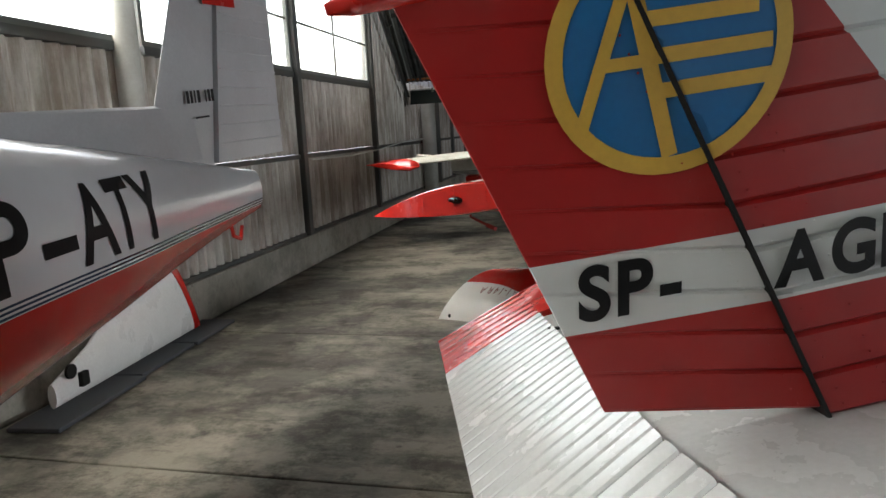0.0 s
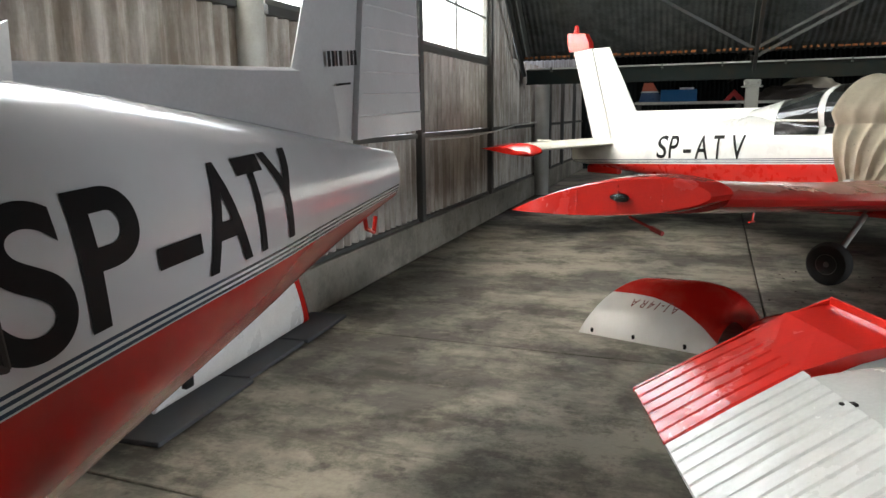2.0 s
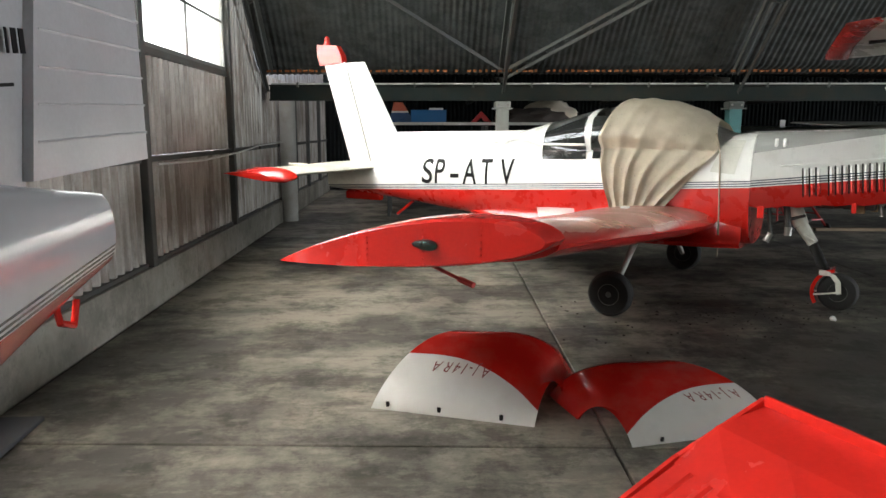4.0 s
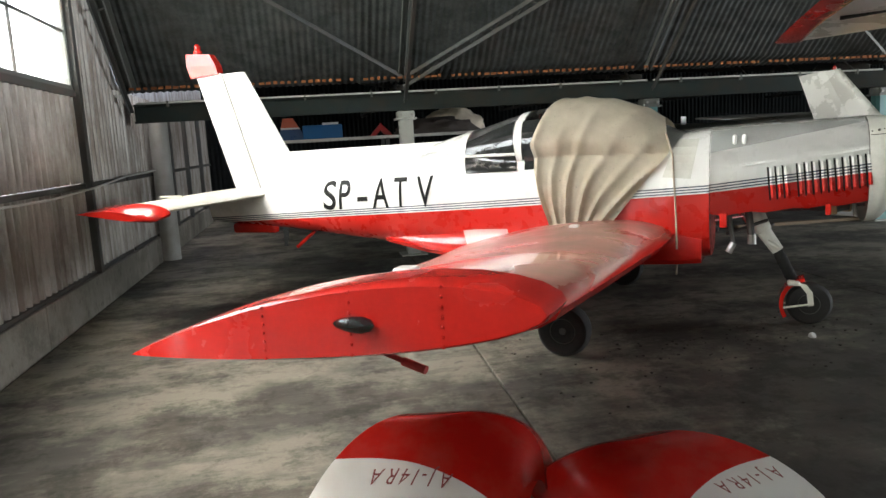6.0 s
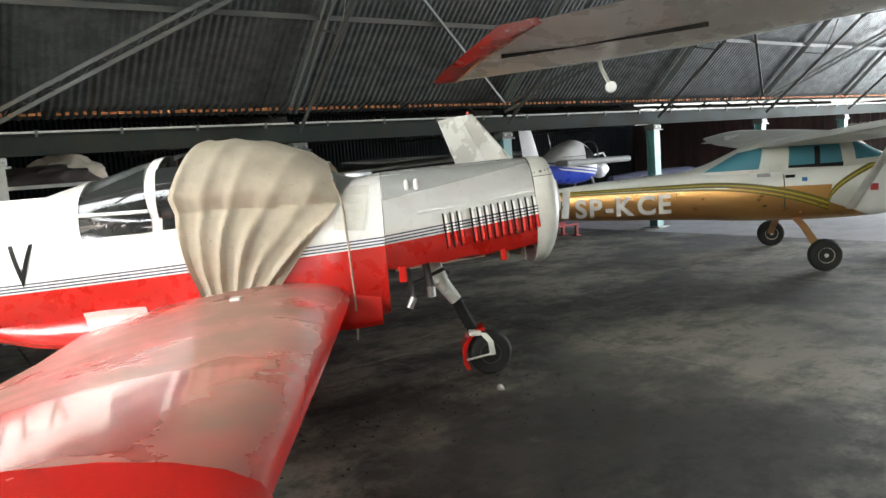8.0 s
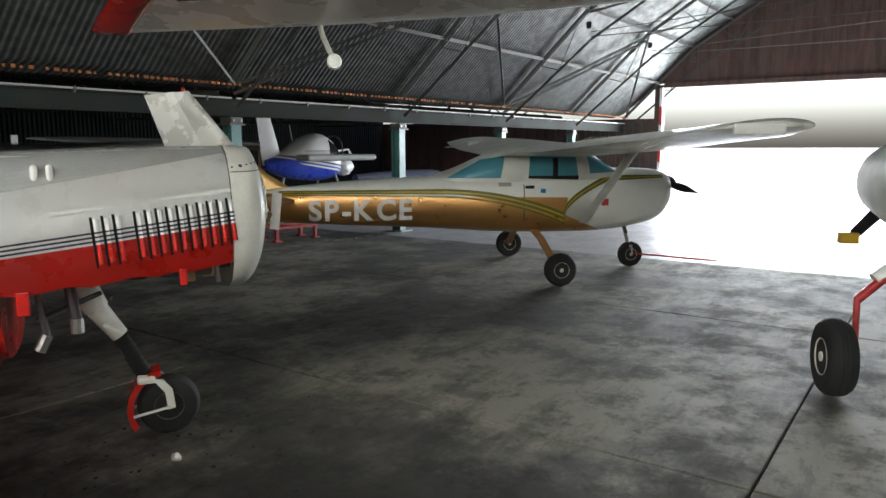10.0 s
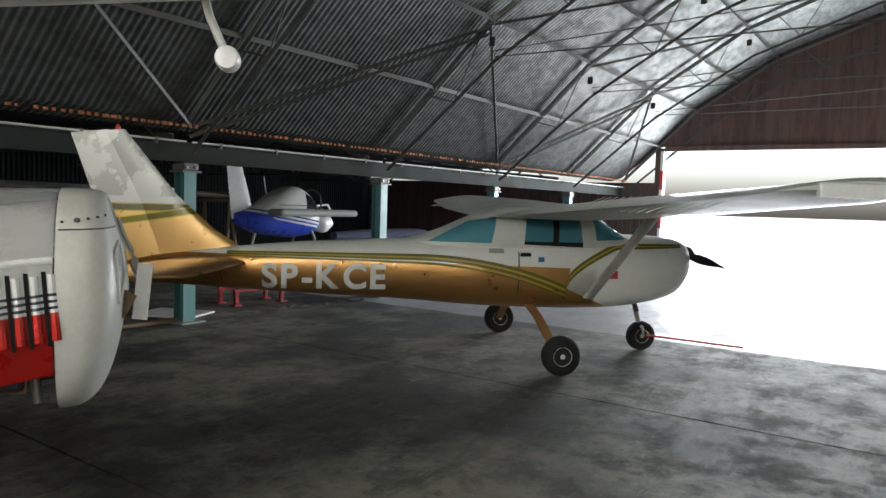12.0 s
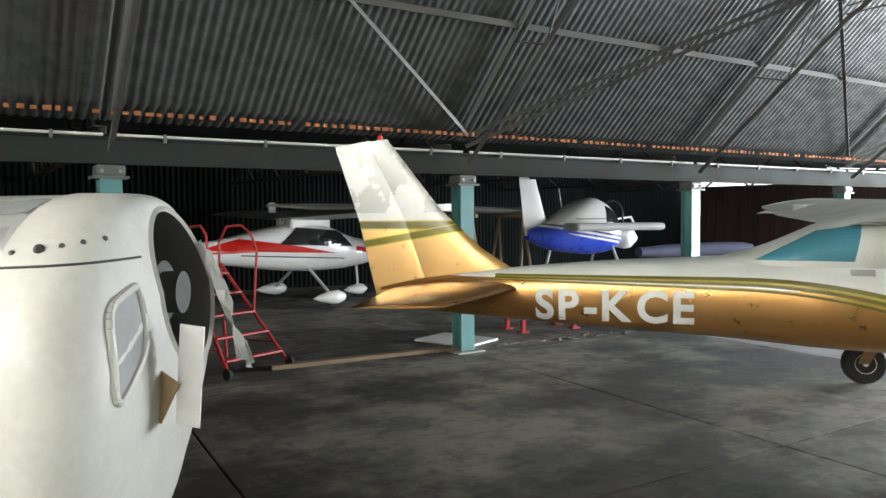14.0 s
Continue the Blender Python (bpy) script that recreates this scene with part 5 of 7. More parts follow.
def canopy_cover():
    """Beige canvas thrown over the canopy, with folds, hanging down the fuselage side and gathered at the foot."""
    bm = bmesh.new()
    nx, ny = 56, 90
    grid = []
    for i in range(nx + 1):
        u = i / nx
        row = []
        for j in range(ny + 1):
            v = j / ny * 2 - 1
            a = abs(v)
            s = -1 if v < 0 else 1
            # over the top, then down the side
            drop = max(0.0, (a - 0.45) / 0.55)
            x_left, x_right = -2.05 - 0.17 * min(1.0, a / 0.45) ** 1.5 + 0.1 * drop + 0.09 * drop ** 3, -1.13 + 0.08 * min(1.0, a / 0.4) - 0.46 * drop ** 1.1
            x = x_left + (x_right - x_left) * u
            zt, zb, w, p = CANOPY.at(x)
            zc, hz = (zt + zb) / 2, (zt - zb) / 2
            if a <= 0.45:
                t = a / 0.45 * math.pi / 2
                y, z = math.sin(t) ** (2 / p) * (w + 0.04), zc + (hz + 0.035) * max(0.0, math.cos(t)) ** (2 / p)
            else:
                z = zc - (zc - 0.9) * drop * (1 - 0.06 * u)
                y = max(ZL.half(x, max(z, 0.9)), (w + 0.04) * (1 - drop))
                if drop > 0.85:
                    y += 0.06 * (drop - 0.85) / 0.15
            if a > 0.2 and z < ZL.at(x)[0]:
                y = max(y, ZL.half(x, max(z, 0.9)) + 0.012)
            fold = math.sin(25 * u + 17.0 * a * u ** 0.8 + 1.3 * math.sin(5 * u) + 2.0 * noise.noise((u * 3.5, a * 1.7, 5.0))) * 0.5 + 0.5
            fold = fold ** 2.6
            amp = 0.006 + 0.07 * min(1, max(0.0, a - 0.22) * 1.7) * (0.65 + 0.7 * noise.noise((u * 5, 1.0, 3.0)))
            lift = 0.018 + amp * fold + 0.01 * noise.noise((x * 4, v * 4, 2.0))
            row.append(bm.verts.new((x, s * (y + (lift if a > 0.08 else lift * a / 0.08)), z + (0.018 + 0.012 * fold) * (1 - min(1, a / 0.5)))))
        grid.append(row)
    for i in range(nx):
        for j in range(ny):
            bm.faces.new((grid[i][j], grid[i + 1][j], grid[i + 1][j + 1], grid[i][j + 1]))
    bmesh.ops.solidify(bm, geom=bm.faces[:], thickness=-0.006)
    cov = thing("canopy_cover", bm, M["canvas"], "crumpled beige canvas cover over the cockpit canopy", "cover", m=ATV.matrix_basis.copy(), smooth=True)
    bm = bmesh.new()
    pts = [(-1.08, -0.44, 1.68), (-1.02, -0.53, 1.5), (-1.0, -0.58, 1.2), (-0.99, -0.57, 0.9), (-0.99, -0.52, 0.62), (-1.0, -0.5, 0.5)]
    for a, b in zip(pts, pts[1:]):
        rod(bm, a, b, 0.008, n=6)
    part("tie_strap", bm, M["strap"], cov, "hanging beige strap")
    bm = bmesh.new()
    random.seed(4)
    for k in range(26):
        u = k / 25
        x = -2.02 + 0.58 * u
        rod(bm, (x, -0.63 - 0.03 * random.random(), 0.92 + 0.03 * random.random()), (x + 0.05, -0.66 - 0.04 * random.random(), 0.9 + 0.04 * random.random()), 0.022, n=7)
    part("gathered_hem", bm, M["canvas"], cov, "gathered hem of the cover", smooth=True)


canopy_cover()


ZY = Body([(-6.43, 1.13, 0.86, 0.05, 2.0), (-5.86, 1.25, 0.82, 0.13, 2.1), (-5.2, 1.39, 0.76, 0.225, 2.2), (-4.7, 1.495, 0.71, 0.305, 2.3), (-3.9, 1.645, 0.64, 0.4, 2.5), (-3.0, 1.76, 0.57, 0.52, 2.7), (-2.0, 1.66, 0.55, 0.56, 3.0), (-1.1, 1.66, 0.55, 0.55, 2.9), (-0.75, 1.7, 0.6, 0.52, 2.8), (-0.7, 1.7, 0.6, 0.52, 2.8)])


def build_zlin_aty():
    pl = empty("wingless_trainer", pose(-2.27, -1.73, -0.195, 0, 4.85, -90), "grey-white and red trainer fuselage without wings, cabin covered", "aircraft")
    part("fuselage", ZY.skin(-6.43, -0.74, 0.08), LIV_ATY, pl, "glossy grey-white fuselage with red belly", smooth=True)
    part("cabin", CANOPY.skin(-3.28, -0.86, 0.1, 28, -0.01), M["grey_paint"], pl, smooth=True)
    part("cowling", COWL.skin(-0.735, 0.39, 0.1), LIV_ATY, pl, smooth=True)
    part("nose_bowl", BOWL.skin(0.395, 0.66, 0.05), M["white"], pl, smooth=True)
    placed_letters(ZY, [("S", -3.475, -3.69), ("P", -3.72, -3.945), ("-", -3.99, -4.195), ("A", -4.215, -4.475), ("T", -4.47, -4.655), ("Y", -4.66, -4.92)], 1.112, -3.66, 0.052, 0.31, 1, M["black"], pl, -1, bold=0.008)
    zlin_tail(pl, M["pale_grey"], False, True, big=True)
    zlin_gear(pl, True, -0.06)
    for ob in pl.children:
        if ob.name.startswith(("nose_wheel", "fork", "mudguard", "rubber_boot")):
            ob.location.z += 0.2
    # type marking as plain bars, and the flag patch on the rudder
    for k, w in enumerate((0.026, 0.02, 0.01, 0.028, 0.0, 0.01, 0.026, 0.026)):
        if w:
            part("type_marking", boxed(-5.66 - 0.04 * k - w / 2, -5.66 - 0.04 * k + w / 2, 0.048, 0.051, 1.62, 1.69), M["black"], pl)
    part("marking_bar", boxed(-5.87, -5.72, 0.046, 0.049, 1.53, 1.54), M["black"], pl)
    part("flag_patch", boxed(-6.4, -6.0, 0.036, 0.041, 2.18, 2.25), M["red"], pl, "red half of a small flag")
    part("flag_patch", boxed(-6.4, -6.0, 0.036, 0.041, 2.252, 2.32), M["white"], pl, "white half of a small flag")
    part("tie_down_ring", rods(((-6.02, 0, 0.86), (-6.04, 0, 0.76), 0.012), ((-6.04, 0, 0.76), (-6.13, 0, 0.72), 0.012), ((-6.13, 0, 0.72), (-6.17, 0, 0.8), 0.012)), M["red"], pl)
    part("antenna", rods(((-3.9, 0, 1.62), (-4.18, 0, 2.1), 0.006, 0.003)), M["steel"], pl)
    bm = bmesh.new()
    loft(bm, [[(-3.88, -0.015, 1.63), (-4.0, -0.015, 1.6), (-4.0, 0.015, 1.6), (-3.88, 0.015, 1.63)], [(-3.98, -0.006, 1.76), (-4.03, -0.006, 1.78), (-4.03, 0.006, 1.78), (-3.98, 0.006, 1.76)]])
    part("aerial_fin", bm, M["white"], pl)
    return pl


ATY = build_zlin_aty()


def cabin_cover():
    """Dark brown cloth over the cabin; its rear edge leans back towards the spine."""
    bm = bmesh.new()
    rings = []
    for u in np.linspace(0, 1, 34):
        ring = []
        n = 44
        for j in range(n + 1):
            t = j / n * 2 - 1
            a, s = abs(t), (-1 if t < 0 else 1)
            x = -0.9 + (-3.47 - 0.38 * max(0.0, 1 - a / 0.62) ** 1.3 + 0.9) * u
            ztop = max(CANOPY.at(max(-3.25, x))[0], ZY.at(x)[0]) + 0.03
            w = ZY.half(x, 1.36)
            hem = 1.142 + 0.3 * (x + 3.458) if x < -3.1 else 1.25
            if a < 0.5:
                th = a / 0.5 * math.pi / 2
                y, z = w * math.sin(th) ** 0.9, 1.38 + (ztop - 1.38) * math.cos(th) ** 0.75
            else:
                z = 1.38 - (1.38 - hem) * (a - 0.5) / 0.5
                y = max(w, ZY.half(x, z))
            if z < ZY.at(x)[0]:
                y = max(y, ZY.half(x, z) * min(1, a * 4))
            ripple = 0.004 * math.sin(9 * x + 6 * a) + 0.003 * math.sin(23 * x)
            ring.append((x, s * (y + (0.012 + ripple) * min(1, a * 5)), z + 0.02 * (1 - a)))
        rings.append(ring)
    loft(bm, rings, closed=False)
    bmesh.ops.solidify(bm, geom=bm.faces[:], thickness=0.008)
    cov = thing("cabin_cover", bm, M["tarp_dark"], "dark brown cloth cover over the cabin", "cover", m=ATY.matrix_basis.copy(), smooth=True)
    for name, run in (("rear_hem", rings[-1]), ("side_hem", [r[-1] for r in rings]), ("side_hem", [r[0] for r in rings])):
        bm = bmesh.new()
        for p, q in zip(run, run[1:]):
            rod(bm, p, q, 0.008, n=6)
        part(name, bm, M["tarp_dark"], cov, "stitched brown hem", smooth=True)


cabin_cover()

# ---- high-wing tourer ----
CE = Body([(-4.75, 1.0, 0.8, 0.04, 2.0), (-4.3, 1.1, 0.78, 0.1, 2.2), (-3.0, 1.25, 0.7, 0.25, 2.6), (-1.6, 1.33, 0.63, 0.41, 2.9), (-0.9, 1.36, 0.58, 0.5, 3.2), (0.0, 1.4, 0.55, 0.53, 3.4), (0.8, 1.42, 0.56, 0.52, 3.2), (1.3, 1.42, 0.62, 0.46, 2.9), (1.65, 1.39, 0.72, 0.38, 2.5), (1.78, 1.34, 0.86, 0.28, 2.2)])
CAB = Body([(-1.75, 1.3, 1.1, 0.2, 2.4), (-1.3, 1.42, 1.1, 0.36, 2.6), (-0.65, 1.68, 1.1, 0.47, 2.8), (0.0, 1.72, 1.1, 0.5, 3.0), (0.5, 1.69, 1.1, 0.49, 2.8), (0.85, 1.48, 1.1, 0.44, 2.4), (1.05, 1.4, 1.1, 0.38, 2.2)])
GOLD = (0.46, 0.24, 0.075)


def gold_extra(nt, sep, c):
    """White from the cabin forward below the sweep of the stripes."""
    ahead = calc(nt, "GREATER_THAN", calc(nt, "ADD", sep.outputs["X"], calc(nt, "MULTIPLY", sep.outputs["Z"], -0.2)), -0.02)
    above = calc(nt, "GREATER_THAN", calc(nt, "ADD", sep.outputs["Z"], calc(nt, "MULTIPLY", sep.outputs["X"], 0.4)), 0.87)
    front = calc(nt, "MULTIPLY", ahead, above)
    return mix(nt, front, c, (0.74, 0.74, 0.7))


def flaked_extra(nt, sep, c):
    """Clear patches where the top coat has flaked off the white fin."""
    co = coords(nt)
    flake = calc(nt, "MULTIPLY", ramp(nt, noise_fac(nt, co, 2.6, 5, 0.6), 0.5, 0.52), calc(nt, "GREATER_THAN", sep.outputs["Z"], 1.72))
    c = mix(nt, flake, c, (0.5, 0.5, 0.46))
    for z0, slope in ((1.6, 0.0), (1.445, 0.165)):
        off = calc(nt, "ABSOLUTE", calc(nt, "SUBTRACT", sep.outputs["Z"], calc(nt, "ADD", calc(nt, "MULTIPLY", calc(nt, "ADD", sep.outputs["X"], 4.755), slope), z0)))
        c = mix(nt, calc(nt, "LESS_THAN", off, 0.045), c, (0.42, 0.33, 0.03))
        c = mix(nt, calc(nt, "LESS_THAN", off, 0.032), c, (0.13, 0.105, 0.006))
    return c


LIV_KCE = livery("white_over_gold_paint", 1.05, -0.02, (0.74, 0.74, 0.7), GOLD, rough=0.3, coat=0.4, extra=gold_extra, metal=0.8)
LIV_FIN = livery("white_over_gold_fin_paint", 1.56, 0.0, (0.74, 0.74, 0.7), (0.6, 0.36, 0.12), rough=0.3, coat=0.3, metal=0.45, extra=flaked_extra)


def build_cessna():
    pl = empty("high_wing_tourer", pose(9.55, 9.0, 0, 0, 0, -48.5), "white and gold high-wing tourer aircraft with dark propeller", "aircraft")
    part("fuselage", CE.skin(-4.75, 1.78, 0.08), LIV_KCE, pl, "white and gold fuselage", smooth=True)
    part("cabin_roof", CAB.skin(-1.7, 1.03, 0.07), M["offwhite"], pl, smooth=True)
    for s in (-1, 1):
        part("rear_window", CAB.patch(quad_path((-1.42, 1.31), (-0.72, 1.31), (-0.66, 1.6), (-0.95, 1.55)), s, 0.004), M["blue_glass"], pl, "blue tinted rear window")
        w = part("door_window", CAB.patch(quad_path((-0.35, 1.31), (0.34, 1.29), (0.3, 1.58), (-0.33, 1.6)), s, 0.004), M["blue_glass"], pl, "blue tinted door window")
        part("window_pillar", CAB.patch(quad_path((-0.02, 1.31), (0.05, 1.31), (0.05, 1.57), (-0.02, 1.57)), s, 0.007, 4, 2), M["rubber"], pl, "dark window pillar")
        # dark strip laid over the bottom of the door window
        part("window_seal", CAB.patch(quad_path((-0.35, 1.3), (0.34, 1.28), (0.34, 1.335), (-0.35, 1.335)), s, 0.008, 2, 6), M["rubber"], pl, "dark strip along the bottom of the window")
        part("windscreen", CAB.patch(quad_path((0.5, 1.36), (0.92, 1.38), (0.74, 1.52), (0.46, 1.62)), s, 0.004), M["blue_glass"], pl, "blue tinted windscreen")
        part("door_seam", CE.patch(quad_path((-0.42, 0.72), (-0.405, 0.72), (-0.405, 1.3), (-0.42, 1.3)), s, 0.003, 6, 1), M["dark_steel"], pl)
        part("door_handle", boxed(-0.4, -0.28, s * 0.53 - 0.014, s * 0.53 + 0.014, 1.17, 1.21, bevel=0.006), M["rubber"], pl, "black door handle")
        # swept stripes
        for lo, hi, mt in ((0.0, 0.035, "olive"), (0.035, 0.06, "yellow"), (0.06, 0.1, "olive"), (-0.055, -0.03, "olive"), (-0.03, -0.015, "yellow")):
            def path(u, v, lo=lo, hi=hi):
                x = -3.6 + 3.75 * u
                drop = max(0.0, (x + 1.6) / 1.75) ** 2.2 * 0.34
                return x, 1.085 - 0.01 * x - drop + (lo + (hi - lo) * v) * (0.35 + 0.65 * u)
            part("stripe", CE.patch(path, s, 0.004, 2, 40), M[mt], pl)
            def path2(u, v, lo=lo, hi=hi):
                x = 0.13 + 1.5 * u
                z = 0.76 + 0.5 * min(1.0, u / 0.42) ** 0.55 + 0.05 * max(0, u - 0.42)
                return x, z + (lo + (hi - lo) * v) * (1.0 - 0.6 * u)
            if lo >= 0:
                part("stripe", CE.patch(path2, s, 0.004, 2, 30), M[mt], pl)
        part("club_badge", CE.patch(quad_path((-0.19, 1.11), (-0.12, 1.11), (-0.12, 1.165), (-0.19, 1.165)), s, 0.004, 2, 3), M["emblem_blue"], pl, "small blue club badge")
        part("maker_badge", CE.patch(quad_path((0.66, 0.93), (0.76, 0.93), (0.76, 1.02), (0.66, 1.02)), s, 0.004, 2, 3), M["red_steel"], pl, "small red badge")
        part("placard", CE.patch(quad_path((-0.75, 1.2), (-0.58, 1.2), (-0.58, 1.25), (-0.75, 1.25)), s, 0.004, 2, 3), M["grey_paint"], pl)
        # wings
        y1 = 5.05
        bm = wing_skin([(s * 0.0, 0.8, -0.75, 1.66, 1.58, 0.12), (s * 2.4, 0.8, -0.75, 1.75, 1.67, 0.12), (s * 4.6, 0.62, -0.55, 1.84, 1.78, 0.11), (s * 4.95, 0.5, -0.5, 1.87, 1.81, 0.1), (s * y1, 0.3, -0.4, 1.87, 1.83, 0.06)])
        wg = part("wing", bm, M["offwhite"], pl, "aged white strut-braced wing", smooth=True)
        for k in range(16):
            y = s * (2.6 + 0.13 * k)
            part("aileron_bead", rods(((-0.3, y, 1.815), (-0.62, y, 1.7), 0.003), n=5), M["offwhite"], wg)
        bm = bmesh.new()
        rings = []
        for a, b in (((0.42, s * 0.52, 0.72), 1.0), ((0.36, s * 2.25, 1.72), 0.85)):
            rings.append([(a[0] + 0.07 * b * math.cos(t), a[1], a[2] + 0.025 * math.sin(t)) for t in np.linspace(0, 2 * math.pi, 12, endpoint=False)])
        loft(bm, rings)
        part("wing_strut", bm, M["offwhite"], pl, "white wing strut", smooth=True)
        bm = bmesh.new()
        for xx, z0 in ((0.0, 0),):
            box(bm, -0.2, 0.2, s * y1 - 0.01, s * y1 + 0.03, 1.8, 1.88, bevel=0.01)
        part("tip_light", bm, M["white"], wg)
        # gear
        bm = bmesh.new()
        loft(bm, [[(-0.25 + dx + 0.09 * (y - 0.3), s * y, z + dz) for dx, dz in ((-0.05, -0.012), (0.05, -0.012), (0.05, 0.012), (-0.05, 0.012))] for y, z in ((0.3, 0.64), (0.65, 0.52), (1.05, 0.3), (1.18, 0.22))])
        part("main_leg", bm, surface("gold_leg_paint", (0.4, 0.2, 0.08), 0.4, dirt_amount=0.3), pl, "gold spring steel leg", smooth=True)
        wheel(pl, -0.15, s * 1.26, 0.205, 0.15, M["rim"], name="main_wheel")
        # tailplane
        part("tailplane", wing_skin([(s * 0.05, -3.35, -4.6, 1.03, 1.0, 0.08), (s * 1.45, -3.75, -4.5, 1.0, 0.98, 0.08), (s * 1.5, -3.9, -4.45, 1.0, 0.98, 0.05)]), LIV_KCE, pl, "gold tailplane", smooth=True)
    registration(CE, "SP-KCE", -3.22, 0.765, 0.01, 0.27, -1, M["white_letter"], pl, 1, gap=1.0, width=0.97, bold=0.012)
    part("fin", upright_skin([(1.12, 1.0, -3.35, -4.3), (1.38, 1.2, -3.75, -4.4), (1.75, 1.7, -4.15, -4.62), (2.43, 2.4, -4.68, -4.95)], thick=0.09), LIV_FIN, pl, "white over gold fin", smooth=True)
    part("rudder", upright_skin([(0.82, 0.82, -4.2, -4.78), (1.7, 1.66, -4.5, -4.98), (2.42, 2.37, -4.85, -5.22)], thick=0.06), LIV_FIN, pl, "white over gold rudder", smooth=True)
    bm = bmesh.new()
    lathe(bm, [(0.03, 0), (0.03, 0.03), (0.01, 0.06)], Matrix.Translation((-4.75, 0, 2.42)), 10)
    part("beacon", bm, M["red"], pl, "small red beacon")
    # nose
    bm = bmesh.new()
    lathe(bm, [(0.12, 0), (0.115, 0.06), (0.08, 0.16), (0.01, 0.22)], Matrix.Translation((1.77, 0, 1.2)) @ pose(0, 0, 0, 0, 90, 0))
    part("spinner", bm, M["rubber"], pl, "dark spinner", smooth=True)
    bm = bmesh.new()
    for s in (-1, 1):
        rings = []
        for t in np.linspace(0, 1, 7):
            r, w, tw = 0.08 + 0.86 * t, 0.035 + 0.035 * math.sin(math.pi * min(1, t * 1.1)) - 0.03 * t, radians(50 - 35 * t)
            rings.append([(1.84 + w * math.sin(tw) * cx + 0.008 * cz, s * r * 0.985, 1.2 + s * r * 0.1 + w * math.cos(tw) * cx) for cx, cz in ((-1, 0), (0, 1), (1, 0), (0, -1))])
        loft(bm, rings)
    part("propeller", bm, M["rubber"], pl, "dark two-blade propeller", smooth=True)
    part("nose_leg", rods(((1.2, 0, 0.66), (1.3, 0, 0.3), 0.035, 0.028), ((1.3, -0.09, 0.3), (1.3, 0.09, 0.3), 0.02), ((1.3, -0.09, 0.31), (1.32, -0.09, 0.18), 0.014), ((1.3, 0.09, 0.31), (1.32, 0.09, 0.18), 0.014)), M["light_steel"], pl, "grey nose leg with fork", smooth=True)
    wheel(pl, 1.32, 0, 0.18, 0.12, M["rim"], name="nose_wheel")
    part("tow_bar", rods(((1.35, -0.1, 0.2), (2.4, -0.5, 0.12), 0.012)), M["red_steel"], pl, "red tow bar")
    part("exhaust", rods(((1.15, -0.12, 0.66), (1.2, -0.14, 0.5), 0.025)), M["engine"], pl)
    for s in (-1, 1):
        bm = bmesh.new()
        box(bm, -0.5, -0.05, s * 0.22 - 0.18, s * 0.22 + 0.18, 0.9, 1.02, bevel=0.03)
        box(bm, -0.6, -0.48, s * 0.22 - 0.18, s * 0.22 + 0.18, 0.9, 1.5, bevel=0.03)
        part("seat", bm, M["tarp_dark"], pl, "dark cabin seat")
    return pl


build_cessna()

# ---- red and white tail-wheel aircraft with the ribbed tail ----
WI = Body([(-6.32, 0.85, 0.62, 0.07, 2.2), (-5.6, 0.94, 0.5, 0.17, 2.4), (-4.0, 1.15, 0.6, 0.28, 2.6), (-2.6, 1.45, 0.7, 0.42, 2.8), (-1.6, 2.1, 0.8, 0.58, 3.0), (-0.4, 2.3, 0.8, 0.62, 3.0), (0.4, 1.95, 0.85, 0.6, 2.8), (1.0, 1.8, 0.95, 0.58, 2.4), (1.7, 1.78, 1.05, 0.5, 2.2)])


def side_plate(poly, y0, y1):
    """A plate of outline poly in (x, z), from y0 to y1."""
    bm = bmesh.new()
    a = [bm.verts.new((x, y0, z)) for x, z in poly]
    b = [bm.verts.new((x, y1, z)) for x, z in poly]
    bm.faces.new(a)
    bm.faces.new(list(reversed(b)))
    for i in range(len(poly)):
        j = (i + 1) % len(poly)
        bm.faces.new((a[j], a[i], b[i], b[j]))
    return bm


def lerp2(a, b, t):
    return (a[0] + (b[0] - a[0]) * t, a[1] + (b[1] - a[1]) * t)


def ribbed_panel(front0, back0, front1, back1, y0, n, thick_f, thick_b, mat, parent, name, label):
    """A tail panel between a front edge and a back edge, cut by pressed grooves into n strips."""
    bm = bmesh.new()
    core = [[(lerp2(front0, front1, t)[0], y0 - thick_f * 0.6, lerp2(front0, front1, t)[1]), (lerp2(back0, back1, t)[0], y0 - thick_b * 0.6, lerp2(back0, back1, t)[1]), (lerp2(back0, back1, t)[0], y0 + thick_b * 0.6, lerp2(back0, back1, t)[1]), (lerp2(front0, front1, t)[0], y0 + thick_f * 0.6, lerp2(front0, front1, t)[1])] for t in (0.005, 0.995)]
    loft(bm, core)
    panel = part(name, bm, mat, parent, label)
    for k in range(n):
        bm = bmesh.new()
        t0, t1 = k / n, (k + 1) / n
        rings = []
        for t, g in ((t0, -0.22), (t0 + 0.08 / n, 0.0), (t1 - 0.08 / n, 0.0), (t1, -0.22)):
            f, b = lerp2(front0, front1, t), lerp2(back0, back1, t)
            tf, tb = thick_f * (1 + g), thick_b * (1 + g)
            rings.append([(f[0], y0 - tf, f[1]), (b[0], y0 - tb, b[1]), (b[0], y0 + tb, b[1]), (f[0], y0 + tf, f[1])])
        loft(bm, rings)
        part("ribbed_strip", bm, mat, panel)
    return panel


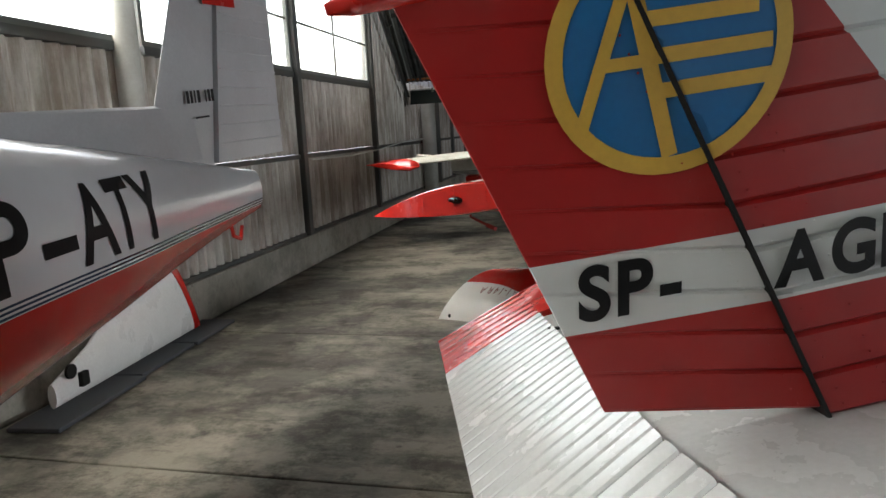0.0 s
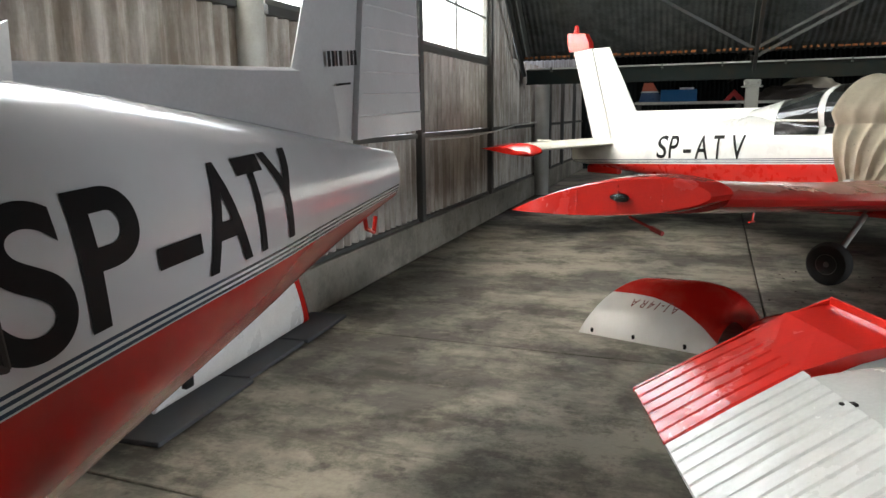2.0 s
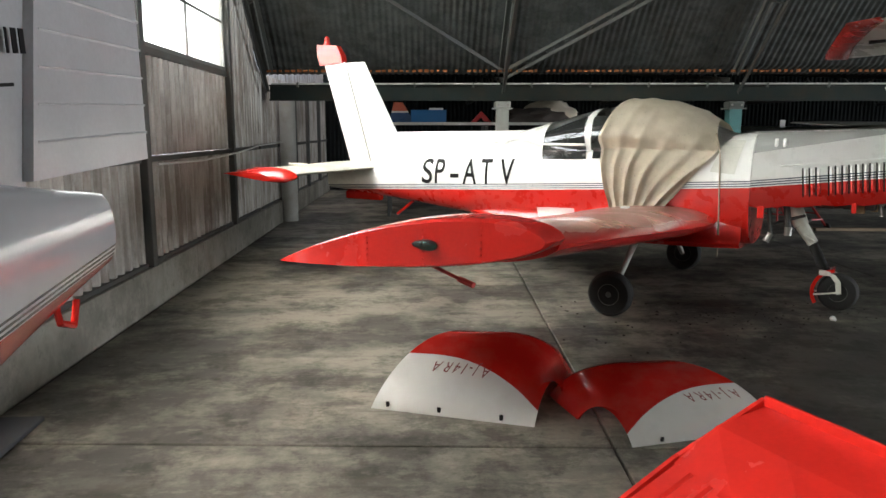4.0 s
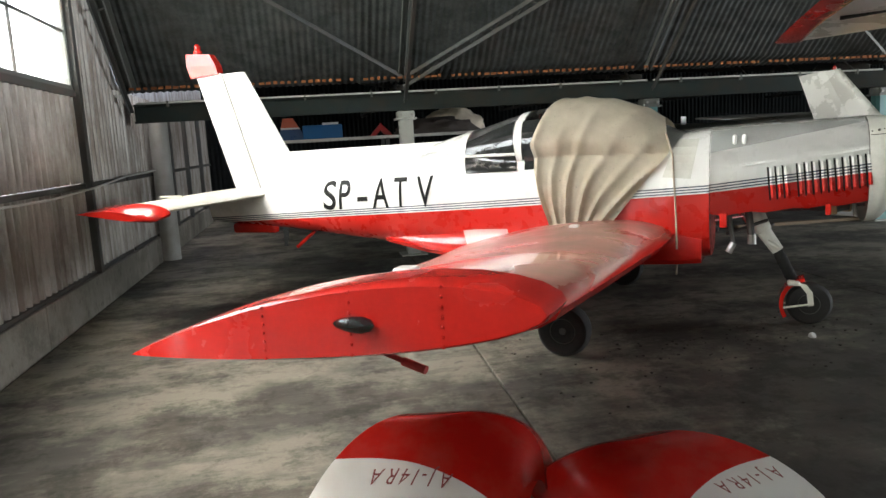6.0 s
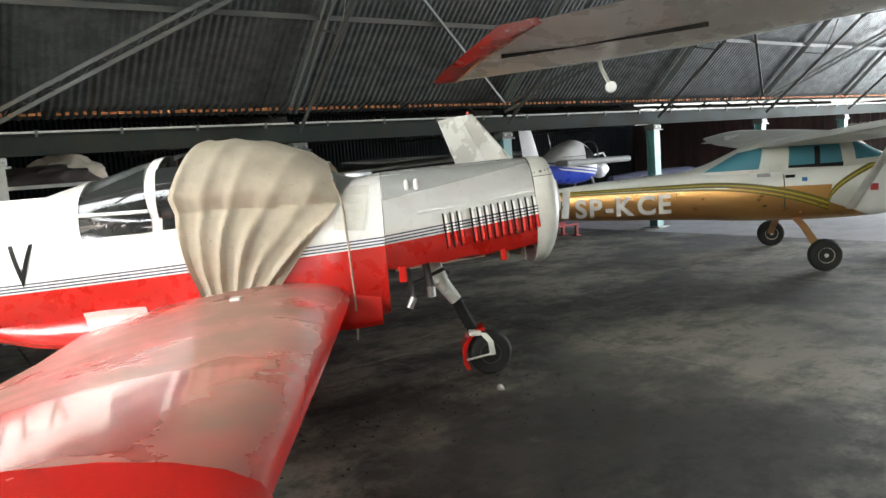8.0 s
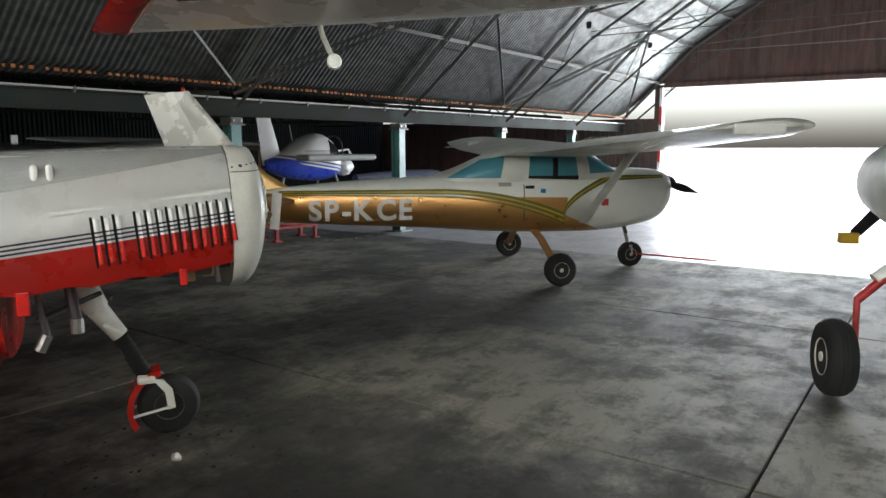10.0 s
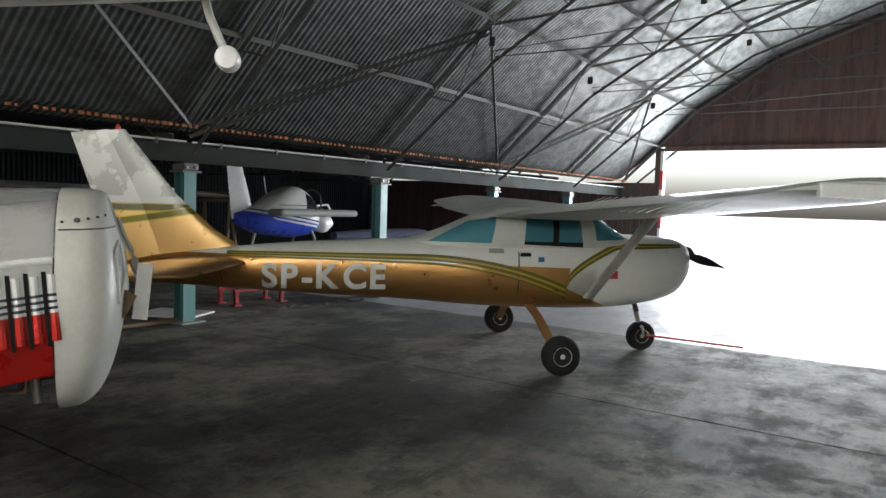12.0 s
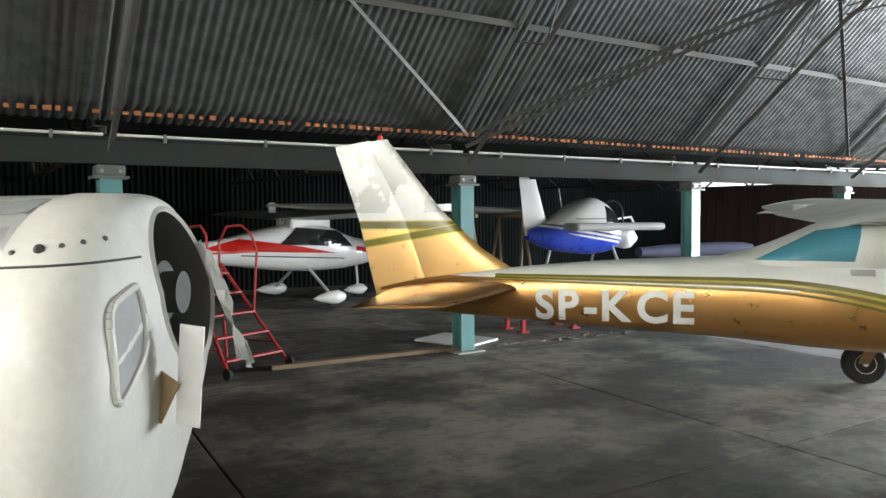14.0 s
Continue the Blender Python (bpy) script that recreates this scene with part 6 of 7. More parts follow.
def tail_paint():
    """Red fin paint with a white band and white front edge."""
    def extra(nt, sep, c):
        h = calc(nt, "SUBTRACT", sep.outputs["Z"], calc(nt, "MULTIPLY", calc(nt, "ADD", sep.outputs["X"], 6.69), 0.105))
        band = calc(nt, "MULTIPLY", calc(nt, "GREATER_THAN", h, 1.185), calc(nt, "LESS_THAN", h, 1.365))
        c = mix(nt, band, c, (0.62, 0.63, 0.62))
        lead = calc(nt, "GREATER_THAN", calc(nt, "ADD", sep.outputs["X"], calc(nt, "MULTIPLY", sep.outputs["Z"], 0.9)), -4.33)
        return mix(nt, lead, c, (0.62, 0.65, 0.66))
    return livery("red_fin_with_white_band_paint", -50, 0.0, (0.33, 0.008, 0.007), RED, rough=0.42, coat=0.05, extra=extra)


def build_wilga():
    pl = empty("tail_wheel_aircraft", pose(6.16, 4.04, 0, 0, 0, 21), "red and white high-wing tail-wheel aircraft with ribbed tail", "aircraft")
    paint = tail_paint()
    part("fuselage", WI.skin(-6.32, 1.7, 0.1), M["offwhite"], pl, "white fuselage", smooth=True)
    # rudder and fin, pressed ribs along the chord
    h0, h1 = (-6.02, 0.93), (-6.56, 2.02)
    t0, t1 = (-6.58, 0.99), (-7.05, 1.98)
    rud = ribbed_panel((-6.024, 0.95), t0, (-6.554, 2.0), t1, 0, 10, 0.05, 0.006, paint, pl, "rudder", "ribbed red rudder with a white band")
    fin = ribbed_panel((-5.0, 1.04), (-6.016, 0.93), (-5.75, 2.12), (-6.546, 2.02), 0, 10, 0.03, 0.052, paint, pl, "fin", "ribbed red fin with a white band")
    part("hinge_gap", side_plate([(-6.014, 0.93), (-6.026, 0.93), (-6.556, 2.0), (-6.544, 2.0)], -0.061, 0.061), M["rubber"], pl)
    bm = bmesh.new()
    for k in range(26):
        t = (k + 0.5) / 26
        for off in (0.03, 0.16):
            f = lerp2((-6.0, 0.93), (-6.53, 2.02), t)
            bmesh.ops.create_uvsphere(bm, u_segments=5, v_segments=3, radius=0.0032, matrix=Matrix.Translation((f[0] + off, -0.0535 + 0.01 * off, f[1] + 0.01)))
        b = lerp2((-6.04, 0.95), (-6.57, 2.0), t)
        bmesh.ops.create_uvsphere(bm, u_segments=5, v_segments=3, radius=0.0032, matrix=Matrix.Translation((b[0] - 0.05, -0.047, b[1])))
    tagged(part("rivet", bm, paint, pl), kind="stuff")
    part("rudder_top", side_plate([(-6.4, 2.0), (-7.05, 1.97), (-7.12, 1.93), (-6.98, 2.04), (-6.5, 2.08)], -0.02, 0.02), M["red"], pl)
    part("tail_light", rods(((-6.95, 0, 1.975), (-7.12, 0, 1.945), 0.03, 0.025), ((-7.12, 0, 1.945), (-7.17, 0, 1.935), 0.024, 0.012), n=14), M["red"], pl, "red fairing with a pale tail lamp", smooth=True)
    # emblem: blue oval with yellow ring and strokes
    for s in (-1,):
        cx, cz, rx, rz = -6.43, 1.83, 0.285, 0.275
        lean = 0.105
        def oval(r0, r1, n=48, lift=0.057):
            bm = bmesh.new()
            for k in range(n):
                a0, a1 = 2 * math.pi * k / n, 2 * math.pi * (k + 1) / n
                ps = []
                for r, a in ((r0, a0), (r1, a0), (r1, a1), (r0, a1)):
                    x, z = cx + rx * r * math.cos(a), cz + rz * r * math.sin(a)
                    ps.append(bm.verts.new((x, skin_y(x, z) * s - 0.004, z + lean * (x - cx))))
                bm.faces.new(ps)
            bmesh.ops.remove_doubles(bm, verts=bm.verts, dist=1e-5)
            return bm
        def skin_y(x, z):
            t = min(1.0, max(0.0, (z - 0.94) / 1.07))
            xh, xt = -6.02 - 0.53 * t, -6.58 - 0.47 * t
            if x > xh:
                return 0.054
            u = min(1.0, (xh - x) / (xh - xt))
            return 0.051 + (0.006 - 0.051) * u
        field = bmesh.new()
        nr, na = 10, 48
        g = []
        for i in range(nr + 1):
            r = 0.88 * i / nr
            g.append([field.verts.new((cx + rx * r * math.cos(2 * math.pi * k / na), -skin_y(cx + rx * r * math.cos(2 * math.pi * k / na), cz + rz * r * math.sin(2 * math.pi * k / na)) - 0.002, cz + rz * r * math.sin(2 * math.pi * k / na) + lean * rx * r * math.cos(2 * math.pi * k / na))) for k in range(na)])
        for i in range(nr):
            for k in range(na):
                field.faces.new((g[i][k], g[i][(k + 1) % na], g[i + 1][(k + 1) % na], g[i + 1][k]))
        bmesh.ops.remove_doubles(field, verts=field.verts, dist=1e-5)
        em = part("emblem_field", field, M["emblem_blue"], pl, "blue oval emblem field")
        part("emblem_ring", oval(0.86, 1.0), M["emblem_yellow"], pl, "yellow ring")
        def stroke(a, b, w):
            bm = bmesh.new()
            n = 12
            d = Vector((b[0] - a[0], b[1] - a[1])).normalized()
            p = Vector((-d.y, d.x)) * w / 2
            rows = []
            for k in range(n + 1):
                x, z = a[0] + (b[0] - a[0]) * k / n, a[1] + (b[1] - a[1]) * k / n
                rows.append([bm.verts.new((cx + x + sg * p.x, -skin_y(cx + x + sg * p.x, cz + z) - 0.005, cz + z + sg * p.y + lean * (x + sg * p.x))) for sg in (-1, 1)])
            for q, r in zip(rows, rows[1:]):
                bm.faces.new((q[0], q[1], r[1], r[0]))
            part("emblem_stroke", bm, M["emblem_yellow"], pl)
        stroke((-0.21, -0.165), (-0.105, 0.155), 0.03)
        stroke((-0.1, 0.17), (-0.005, -0.235), 0.036)
        stroke((-0.165, -0.02), (-0.06, -0.02), 0.028)
        for x0, x1, zz in ((-0.06, 0.2, 0.065), (-0.045, 0.235, -0.015), (-0.03, 0.23, -0.09)):
            stroke((x0, zz), (x1, zz), 0.034)
        stroke((-0.08, 0.155), (0.14, 0.155), 0.034)
        # registration on the band
        x = -6.645
        for text, x0 in (("SP-", -6.645), ("AGE", -6.178)):
            for bm in letters(text, 0.127, 0.8, 0.006, 0.95)[0]:
                cut_grid(bm, 0.05)
                for v in bm.verts:
                    xx, zz = x0 + v.co.x, 1.22 + v.co.z
                    v.co = Vector((xx, -skin_y(xx, zz) - 0.006, zz + 0.105 * (xx + 6.69)))
                part("registration_letter", bm, M["black"], pl)
    # tailplane with ribbed elevators
    for s in (-1, 1):
        part("tailplane", wing_skin([(s * 0.0, -5.3, -6.41, 0.88, 0.88, 0.09), (s * 1.48, -5.55, -6.28, 0.84, 0.815, 0.08), (s * 1.515, -5.75, -6.26, 0.84, 0.815, 0.03)]), M["tail_grey"], pl, "pale tailplane", smooth=True)
        # the elevators hang down behind a hinge line that sweeps a little aft towards the body
        def hinge(y):
            return -6.43 + 0.1 * y, 0.87 - 0.05 * y

        def trail(y):
            return -6.87 + 0.094 * y, 0.572 + 0.002 * y
        for nm, ya, yb, n, mt in (("elevator", 0.002, 1.55, 22, M["tail_grey"]), ("elevator_tip", 1.555, 2.035, 6, M["red"])):
            el = None
            for k in range(-1, n):
                bm = bmesh.new()
                y0, y1 = (ya, yb) if k < 0 else (ya + (yb - ya) * k / n, ya + (yb - ya) * (k + 1) / n)
                d, sink = y1 - y0, (0.012 if k < 0 else 0.0)
                rings = []
                for y, g in ((y0, -0.008), (y0 + 0.12 * d, 0.0), (y0 + 0.5 * d, 0.001), (y1 - 0.12 * d, 0.0), (y1, -0.008)):
                    (xh, zh), (xt, zt) = hinge(y), trail(y)
                    g = g - sink
                    rings.append([(xh, s * y, zh + 0.035 + g), (xh + (xt - xh) * 0.5, s * y, zh + (zt - zh) * 0.5 + 0.026 + g), (xt, s * y, zt + 0.006 + g * 0.3), (xt, s * y, zt - 0.004 - g * 0.3), (xh, s * y, zh - 0.03)])
                loft(bm, rings)
                if k < 0:
                    el = part(nm, bm, mt, pl, "ribbed white elevator" if nm == "elevator" else "ribbed red elevator tip")
                else:
                    part("ribbed_strip", bm, mt, el)
            if nm == "elevator_tip":
                bm = bmesh.new()
                rings = []
                for y in (1.55, 1.8, 2.035):
                    xh, zh = hinge(y)
                    rings.append([(xh - 0.002, s * y, zh + 0.032), (-6.08, s * y, 0.885), (-5.9, s * y, 0.915), (-5.9, s * y, 0.885), (-6.08, s * y, 0.84), (xh - 0.002, s * y, zh - 0.03)])
                loft(bm, rings)
                part("horn_balance", bm, M["red"], el, "red horn balance")
                part("lip", boxed(-5.905, -5.892, min(s * 1.55, s * 2.04), max(s * 1.55, s * 2.04), 0.885, 0.945, bevel=0.004), M["red"], el, "turned-up red lip")
                bm = bmesh.new()
                (xh, zh), (xt, zt) = hinge(2.04), trail(2.04)
                loft(bm, [[(x, s * 2.037, z - h), (x, s * 2.052, z - h), (x, s * 2.052, z + h), (x, s * 2.037, z + h)] for x, z, h in ((xt, zt, 0.008), (xh, zh, 0.042), (-5.9, 0.905, 0.03))])
                part("tip_plate", bm, M["red"], el)
            for y in ((0.6, 1.25) if nm == "elevator" else ()):
                part("hinge_bracket", boxed(hinge(y)[0] - 0.02, hinge(y)[0] + 0.03, s * y - 0.012, s * y + 0.012, hinge(y)[1] - 0.05, hinge(y)[1] + 0.03, bevel=0.004), M["rubber"], el, "dark hinge bracket")
        # wing with red tip
        wg = part("wing", wing_skin([(s * 0.0, -1.4, -2.75, 2.6, 2.68, 0.12), (s * 3.4, -1.43, -2.72, 2.41, 2.5, 0.12), (s * 4.2, -1.44, -2.7, 2.39, 2.475, 0.12), (s * 4.8, -1.44, -2.13, 2.38, 2.425, 0.13), (s * 5.36, -1.44, -1.6, 2.372, 2.382, 0.22)]), M["white"], pl, "pale high wing", smooth=True)
        part("wing_tip", wing_skin([(s * 4.18, -2.64, -2.76, 2.47, 2.478, 0.2), (s * 4.4, -2.46, -2.74, 2.455, 2.475, 0.2), (s * 4.9, -1.98, -2.23, 2.415, 2.435, 0.24), (s * 5.38, -1.44, -1.74, 2.373, 2.39, 0.24), (s * 5.6, -1.4, -1.48, 2.37, 2.375, 0.2)]), M["red"], wg, "red wing tip", smooth=True)
        part("aileron_gap", side_plate([(-2.08, 2.388), (-2.095, 2.388), (-2.095, 2.42), (-2.08, 2.42)], s * 3.4, s * 4.7), M["rubber"], wg)
        arm = part("mass_balance_arm", rods(((-1.52, s * 4.24, 2.4), (-1.5, s * 4.22, 2.3), 0.014), ((-1.5, s * 4.22, 2.3), (-1.48, s * 4.18, 2.2), 0.014), n=10), M["offwhite"], wg, "pale bent balance arm", smooth=True)
        bm = bmesh.new()
        lathe(bm, [(0.012, -0.05), (0.036, -0.045), (0.04, -0.03), (0.04, 0.03), (0.036, 0.045), (0.012, 0.05)], Matrix.Translation((-1.47, s * 4.17, 2.17)) @ pose(0, 0, 0, 0, 90, 20), 18)
        part("balance_weight", bm, M["white"], wg, "white cylindrical balance weight", smooth=True)
        # gear leg with trailing arm
        part("main_leg", rods(((0.15, s * 0.7, 0.92), (0.13, s * 0.97, 0.66), 0.035, 0.03), ((0.13, s * 0.97, 0.68), (0.05, s * 0.99, 0.26), 0.022)), M["red_steel"], pl, "red and white gear leg", smooth=True)
        part("leg_fairing", rods(((0.18, s * 0.5, 1.05), (0.16, s * 0.86, 0.8), 0.07, 0.05), n=14), M["white"], pl, smooth=True)
        wheel(pl, 0.04, s * 1.12, 0.27, 0.19, M["rim"], name="main_wheel")
    bm = bmesh.new()
    for s in (-1, 1):
        rings = []
        for t in np.linspace(0, 1, 7):
            r, w = 0.1 + 0.6 * t, 0.09 - 0.03 * t
            rings.append([(1.85 + w * 0.4 * cx + 0.01 * cz, s * r * 0.66, 1.42 - s * r * 0.75 + w * cx) for cx, cz in ((-1, 0), (0, 1), (1, 0), (0, -1))])
        loft(bm, rings)
    part("propeller", bm, M["rubber"], pl, "dark propeller", smooth=True)
    part("propeller_tip", boxed(1.81, 1.9, 0.4, 0.56, 0.84, 0.94, bevel=0.01), M["yellow_tip"], pl, "yellow propeller tip")
    wheel(pl, -6.0, 0, 0.12, 0.08, M["rim"], name="tail_wheel")
    part("tail_leg", rods(((-5.8, 0, 0.55), (-6.0, 0, 0.14), 0.03)), M["steel"], pl)
    return pl


build_wilga()

# ---- things on the floor ----
def cowl_point(u, th, flip):
    """A point of the cowl half: u runs along its straight edge to the air inlet, th is the turn over its crown."""
    g = max(0.0, (u - 0.35) / 0.65)
    close = 1 - math.sqrt(max(0.0, 1 - g * g))
    ax, bx = -0.48 + 0.95 * u, 0.2 + 0.77 * u - 0.3 * g * g
    by = 1.02 - 0.56 * close
    high = 0.4 - 0.2 * close - 0.05 * max(0.0, 0.4 - u)
    w = 0.7 * th / math.pi + 0.3 * (1 - math.cos(th)) / 2
    return Vector((flip * (ax + (bx - ax) * w), by * w, high * max(0.0, math.sin(th)) ** 0.9))


def cowl_shell(m, flip):
    """A half engine cowl lying open side down: straight white edge, red crown, one domed end with an arched opening."""
    bm = bmesh.new()
    rings = [[cowl_point(i / 26, math.pi * k / 28, flip) for k in range(29)] for i in range(29)]
    loft(bm, rings, closed=False)
    bmesh.ops.solidify(bm, geom=bm.faces[:], thickness=0.008)
    root = empty("cowl_half", m, "loose white and red engine cowl half lying on the floor", "cowl panel", group="loose cowl halves")
    part("shell", bm, cowl_paint(flip), root, "white shell with a red crown", smooth=True)
    for u in (0.1, 0.45, 0.86):
        p = cowl_point(u, 0.07, flip)
        bm = bmesh.new()
        box(bm, p.x - 0.012, p.x + 0.012, p.y - 0.008, p.y + 0.002, 0.012, 0.05, bevel=0.006)
        part("fastener", bm, M["rubber"], root, "black edge fastener")
    # hand-written marking, upside down on the white face
    for ch in letters("AJ-14RA", 0.062, 2.7, 0.0, 1.0)[0]:
        for v in ch.verts:
            v.co = cowl_point(0.66 - v.co.x if flip > 0 else 0.08 + v.co.x, 0.72 - v.co.z / 0.36, flip) + Vector((0, -0.005, 0.006))
        part("handwritten_letter", ch, M["ink"], root)
    return root


def cowl_paint(flip):
    """White paint with a red crown that runs down over the domed end."""
    m, nt, b = mat_base("white_cowl_with_red_crown")
    co = coords(nt)
    sep = nt.nodes.new("ShaderNodeSeparateXYZ")
    nt.links.new(co, sep.inputs[0])
    dome = calc(nt, "MAXIMUM", calc(nt, "SUBTRACT", calc(nt, "MULTIPLY", sep.outputs["X"], flip), -0.2), 0.0)
    h = calc(nt, "ADD", calc(nt, "SUBTRACT", sep.outputs["Y"], 0.25), calc(nt, "MULTIPLY", calc(nt, "MULTIPLY", dome, dome), 0.36))
    red = calc(nt, "GREATER_THAN", h, 0.0)
    c = mix(nt, red, (0.82, 0.82, 0.79), RED)
    d = calc(nt, "MULTIPLY", ramp(nt, noise_fac(nt, co, 5, 6, 0.6), 0.45, 0.8), 0.16)
    c = mix(nt, d, c, (0.3, 0.24, 0.18))
    nt.links.new(c, b.inputs["Base Color"])
    b.inputs["Roughness"].default_value = 0.27
    b.inputs["Coat Weight"].default_value = 0.4
    b.inputs["Coat Roughness"].default_value = 0.1
    return m


cowl_shell(pose(-0.925, 5.99, 0.0, 0, 0, -18.8), 1)
cowl_shell(pose(0.575, 5.64, 0.0, 0, 0, 13) @ Matrix.Diagonal((0.94, 0.94, 0.72, 1.0)), -1)


def loose_tailplane():
    root = empty("loose_tailplane", pose(-3.56, 4.8, 0.0, 0, 0, 3), "white removed tailplane with red tip stood against the kerb", "tailplane")
    bm = bmesh.new()
    rings = []
    for y, h, w in ((-1.0, 0.16, 0.03), (-0.6, 0.3, 0.045), (-0.4, 0.42, 0.05), (0.3, 0.53, 0.05), (0.86, 0.6, 0.045)):
        rings.append([(0.03 + w * math.cos(a) + 0.05, y - 0.5 * max(0.0, (y - 0.3) / 0.56) * h / 2 * (1 + math.sin(a)), 0.035 + h / 2 + h / 2 * math.sin(a)) for a in np.linspace(0, 2 * math.pi, 18, endpoint=False)])
    loft(bm, rings)
    part("skin", bm, M["white"], root, "glossy white skin", smooth=True)
    bm = bmesh.new()
    rings = [[(0.08 + (w + 0.004) * math.cos(a), y - 0.5 * h / 2 * (1 + math.sin(a)), 0.035 + h / 2 + (h / 2 + 0.004) * math.sin(a)) for a in np.linspace(0, 2 * math.pi, 18, endpoint=False)] for y, h, w in ((0.86, 0.6, 0.045), (0.93, 0.61, 0.042), (0.98, 0.58, 0.02))]
    loft(bm, rings)
    part("tip", bm, M["red"], root, "red tip edge", smooth=True)
    part("hinge_fork", boxed(0.06, 0.15, -0.78, -0.7, 0.1, 0.2, bevel=0.01), M["rubber"], root, "dark hinge fork")
    part("hinge_hole", rods(((0.12, -0.86, 0.24), (0.14, -0.86, 0.24), 0.05), n=16), M["rubber"], root)
    bm = bmesh.new()
    for y0, y1, w in ((-1.25, -0.3, 0.34), (-0.28, 0.5, 0.3), (0.52, 1.25, 0.32)):
        box(bm, -0.02, w, y0, y1, 0.0, 0.03, bevel=0.008)
    thing("foam_mat", bm, M["mat"], "dark grey foam strips under the loose tailplane", "mat", m=pose(-3.56, 4.75, 0.002, 0, 0, 3))


loose_tailplane()


def step_ladder():
    root = empty("step_ladder", pose(5.6, 14.0, 0, 0, 0, 20), "red tubular steel step ladder on small wheels", "ladder")
    for s in (-1, 1):
        part("stringer", rods(((s * 0.4, -0.1, 0.08), (s * 0.24, 0.85, 1.15), 0.02)), M["red_steel"], root, smooth=True)
        part("back_leg", rods(((s * 0.34, 0.9, 0.02), (s * 0.24, 0.85, 1.15), 0.018)), M["red_steel"], root, smooth=True)
        bm = bmesh.new()
        pts = [(s * 0.32, 0.36, 0.62), (s * 0.33, 0.3, 1.3), (s * 0.3, 0.36, 1.5), (s * 0.27, 0.5, 1.6), (s * 0.26, 0.75, 1.58), (s * 0.25, 0.88, 1.4), (s * 0.24, 0.86, 1.15)]
        for a, b in zip(pts, pts[1:]):
            rod(bm, a, b, 0.014, n=8)
        part("hand_rail", bm, M["red_steel"], root, smooth=True)
        part("brace", rods(((s * 0.37, 0.08, 0.28), (s * 0.33, 0.88, 0.25), 0.012)), M["red_steel"], root)
        bm = bmesh.new()
        lathe(bm, [(0.02, -0.02), (0.06, -0.018), (0.065, 0), (0.06, 0.018), (0.02, 0.02)], Matrix.Translation((s * 0.42, -0.12, 0.066)) @ pose(0, 0, 0, 0, 90, 0), 16)
        part("castor", bm, M["tyre"], root, "black castor", smooth=True)
    for k in range(5):
        t = (k + 0.5) / 5
        w = 0.4 - 0.16 * t
        part("rung", boxed(-w, w, -0.1 + 0.95 * t - 0.05, -0.1 + 0.95 * t + 0.05, 0.08 + 1.07 * t - 0.012, 0.08 + 1.07 * t + 0.012, bevel=0.005), M["red_steel"], root)
    part("cross_bar", rods(((-0.33, 0.3, 1.3), (0.33, 0.3, 1.3), 0.012)), M["red_steel"], root)


step_ladder()
thing("floor_plate", boxed(-0.35, 0.35, -0.45, 0.45, 0.0, 0.03, bevel=0.006), M["paper"], "white board lying on the floor by a post", "board", m=pose(8.55, 14.35, 0.002, 0, 0, 20))
thing("edge_plank", boxed(-1.2, 1.2, -0.06, 0.06, 0.0, 0.05, bevel=0.008), M["wood"], "weathered timber strip on the floor", "plank", m=pose(7.0, 13.92, 0.0, 0, 0, -5))


def low_trolley():
    root = empty("low_trolley", pose(10.2, 14.5, 0, 0, 0, -8), "low red steel trolley on the floor", "trolley")
    for s in (-1, 1):
        part("rail", boxed(-0.5, 0.5, s * 0.22 - 0.025, s * 0.22 + 0.025, 0.22, 0.27, bevel=0.006), M["red_steel"], root)
        for x in (-0.45, 0.45):
            part("leg", boxed(x - 0.03, x + 0.03, s * 0.22 - 0.03, s * 0.22 + 0.03, 0.0, 0.22, bevel=0.006), M["red_steel"], root)
            part("foot", boxed(x - 0.07, x + 0.07, s * 0.22 - 0.07, s * 0.22 + 0.07, 0.0, 0.03, bevel=0.006), M["red_steel"], root)
    part("cross_bar", boxed(-0.03, 0.03, -0.2, 0.2, 0.2, 0.25, bevel=0.006), M["red_steel"], root)


low_trolley()
bm = bmesh.new()
bmesh.ops.create_icosphere(bm, subdivisions=2, radius=0.028)
for v in bm.verts:
    v.co *= 1 + 0.3 * noise.noise(v.co * 40)
    v.co.z = max(v.co.z, -0.018)
thing("white_scrap", bm, M["paper"], "small white scrap on the floor", "scrap", m=pose(2.69, 8.1, 0.018))
random.seed(7)
bm = bmesh.new()
for k in range(170):
    x, y = random.gauss(1.9, 0.8), random.gauss(8.0, 0.5)
    r = random.uniform(0.004, 0.014)
    bmesh.ops.create_icosphere(bm, subdivisions=1, radius=r, matrix=Matrix.Translation((x, y, r * 0.35)) @ Matrix.Diagonal((1, random.uniform(0.5, 1.3), 0.5, 1)))
thing("floor_crumbs", bm, M["joint"], "dark crumbs of dirt scattered on the concrete", "dirt", kind="stuff")

random.seed(11)
bm = bmesh.new()
for k in range(150):
    x = random.uniform(8.7, 11.8)
    r = random.uniform(0.008, 0.03)
    bmesh.ops.create_icosphere(bm, subdivisions=1, radius=r, matrix=Matrix.Translation((x, 13.75 - 0.12 * (x - 8.7) + random.gauss(0, 0.05), r * 0.3)) @ Matrix.Diagonal((random.uniform(0.7, 1.6), 1, 0.5, 1)))
thing("crumbled_edge", bm, M["kerb_concrete"], "broken concrete crumbs along the edge of the floor slab", "rubble", kind="stuff")

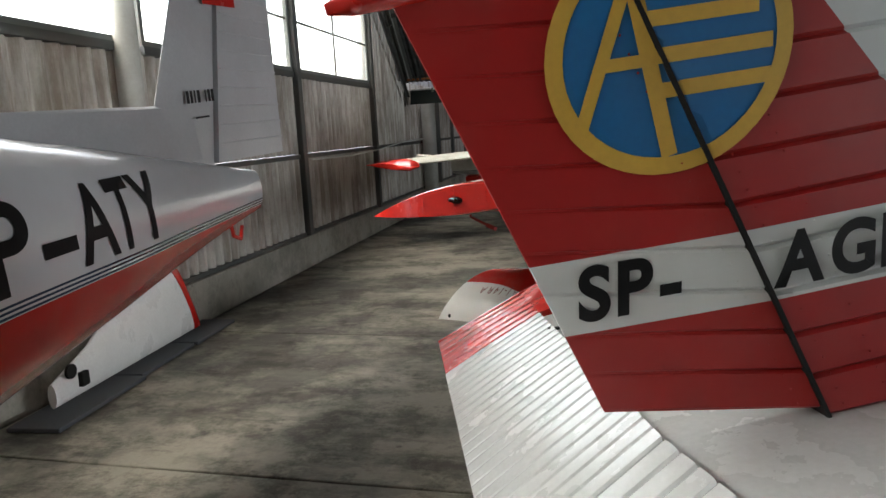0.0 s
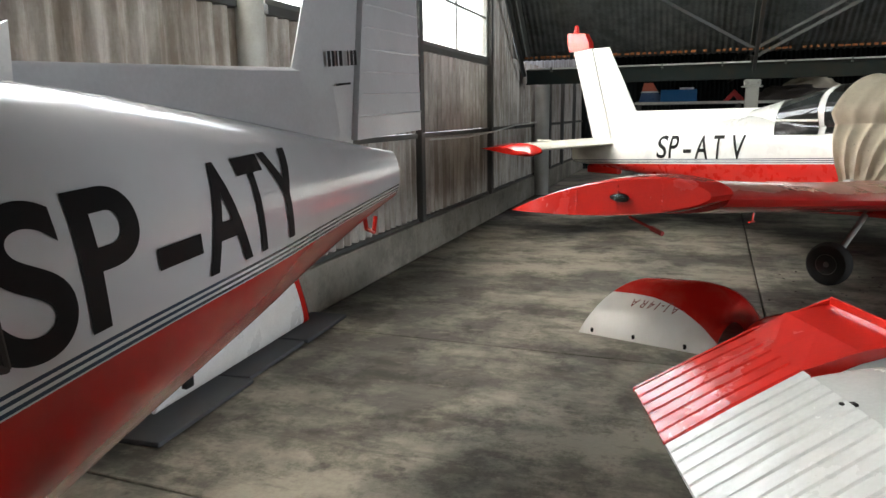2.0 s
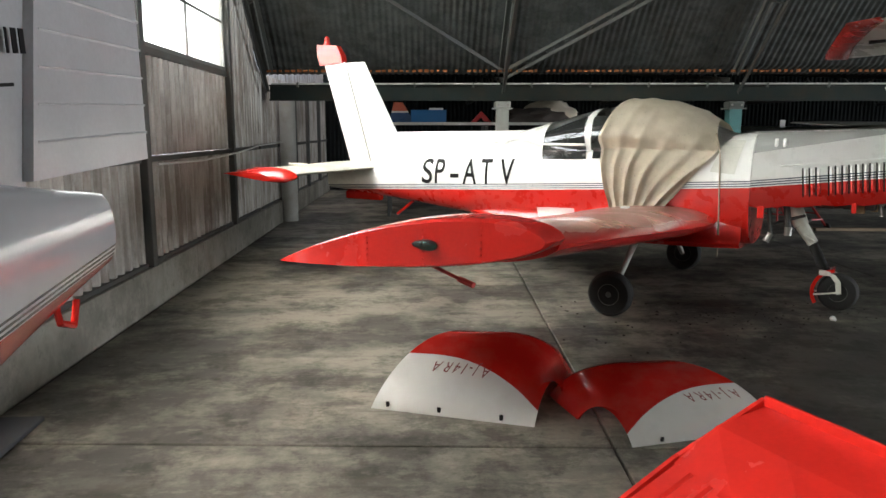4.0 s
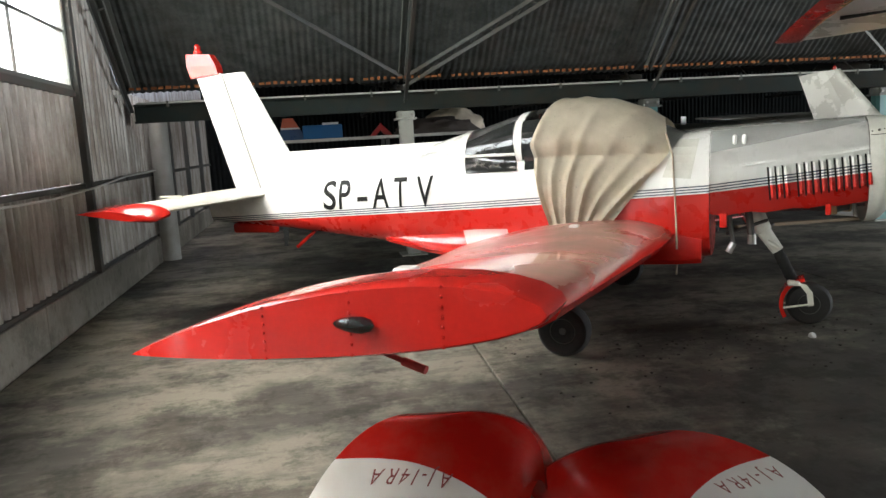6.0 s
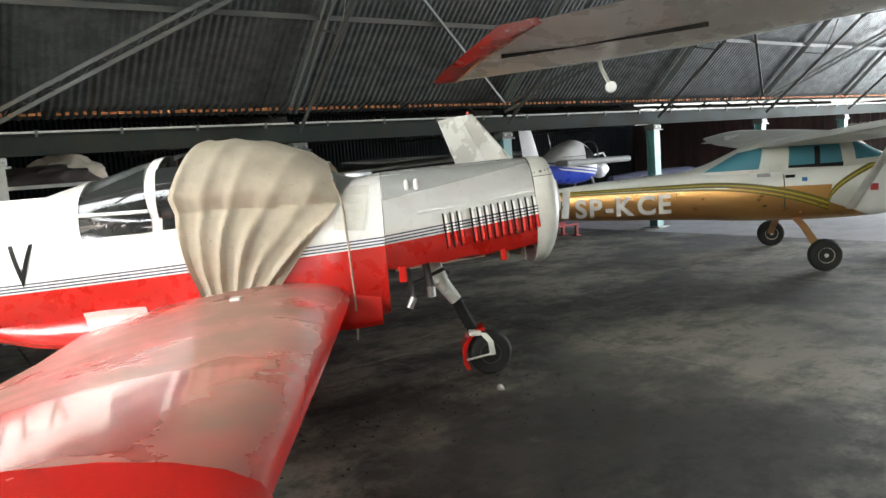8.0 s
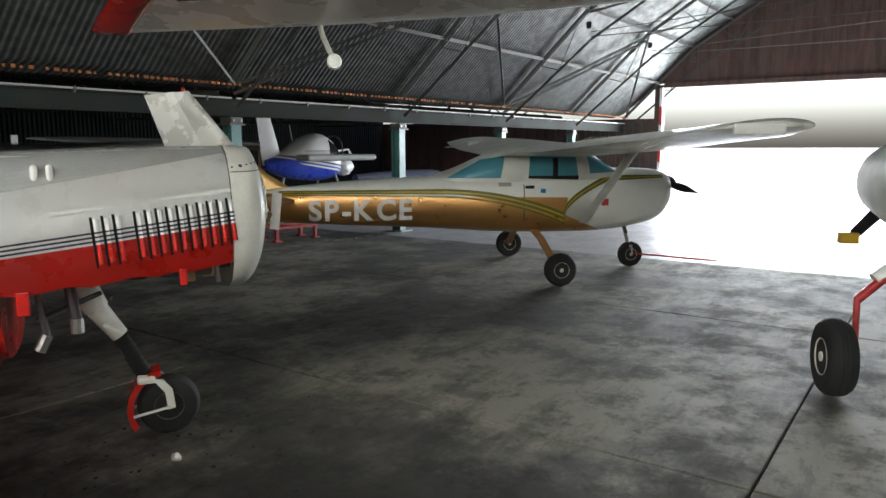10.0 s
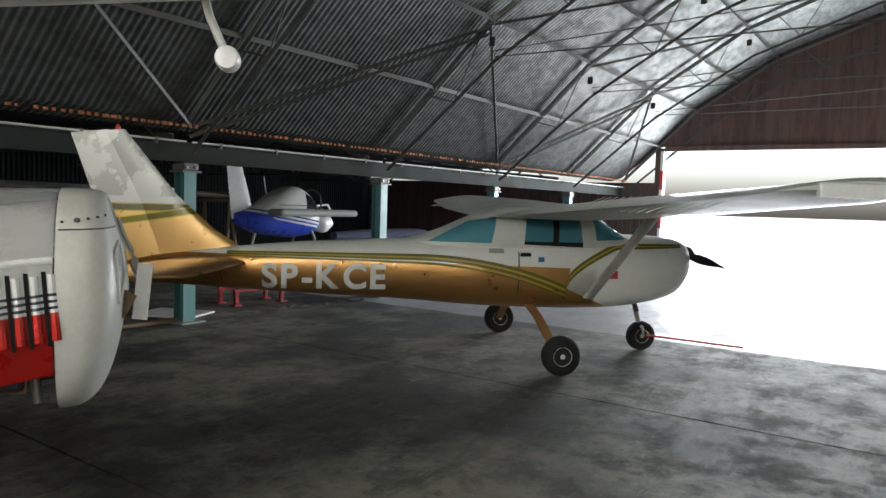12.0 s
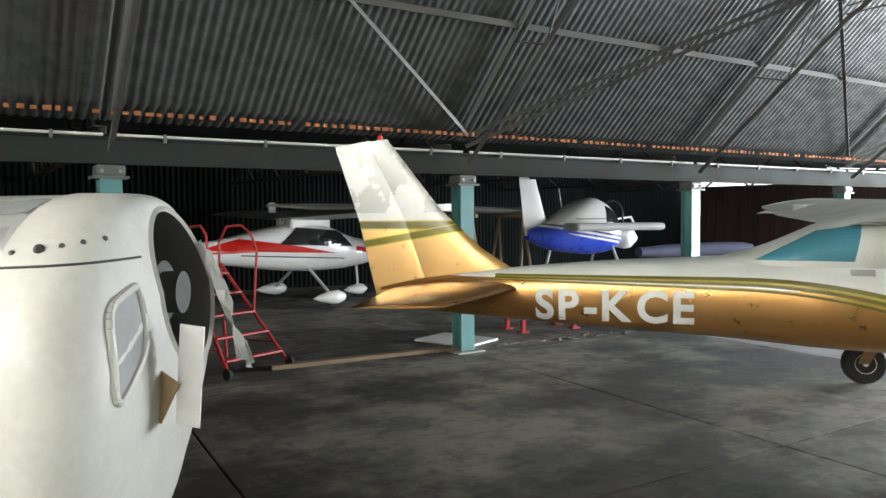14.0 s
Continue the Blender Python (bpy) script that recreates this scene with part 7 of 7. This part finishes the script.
# ---- side aisle ----
SP = Body([(-3.6, 1.15, 1.0, 0.04, 2.0), (-2.2, 1.25, 0.86, 0.14, 2.2), (-0.9, 1.5, 0.68, 0.42, 2.5), (0.0, 1.6, 0.62, 0.52, 2.6), (0.9, 1.3, 0.66, 0.46, 2.4), (1.5, 1.18, 0.78, 0.32, 2.2), (1.75, 1.08, 0.9, 0.16, 2.0)])


def light_sport():
    pl = empty("light_sport_aircraft", pose(8.86, 19.9, 0, 0, 0, 7), "white and red light sport aircraft with spatted wheels", "aircraft")
    part("fuselage", SP.skin(-3.6, 1.75, 0.1, 28), M["white"], pl, smooth=True)
    for s in (-1, 1):
        part("side_window", SP.patch(quad_path((-0.9, 1.18), (0.7, 1.1), (0.45, 1.42), (-0.5, 1.5)), s, 0.006), M["cabin_shade_glass"], pl, "cabin window with the inside shade in its colour")
        part("red_flash", SP.patch(quad_path((-2.4, 1.1), (0.3, 0.98), (-0.6, 1.16), (-1.6, 1.3)), s, 0.004), M["red"], pl, "red flash")
        part("red_nose_flash", SP.patch(quad_path((0.8, 0.98), (1.6, 0.94), (1.5, 1.02), (0.8, 1.1)), s, 0.004), M["red"], pl)
        part("pinstripe", SP.patch(quad_path((-1.6, 0.98), (0.5, 0.86), (0.5, 0.88), (-1.6, 1.0)), s, 0.005, 2, 12), M["black"], pl)
        part("gear_leg", rods(((-0.2, s * 0.3, 0.68), (-0.2, s * 1.13, 0.2), 0.03)), M["white"], pl, smooth=True)
        bm = bmesh.new()
        lathe(bm, [(0.005, -0.42), (0.06, -0.3), (0.12, -0.08), (0.13, 0.1), (0.08, 0.24), (0.005, 0.3)], Matrix.Translation((-0.2, s * 1.15, 0.19)) @ pose(0, 0, 0, 0, 90, 0))
        part("wheel_spat", bm, M["white"], pl, "white wheel spat", smooth=True)
        part("wing", wing_skin([(s * 0.0, 0.4, -0.9, 1.7, 1.66, 0.13), (s * 4.3, 0.3, -0.75, 1.82, 1.79, 0.11)]), M["offwhite"], pl, smooth=True)
        part("wing_root", boxed(-0.6, 0.3, s * 0.2 - 0.12, s * 0.2 + 0.12, 1.45, 1.68, bevel=0.05), M["white"], pl)
    wheel(pl, -0.2, -1.15, 0.15, 0.1, M["rim"], name="main_wheel")
    wheel(pl, -0.2, 1.15, 0.15, 0.1, M["rim"], name="main_wheel")
    part("nose_leg", rods(((1.1, 0, 0.75), (1.15, 0, 0.18), 0.025)), M["white"], pl)
    bm = bmesh.new()
    lathe(bm, [(0.005, -0.36), (0.06, -0.25), (0.11, -0.05), (0.11, 0.1), (0.005, 0.25)], Matrix.Translation((1.15, 0, 0.17)) @ pose(0, 0, 0, 0, 90, 0))
    part("wheel_spat", bm, M["white"], pl, "white wheel spat", smooth=True)
    wheel(pl, 1.15, 0, 0.13, 0.09, M["rim"], name="nose_wheel")
    part("fin", upright_skin([(1.1, 1.05, -2.9, -3.7), (2.0, 1.95, -3.5, -3.95)]), M["white"], pl, smooth=True)
    part("antenna", boxed(-0.9, -0.75, -0.015, 0.015, 1.78, 1.98, bevel=0.012), M["white"], pl)


light_sport()
BL = Body([(-1.6, 1.42, 1.22, 0.1, 2.2), (-1.15, 1.58, 1.02, 0.3, 2.4), (-0.6, 1.93, 0.93, 0.42, 2.3), (-0.2, 2.06, 0.9, 0.45, 2.2), (0.1, 2.0, 0.92, 0.45, 2.2), (0.34, 1.8, 0.97, 0.4, 2.3), (0.44, 1.62, 1.03, 0.33, 2.2)])


def blue_belly_aircraft():
    pl = empty("blue_bellied_aircraft", pose(13.9, 17.0, 0, 0, 0, -10), "white aircraft with a bright blue belly, parked deep in the aisle", "aircraft")
    part("fuselage", BL.skin(-1.6, 0.44, 0.08, 32), livery("white_over_blue_paint", 1.26, -0.16, WHITE, (0.02, 0.06, 0.5), [(0.05, 0.085, (0.02, 0.04, 0.2))]), pl, smooth=True)
    part("fin", upright_skin([(1.25, 1.3, -1.05, -1.65), (2.47, 2.47, -1.42, -1.78)], thick=0.1), M["white"], pl, "white upright fin", smooth=True)
    hoop = [(0.4 + 0.06 * math.sin(t), -0.42 * math.cos(t), 1.5 + 0.5 * math.sin(t) ** 0.7) for t in np.linspace(0.0, math.pi, 13)]
    part("canopy_rim", rods(*[(a, b, 0.02) for a, b in zip(hoop, hoop[1:])], n=8), M["dark_steel"], pl, "dark canopy hoop")
    part("wing_panel", boxed(-1.25, 0.85, -1.2, -0.7, 1.4, 1.55, bevel=0.06), M["grey_paint"], pl, "grey wing panel seen edge on")
    bm = bmesh.new()
    bmesh.ops.create_icosphere(bm, subdivisions=3, radius=1.0)
    for v in bm.verts:
        k = 1 + 0.18 * noise.noise(v.co * 2.0)
        v.co = Vector((0.75 + 0.3 * v.co.x * k, 0.26 * v.co.y * k, 1.22 + 0.22 * v.co.z * k))
    part("engine_cowl", bm, M["white"], pl, "loose white engine cowl", smooth=True)
    part("engine_rail", rods(((0.42, -0.2, 1.62), (0.78, -0.2, 1.66), 0.022), ((0.78, -0.2, 1.66), (0.9, -0.18, 1.5), 0.022), n=8), M["white"], pl, "white tube rail ahead of the cabin")
    for s in (-1, 1):
        part("side_window", BL.patch(quad_path((-0.02, 1.56), (0.34, 1.54), (0.3, 1.74), (0.02, 1.9)), s, 0.006), M["cabin_shade_glass"], pl, "cabin window with the inside shade in its colour")
        part("cabin_seam", BL.patch(quad_path((-0.7, 1.62), (0.0, 1.62), (0.0, 1.635), (-0.7, 1.635)), s, 0.005, 2, 8), M["dark_steel"], pl)
        part("white_flash", BL.patch(quad_path((-0.75, 1.3), (0.38, 1.12), (0.38, 1.17), (-0.9, 1.36)), s, 0.006, 3, 12), M["white"], pl, "white flash on the blue belly")
    part("aerial", rods(((-0.78, 0, 1.8), (-0.86, 0, 2.25), 0.014, 0.008)), M["white"], pl)
    for x, y in ((0.3, -0.7), (0.3, 0.7), (-1.3, 0)):
        part("leg", rods(((x * 0.8, y * 0.4, 1.1), (x, y, 0.2), 0.03)), M["light_steel"], pl)
        wheel(pl, x, y, 0.2, 0.14, M["dark_rim"])


blue_belly_aircraft()


def stored_wing(m, length, label, mt):
    root = empty("stored_wing", m, label, "wing", group="stored wings")
    part("skin", wing_skin([(0.0, 0.5, -0.6, 2.0, 1.98, 0.12), (length * 0.85, 0.45, -0.5, 2.06, 2.04, 0.11), (length, 0.2, -0.35, 2.08, 2.07, 0.06)]), mt, root, smooth=True)
    for y in (0.3, length * 0.3):
        part("trestle_top", boxed(-0.5, 0.5, y - 0.04, y + 0.04, 1.86, 1.93), M["wood"], root, "timber trestle top")
        for s in (-1, 1):
            part("trestle_leg", rods(((s * 0.35, y, 1.87), (s * 0.5, y + 0.25, 0.0), 0.03)), M["wood"], root)
            part("trestle_leg", rods(((s * 0.35, y, 1.87), (s * 0.5, y - 0.25, 0.0), 0.03)), M["wood"], root)


stored_wing(pose(12.7, 17.9, -0.2, 0, 0, 95), 5.6, "pale stored wing on timber trestles", M["offwhite"])


def glider_boom():
    root = empty("covered_fuselage", pose(16.8, 16.6, 0), "long navy covered fuselage on low stands", "fuselage")
    bm = bmesh.new()
    loft(bm, [[(x, r * math.cos(a), 0.92 + r * math.sin(a)) for a in np.linspace(0, 2 * math.pi, 16, endpoint=False)] for x, r in ((-2.0, 0.1), (-1.0, 0.14), (0.6, 0.15), (1.6, 0.13), (2.0, 0.08))])
    part("cover", bm, surface("navy_cover_cloth", (0.015, 0.02, 0.05), 0.8), root, "navy cloth cover", smooth=True)
    for x in (-1.2, 1.2):
        for s in (-1, 1):
            part("stand_leg", rods(((x, 0, 0.8), (x, s * 0.35, 0.0), 0.025)), M["red_steel"], root, "red stand leg")


glider_boom()


def added_rack():
    # rack and board are added in place of another aircraft's pale airframe
    root = empty("added_rack", pose(-0.3, 16.7, 0), "tall steel rack added to carry stored parts in the aisle", "rack")
    part("airframe_board", boxed(-1.4, 2.6, -0.45, 0.45, 1.82, 1.87), M["offwhite"], root, "pale board in place of another aircraft's stored airframe")
    for x in (-1.35, 0.6, 2.55):
        for y in (-0.42, 0.42):
            part("upright", boxed(x - 0.03, x + 0.03, y - 0.03, y + 0.03, 0.0, 1.82), M["dark_steel"], root)
    bm = bmesh.new()
    loft(bm, [[(x, y, z) for x, y, z in ((-0.28 + t * 0.1, -0.06 * (1 - t), 1.872 + 0.42 * t), (0.22 - 0.25 * t, -0.06 * (1 - t), 1.872 + 0.42 * t), (0.22 - 0.25 * t, 0.06 * (1 - t) + 0.001, 1.872 + 0.42 * t), (-0.28 + t * 0.1, 0.06 * (1 - t) + 0.001, 1.872 + 0.42 * t))] for t in (0, 0.35, 0.7, 0.92)])
    thing("stored_fin", bm, livery("orange_over_blue_paint", 2.06, 0.0, (0.7, 0.16, 0.08), (0.03, 0.09, 0.22), [(0.0, 0.03, WHITE)]), "orange and blue stored fin on the rack", "fin", m=pose(-1.35, 16.45, 0), smooth=True)
    thing("blue_box", boxed(-0.35, 0.35, -0.2, 0.2, 0.0, 0.24, bevel=0.01), M["emblem_blue"], "dark blue storage box on the rack", "box", m=pose(-0.85, 16.55, 1.872))
    thing("white_label_box", boxed(-0.14, 0.14, -0.1, 0.1, 0.0, 0.04, bevel=0.004), M["paper"], "flat white carton on the blue box", "carton", m=pose(-0.7, 16.5, 2.112))
    thing("red_bracket", side_plate([(-0.2, 0), (0.0, 0.22), (0.16, 0.06), (0.2, 0.0), (0.05, 0.02), (0.0, 0.1), (-0.1, 0.0)], -0.05, 0.05), M["red_steel"], "red bent steel bracket on the rack", "bracket", m=pose(0.2, 16.45, 1.872))
    for nm, x, w, h, mt, lab, sd in (("brown_tarpaulin", 1.25, 0.75, 0.28, M["tarp_dark"], "crumpled dark brown tarpaulin heap", 1.0), ("pale_tarpaulin", 1.65, 0.62, 0.44, M["canvas"], "crumpled pale tarpaulin over stored parts", 5.0)):
        bm = bmesh.new()
        bmesh.ops.create_icosphere(bm, subdivisions=4, radius=1.0)
        for v in bm.verts:
            k = 1 + 0.22 * noise.noise(v.co * 2.3 + Vector((sd, 0, 0))) + 0.1 * noise.noise(v.co * 6 + Vector((0, sd, 0)))
            v.co = Vector((v.co.x * w * k, v.co.y * 0.4 * k, max(0.0, v.co.z) * h * k))
        thing(nm, bm, mt, lab, "tarpaulin", m=pose(x, 16.5 if nm[0] == "b" else 16.85, 1.872), smooth=True)


added_rack()

# ---- floor slabs ----
def slabs():
    xs = [WALL_X + 0.03, 0.02, 4.07, 7.7, 11.15]
    ys = [-7.2, -4.6, -2.1, 0.4, 2.85, 5.33, 9.5, 13.6, 18.2, 23.0]
    for i in range(len(xs) - 1):
        for j in range(len(ys) - 1):
            bm = bmesh.new()
            pts = []
            for a, b in ((i, j), (i + 1, j), (i + 1, j + 1), (i, j + 1)):
                x, y = xs[a], ys[b]
                sk = 0.0 if a == 0 else 0.07
                pts.append(Vector((x + sk * (y - 6.5) * min(1, a / 2), y - 0.05 * (x - 4.0), 0)))
            c = sum(pts, Vector()) / 4
            pts = [p + (c - p).normalized() * 0.012 for p in pts]
            lo = [bm.verts.new((p.x, p.y, -0.03)) for p in pts]
            hi = [bm.verts.new((p.x, p.y, -0.004)) for p in pts]
            inn = [bm.verts.new(p + (c - p).normalized() * 0.01) for p in pts]
            bm.faces.new(inn)
            for k in range(4):
                q = (k + 1) % 4
                bm.faces.new((lo[k], lo[q], hi[q], hi[k]))
                bm.faces.new((hi[k], hi[q], inn[q], inn[k]))
            part("concrete_slab", bm, M["concrete"], FLOOR)
    bm = bmesh.new()
    a, b = 11.15, END_X
    ps = [(a + 0.07 * (-7.3 - 6.5) + 0.012, -7.3), (b, -7.3), (b, 23.0), (a + 0.07 * (23 - 6.5) + 0.012, 23.0)]
    f = [bm.verts.new((x, y, -0.002)) for x, y in ps]
    g = [bm.verts.new((x, y, -0.03)) for x, y in ps]
    bm.faces.new(f)
    for k in range(4):
        q = (k + 1) % 4
        bm.faces.new((g[k], g[q], f[q], f[k]))
    part("pale_slab", bm, M["apron"], FLOOR, "pale smooth concrete towards the door")


slabs()
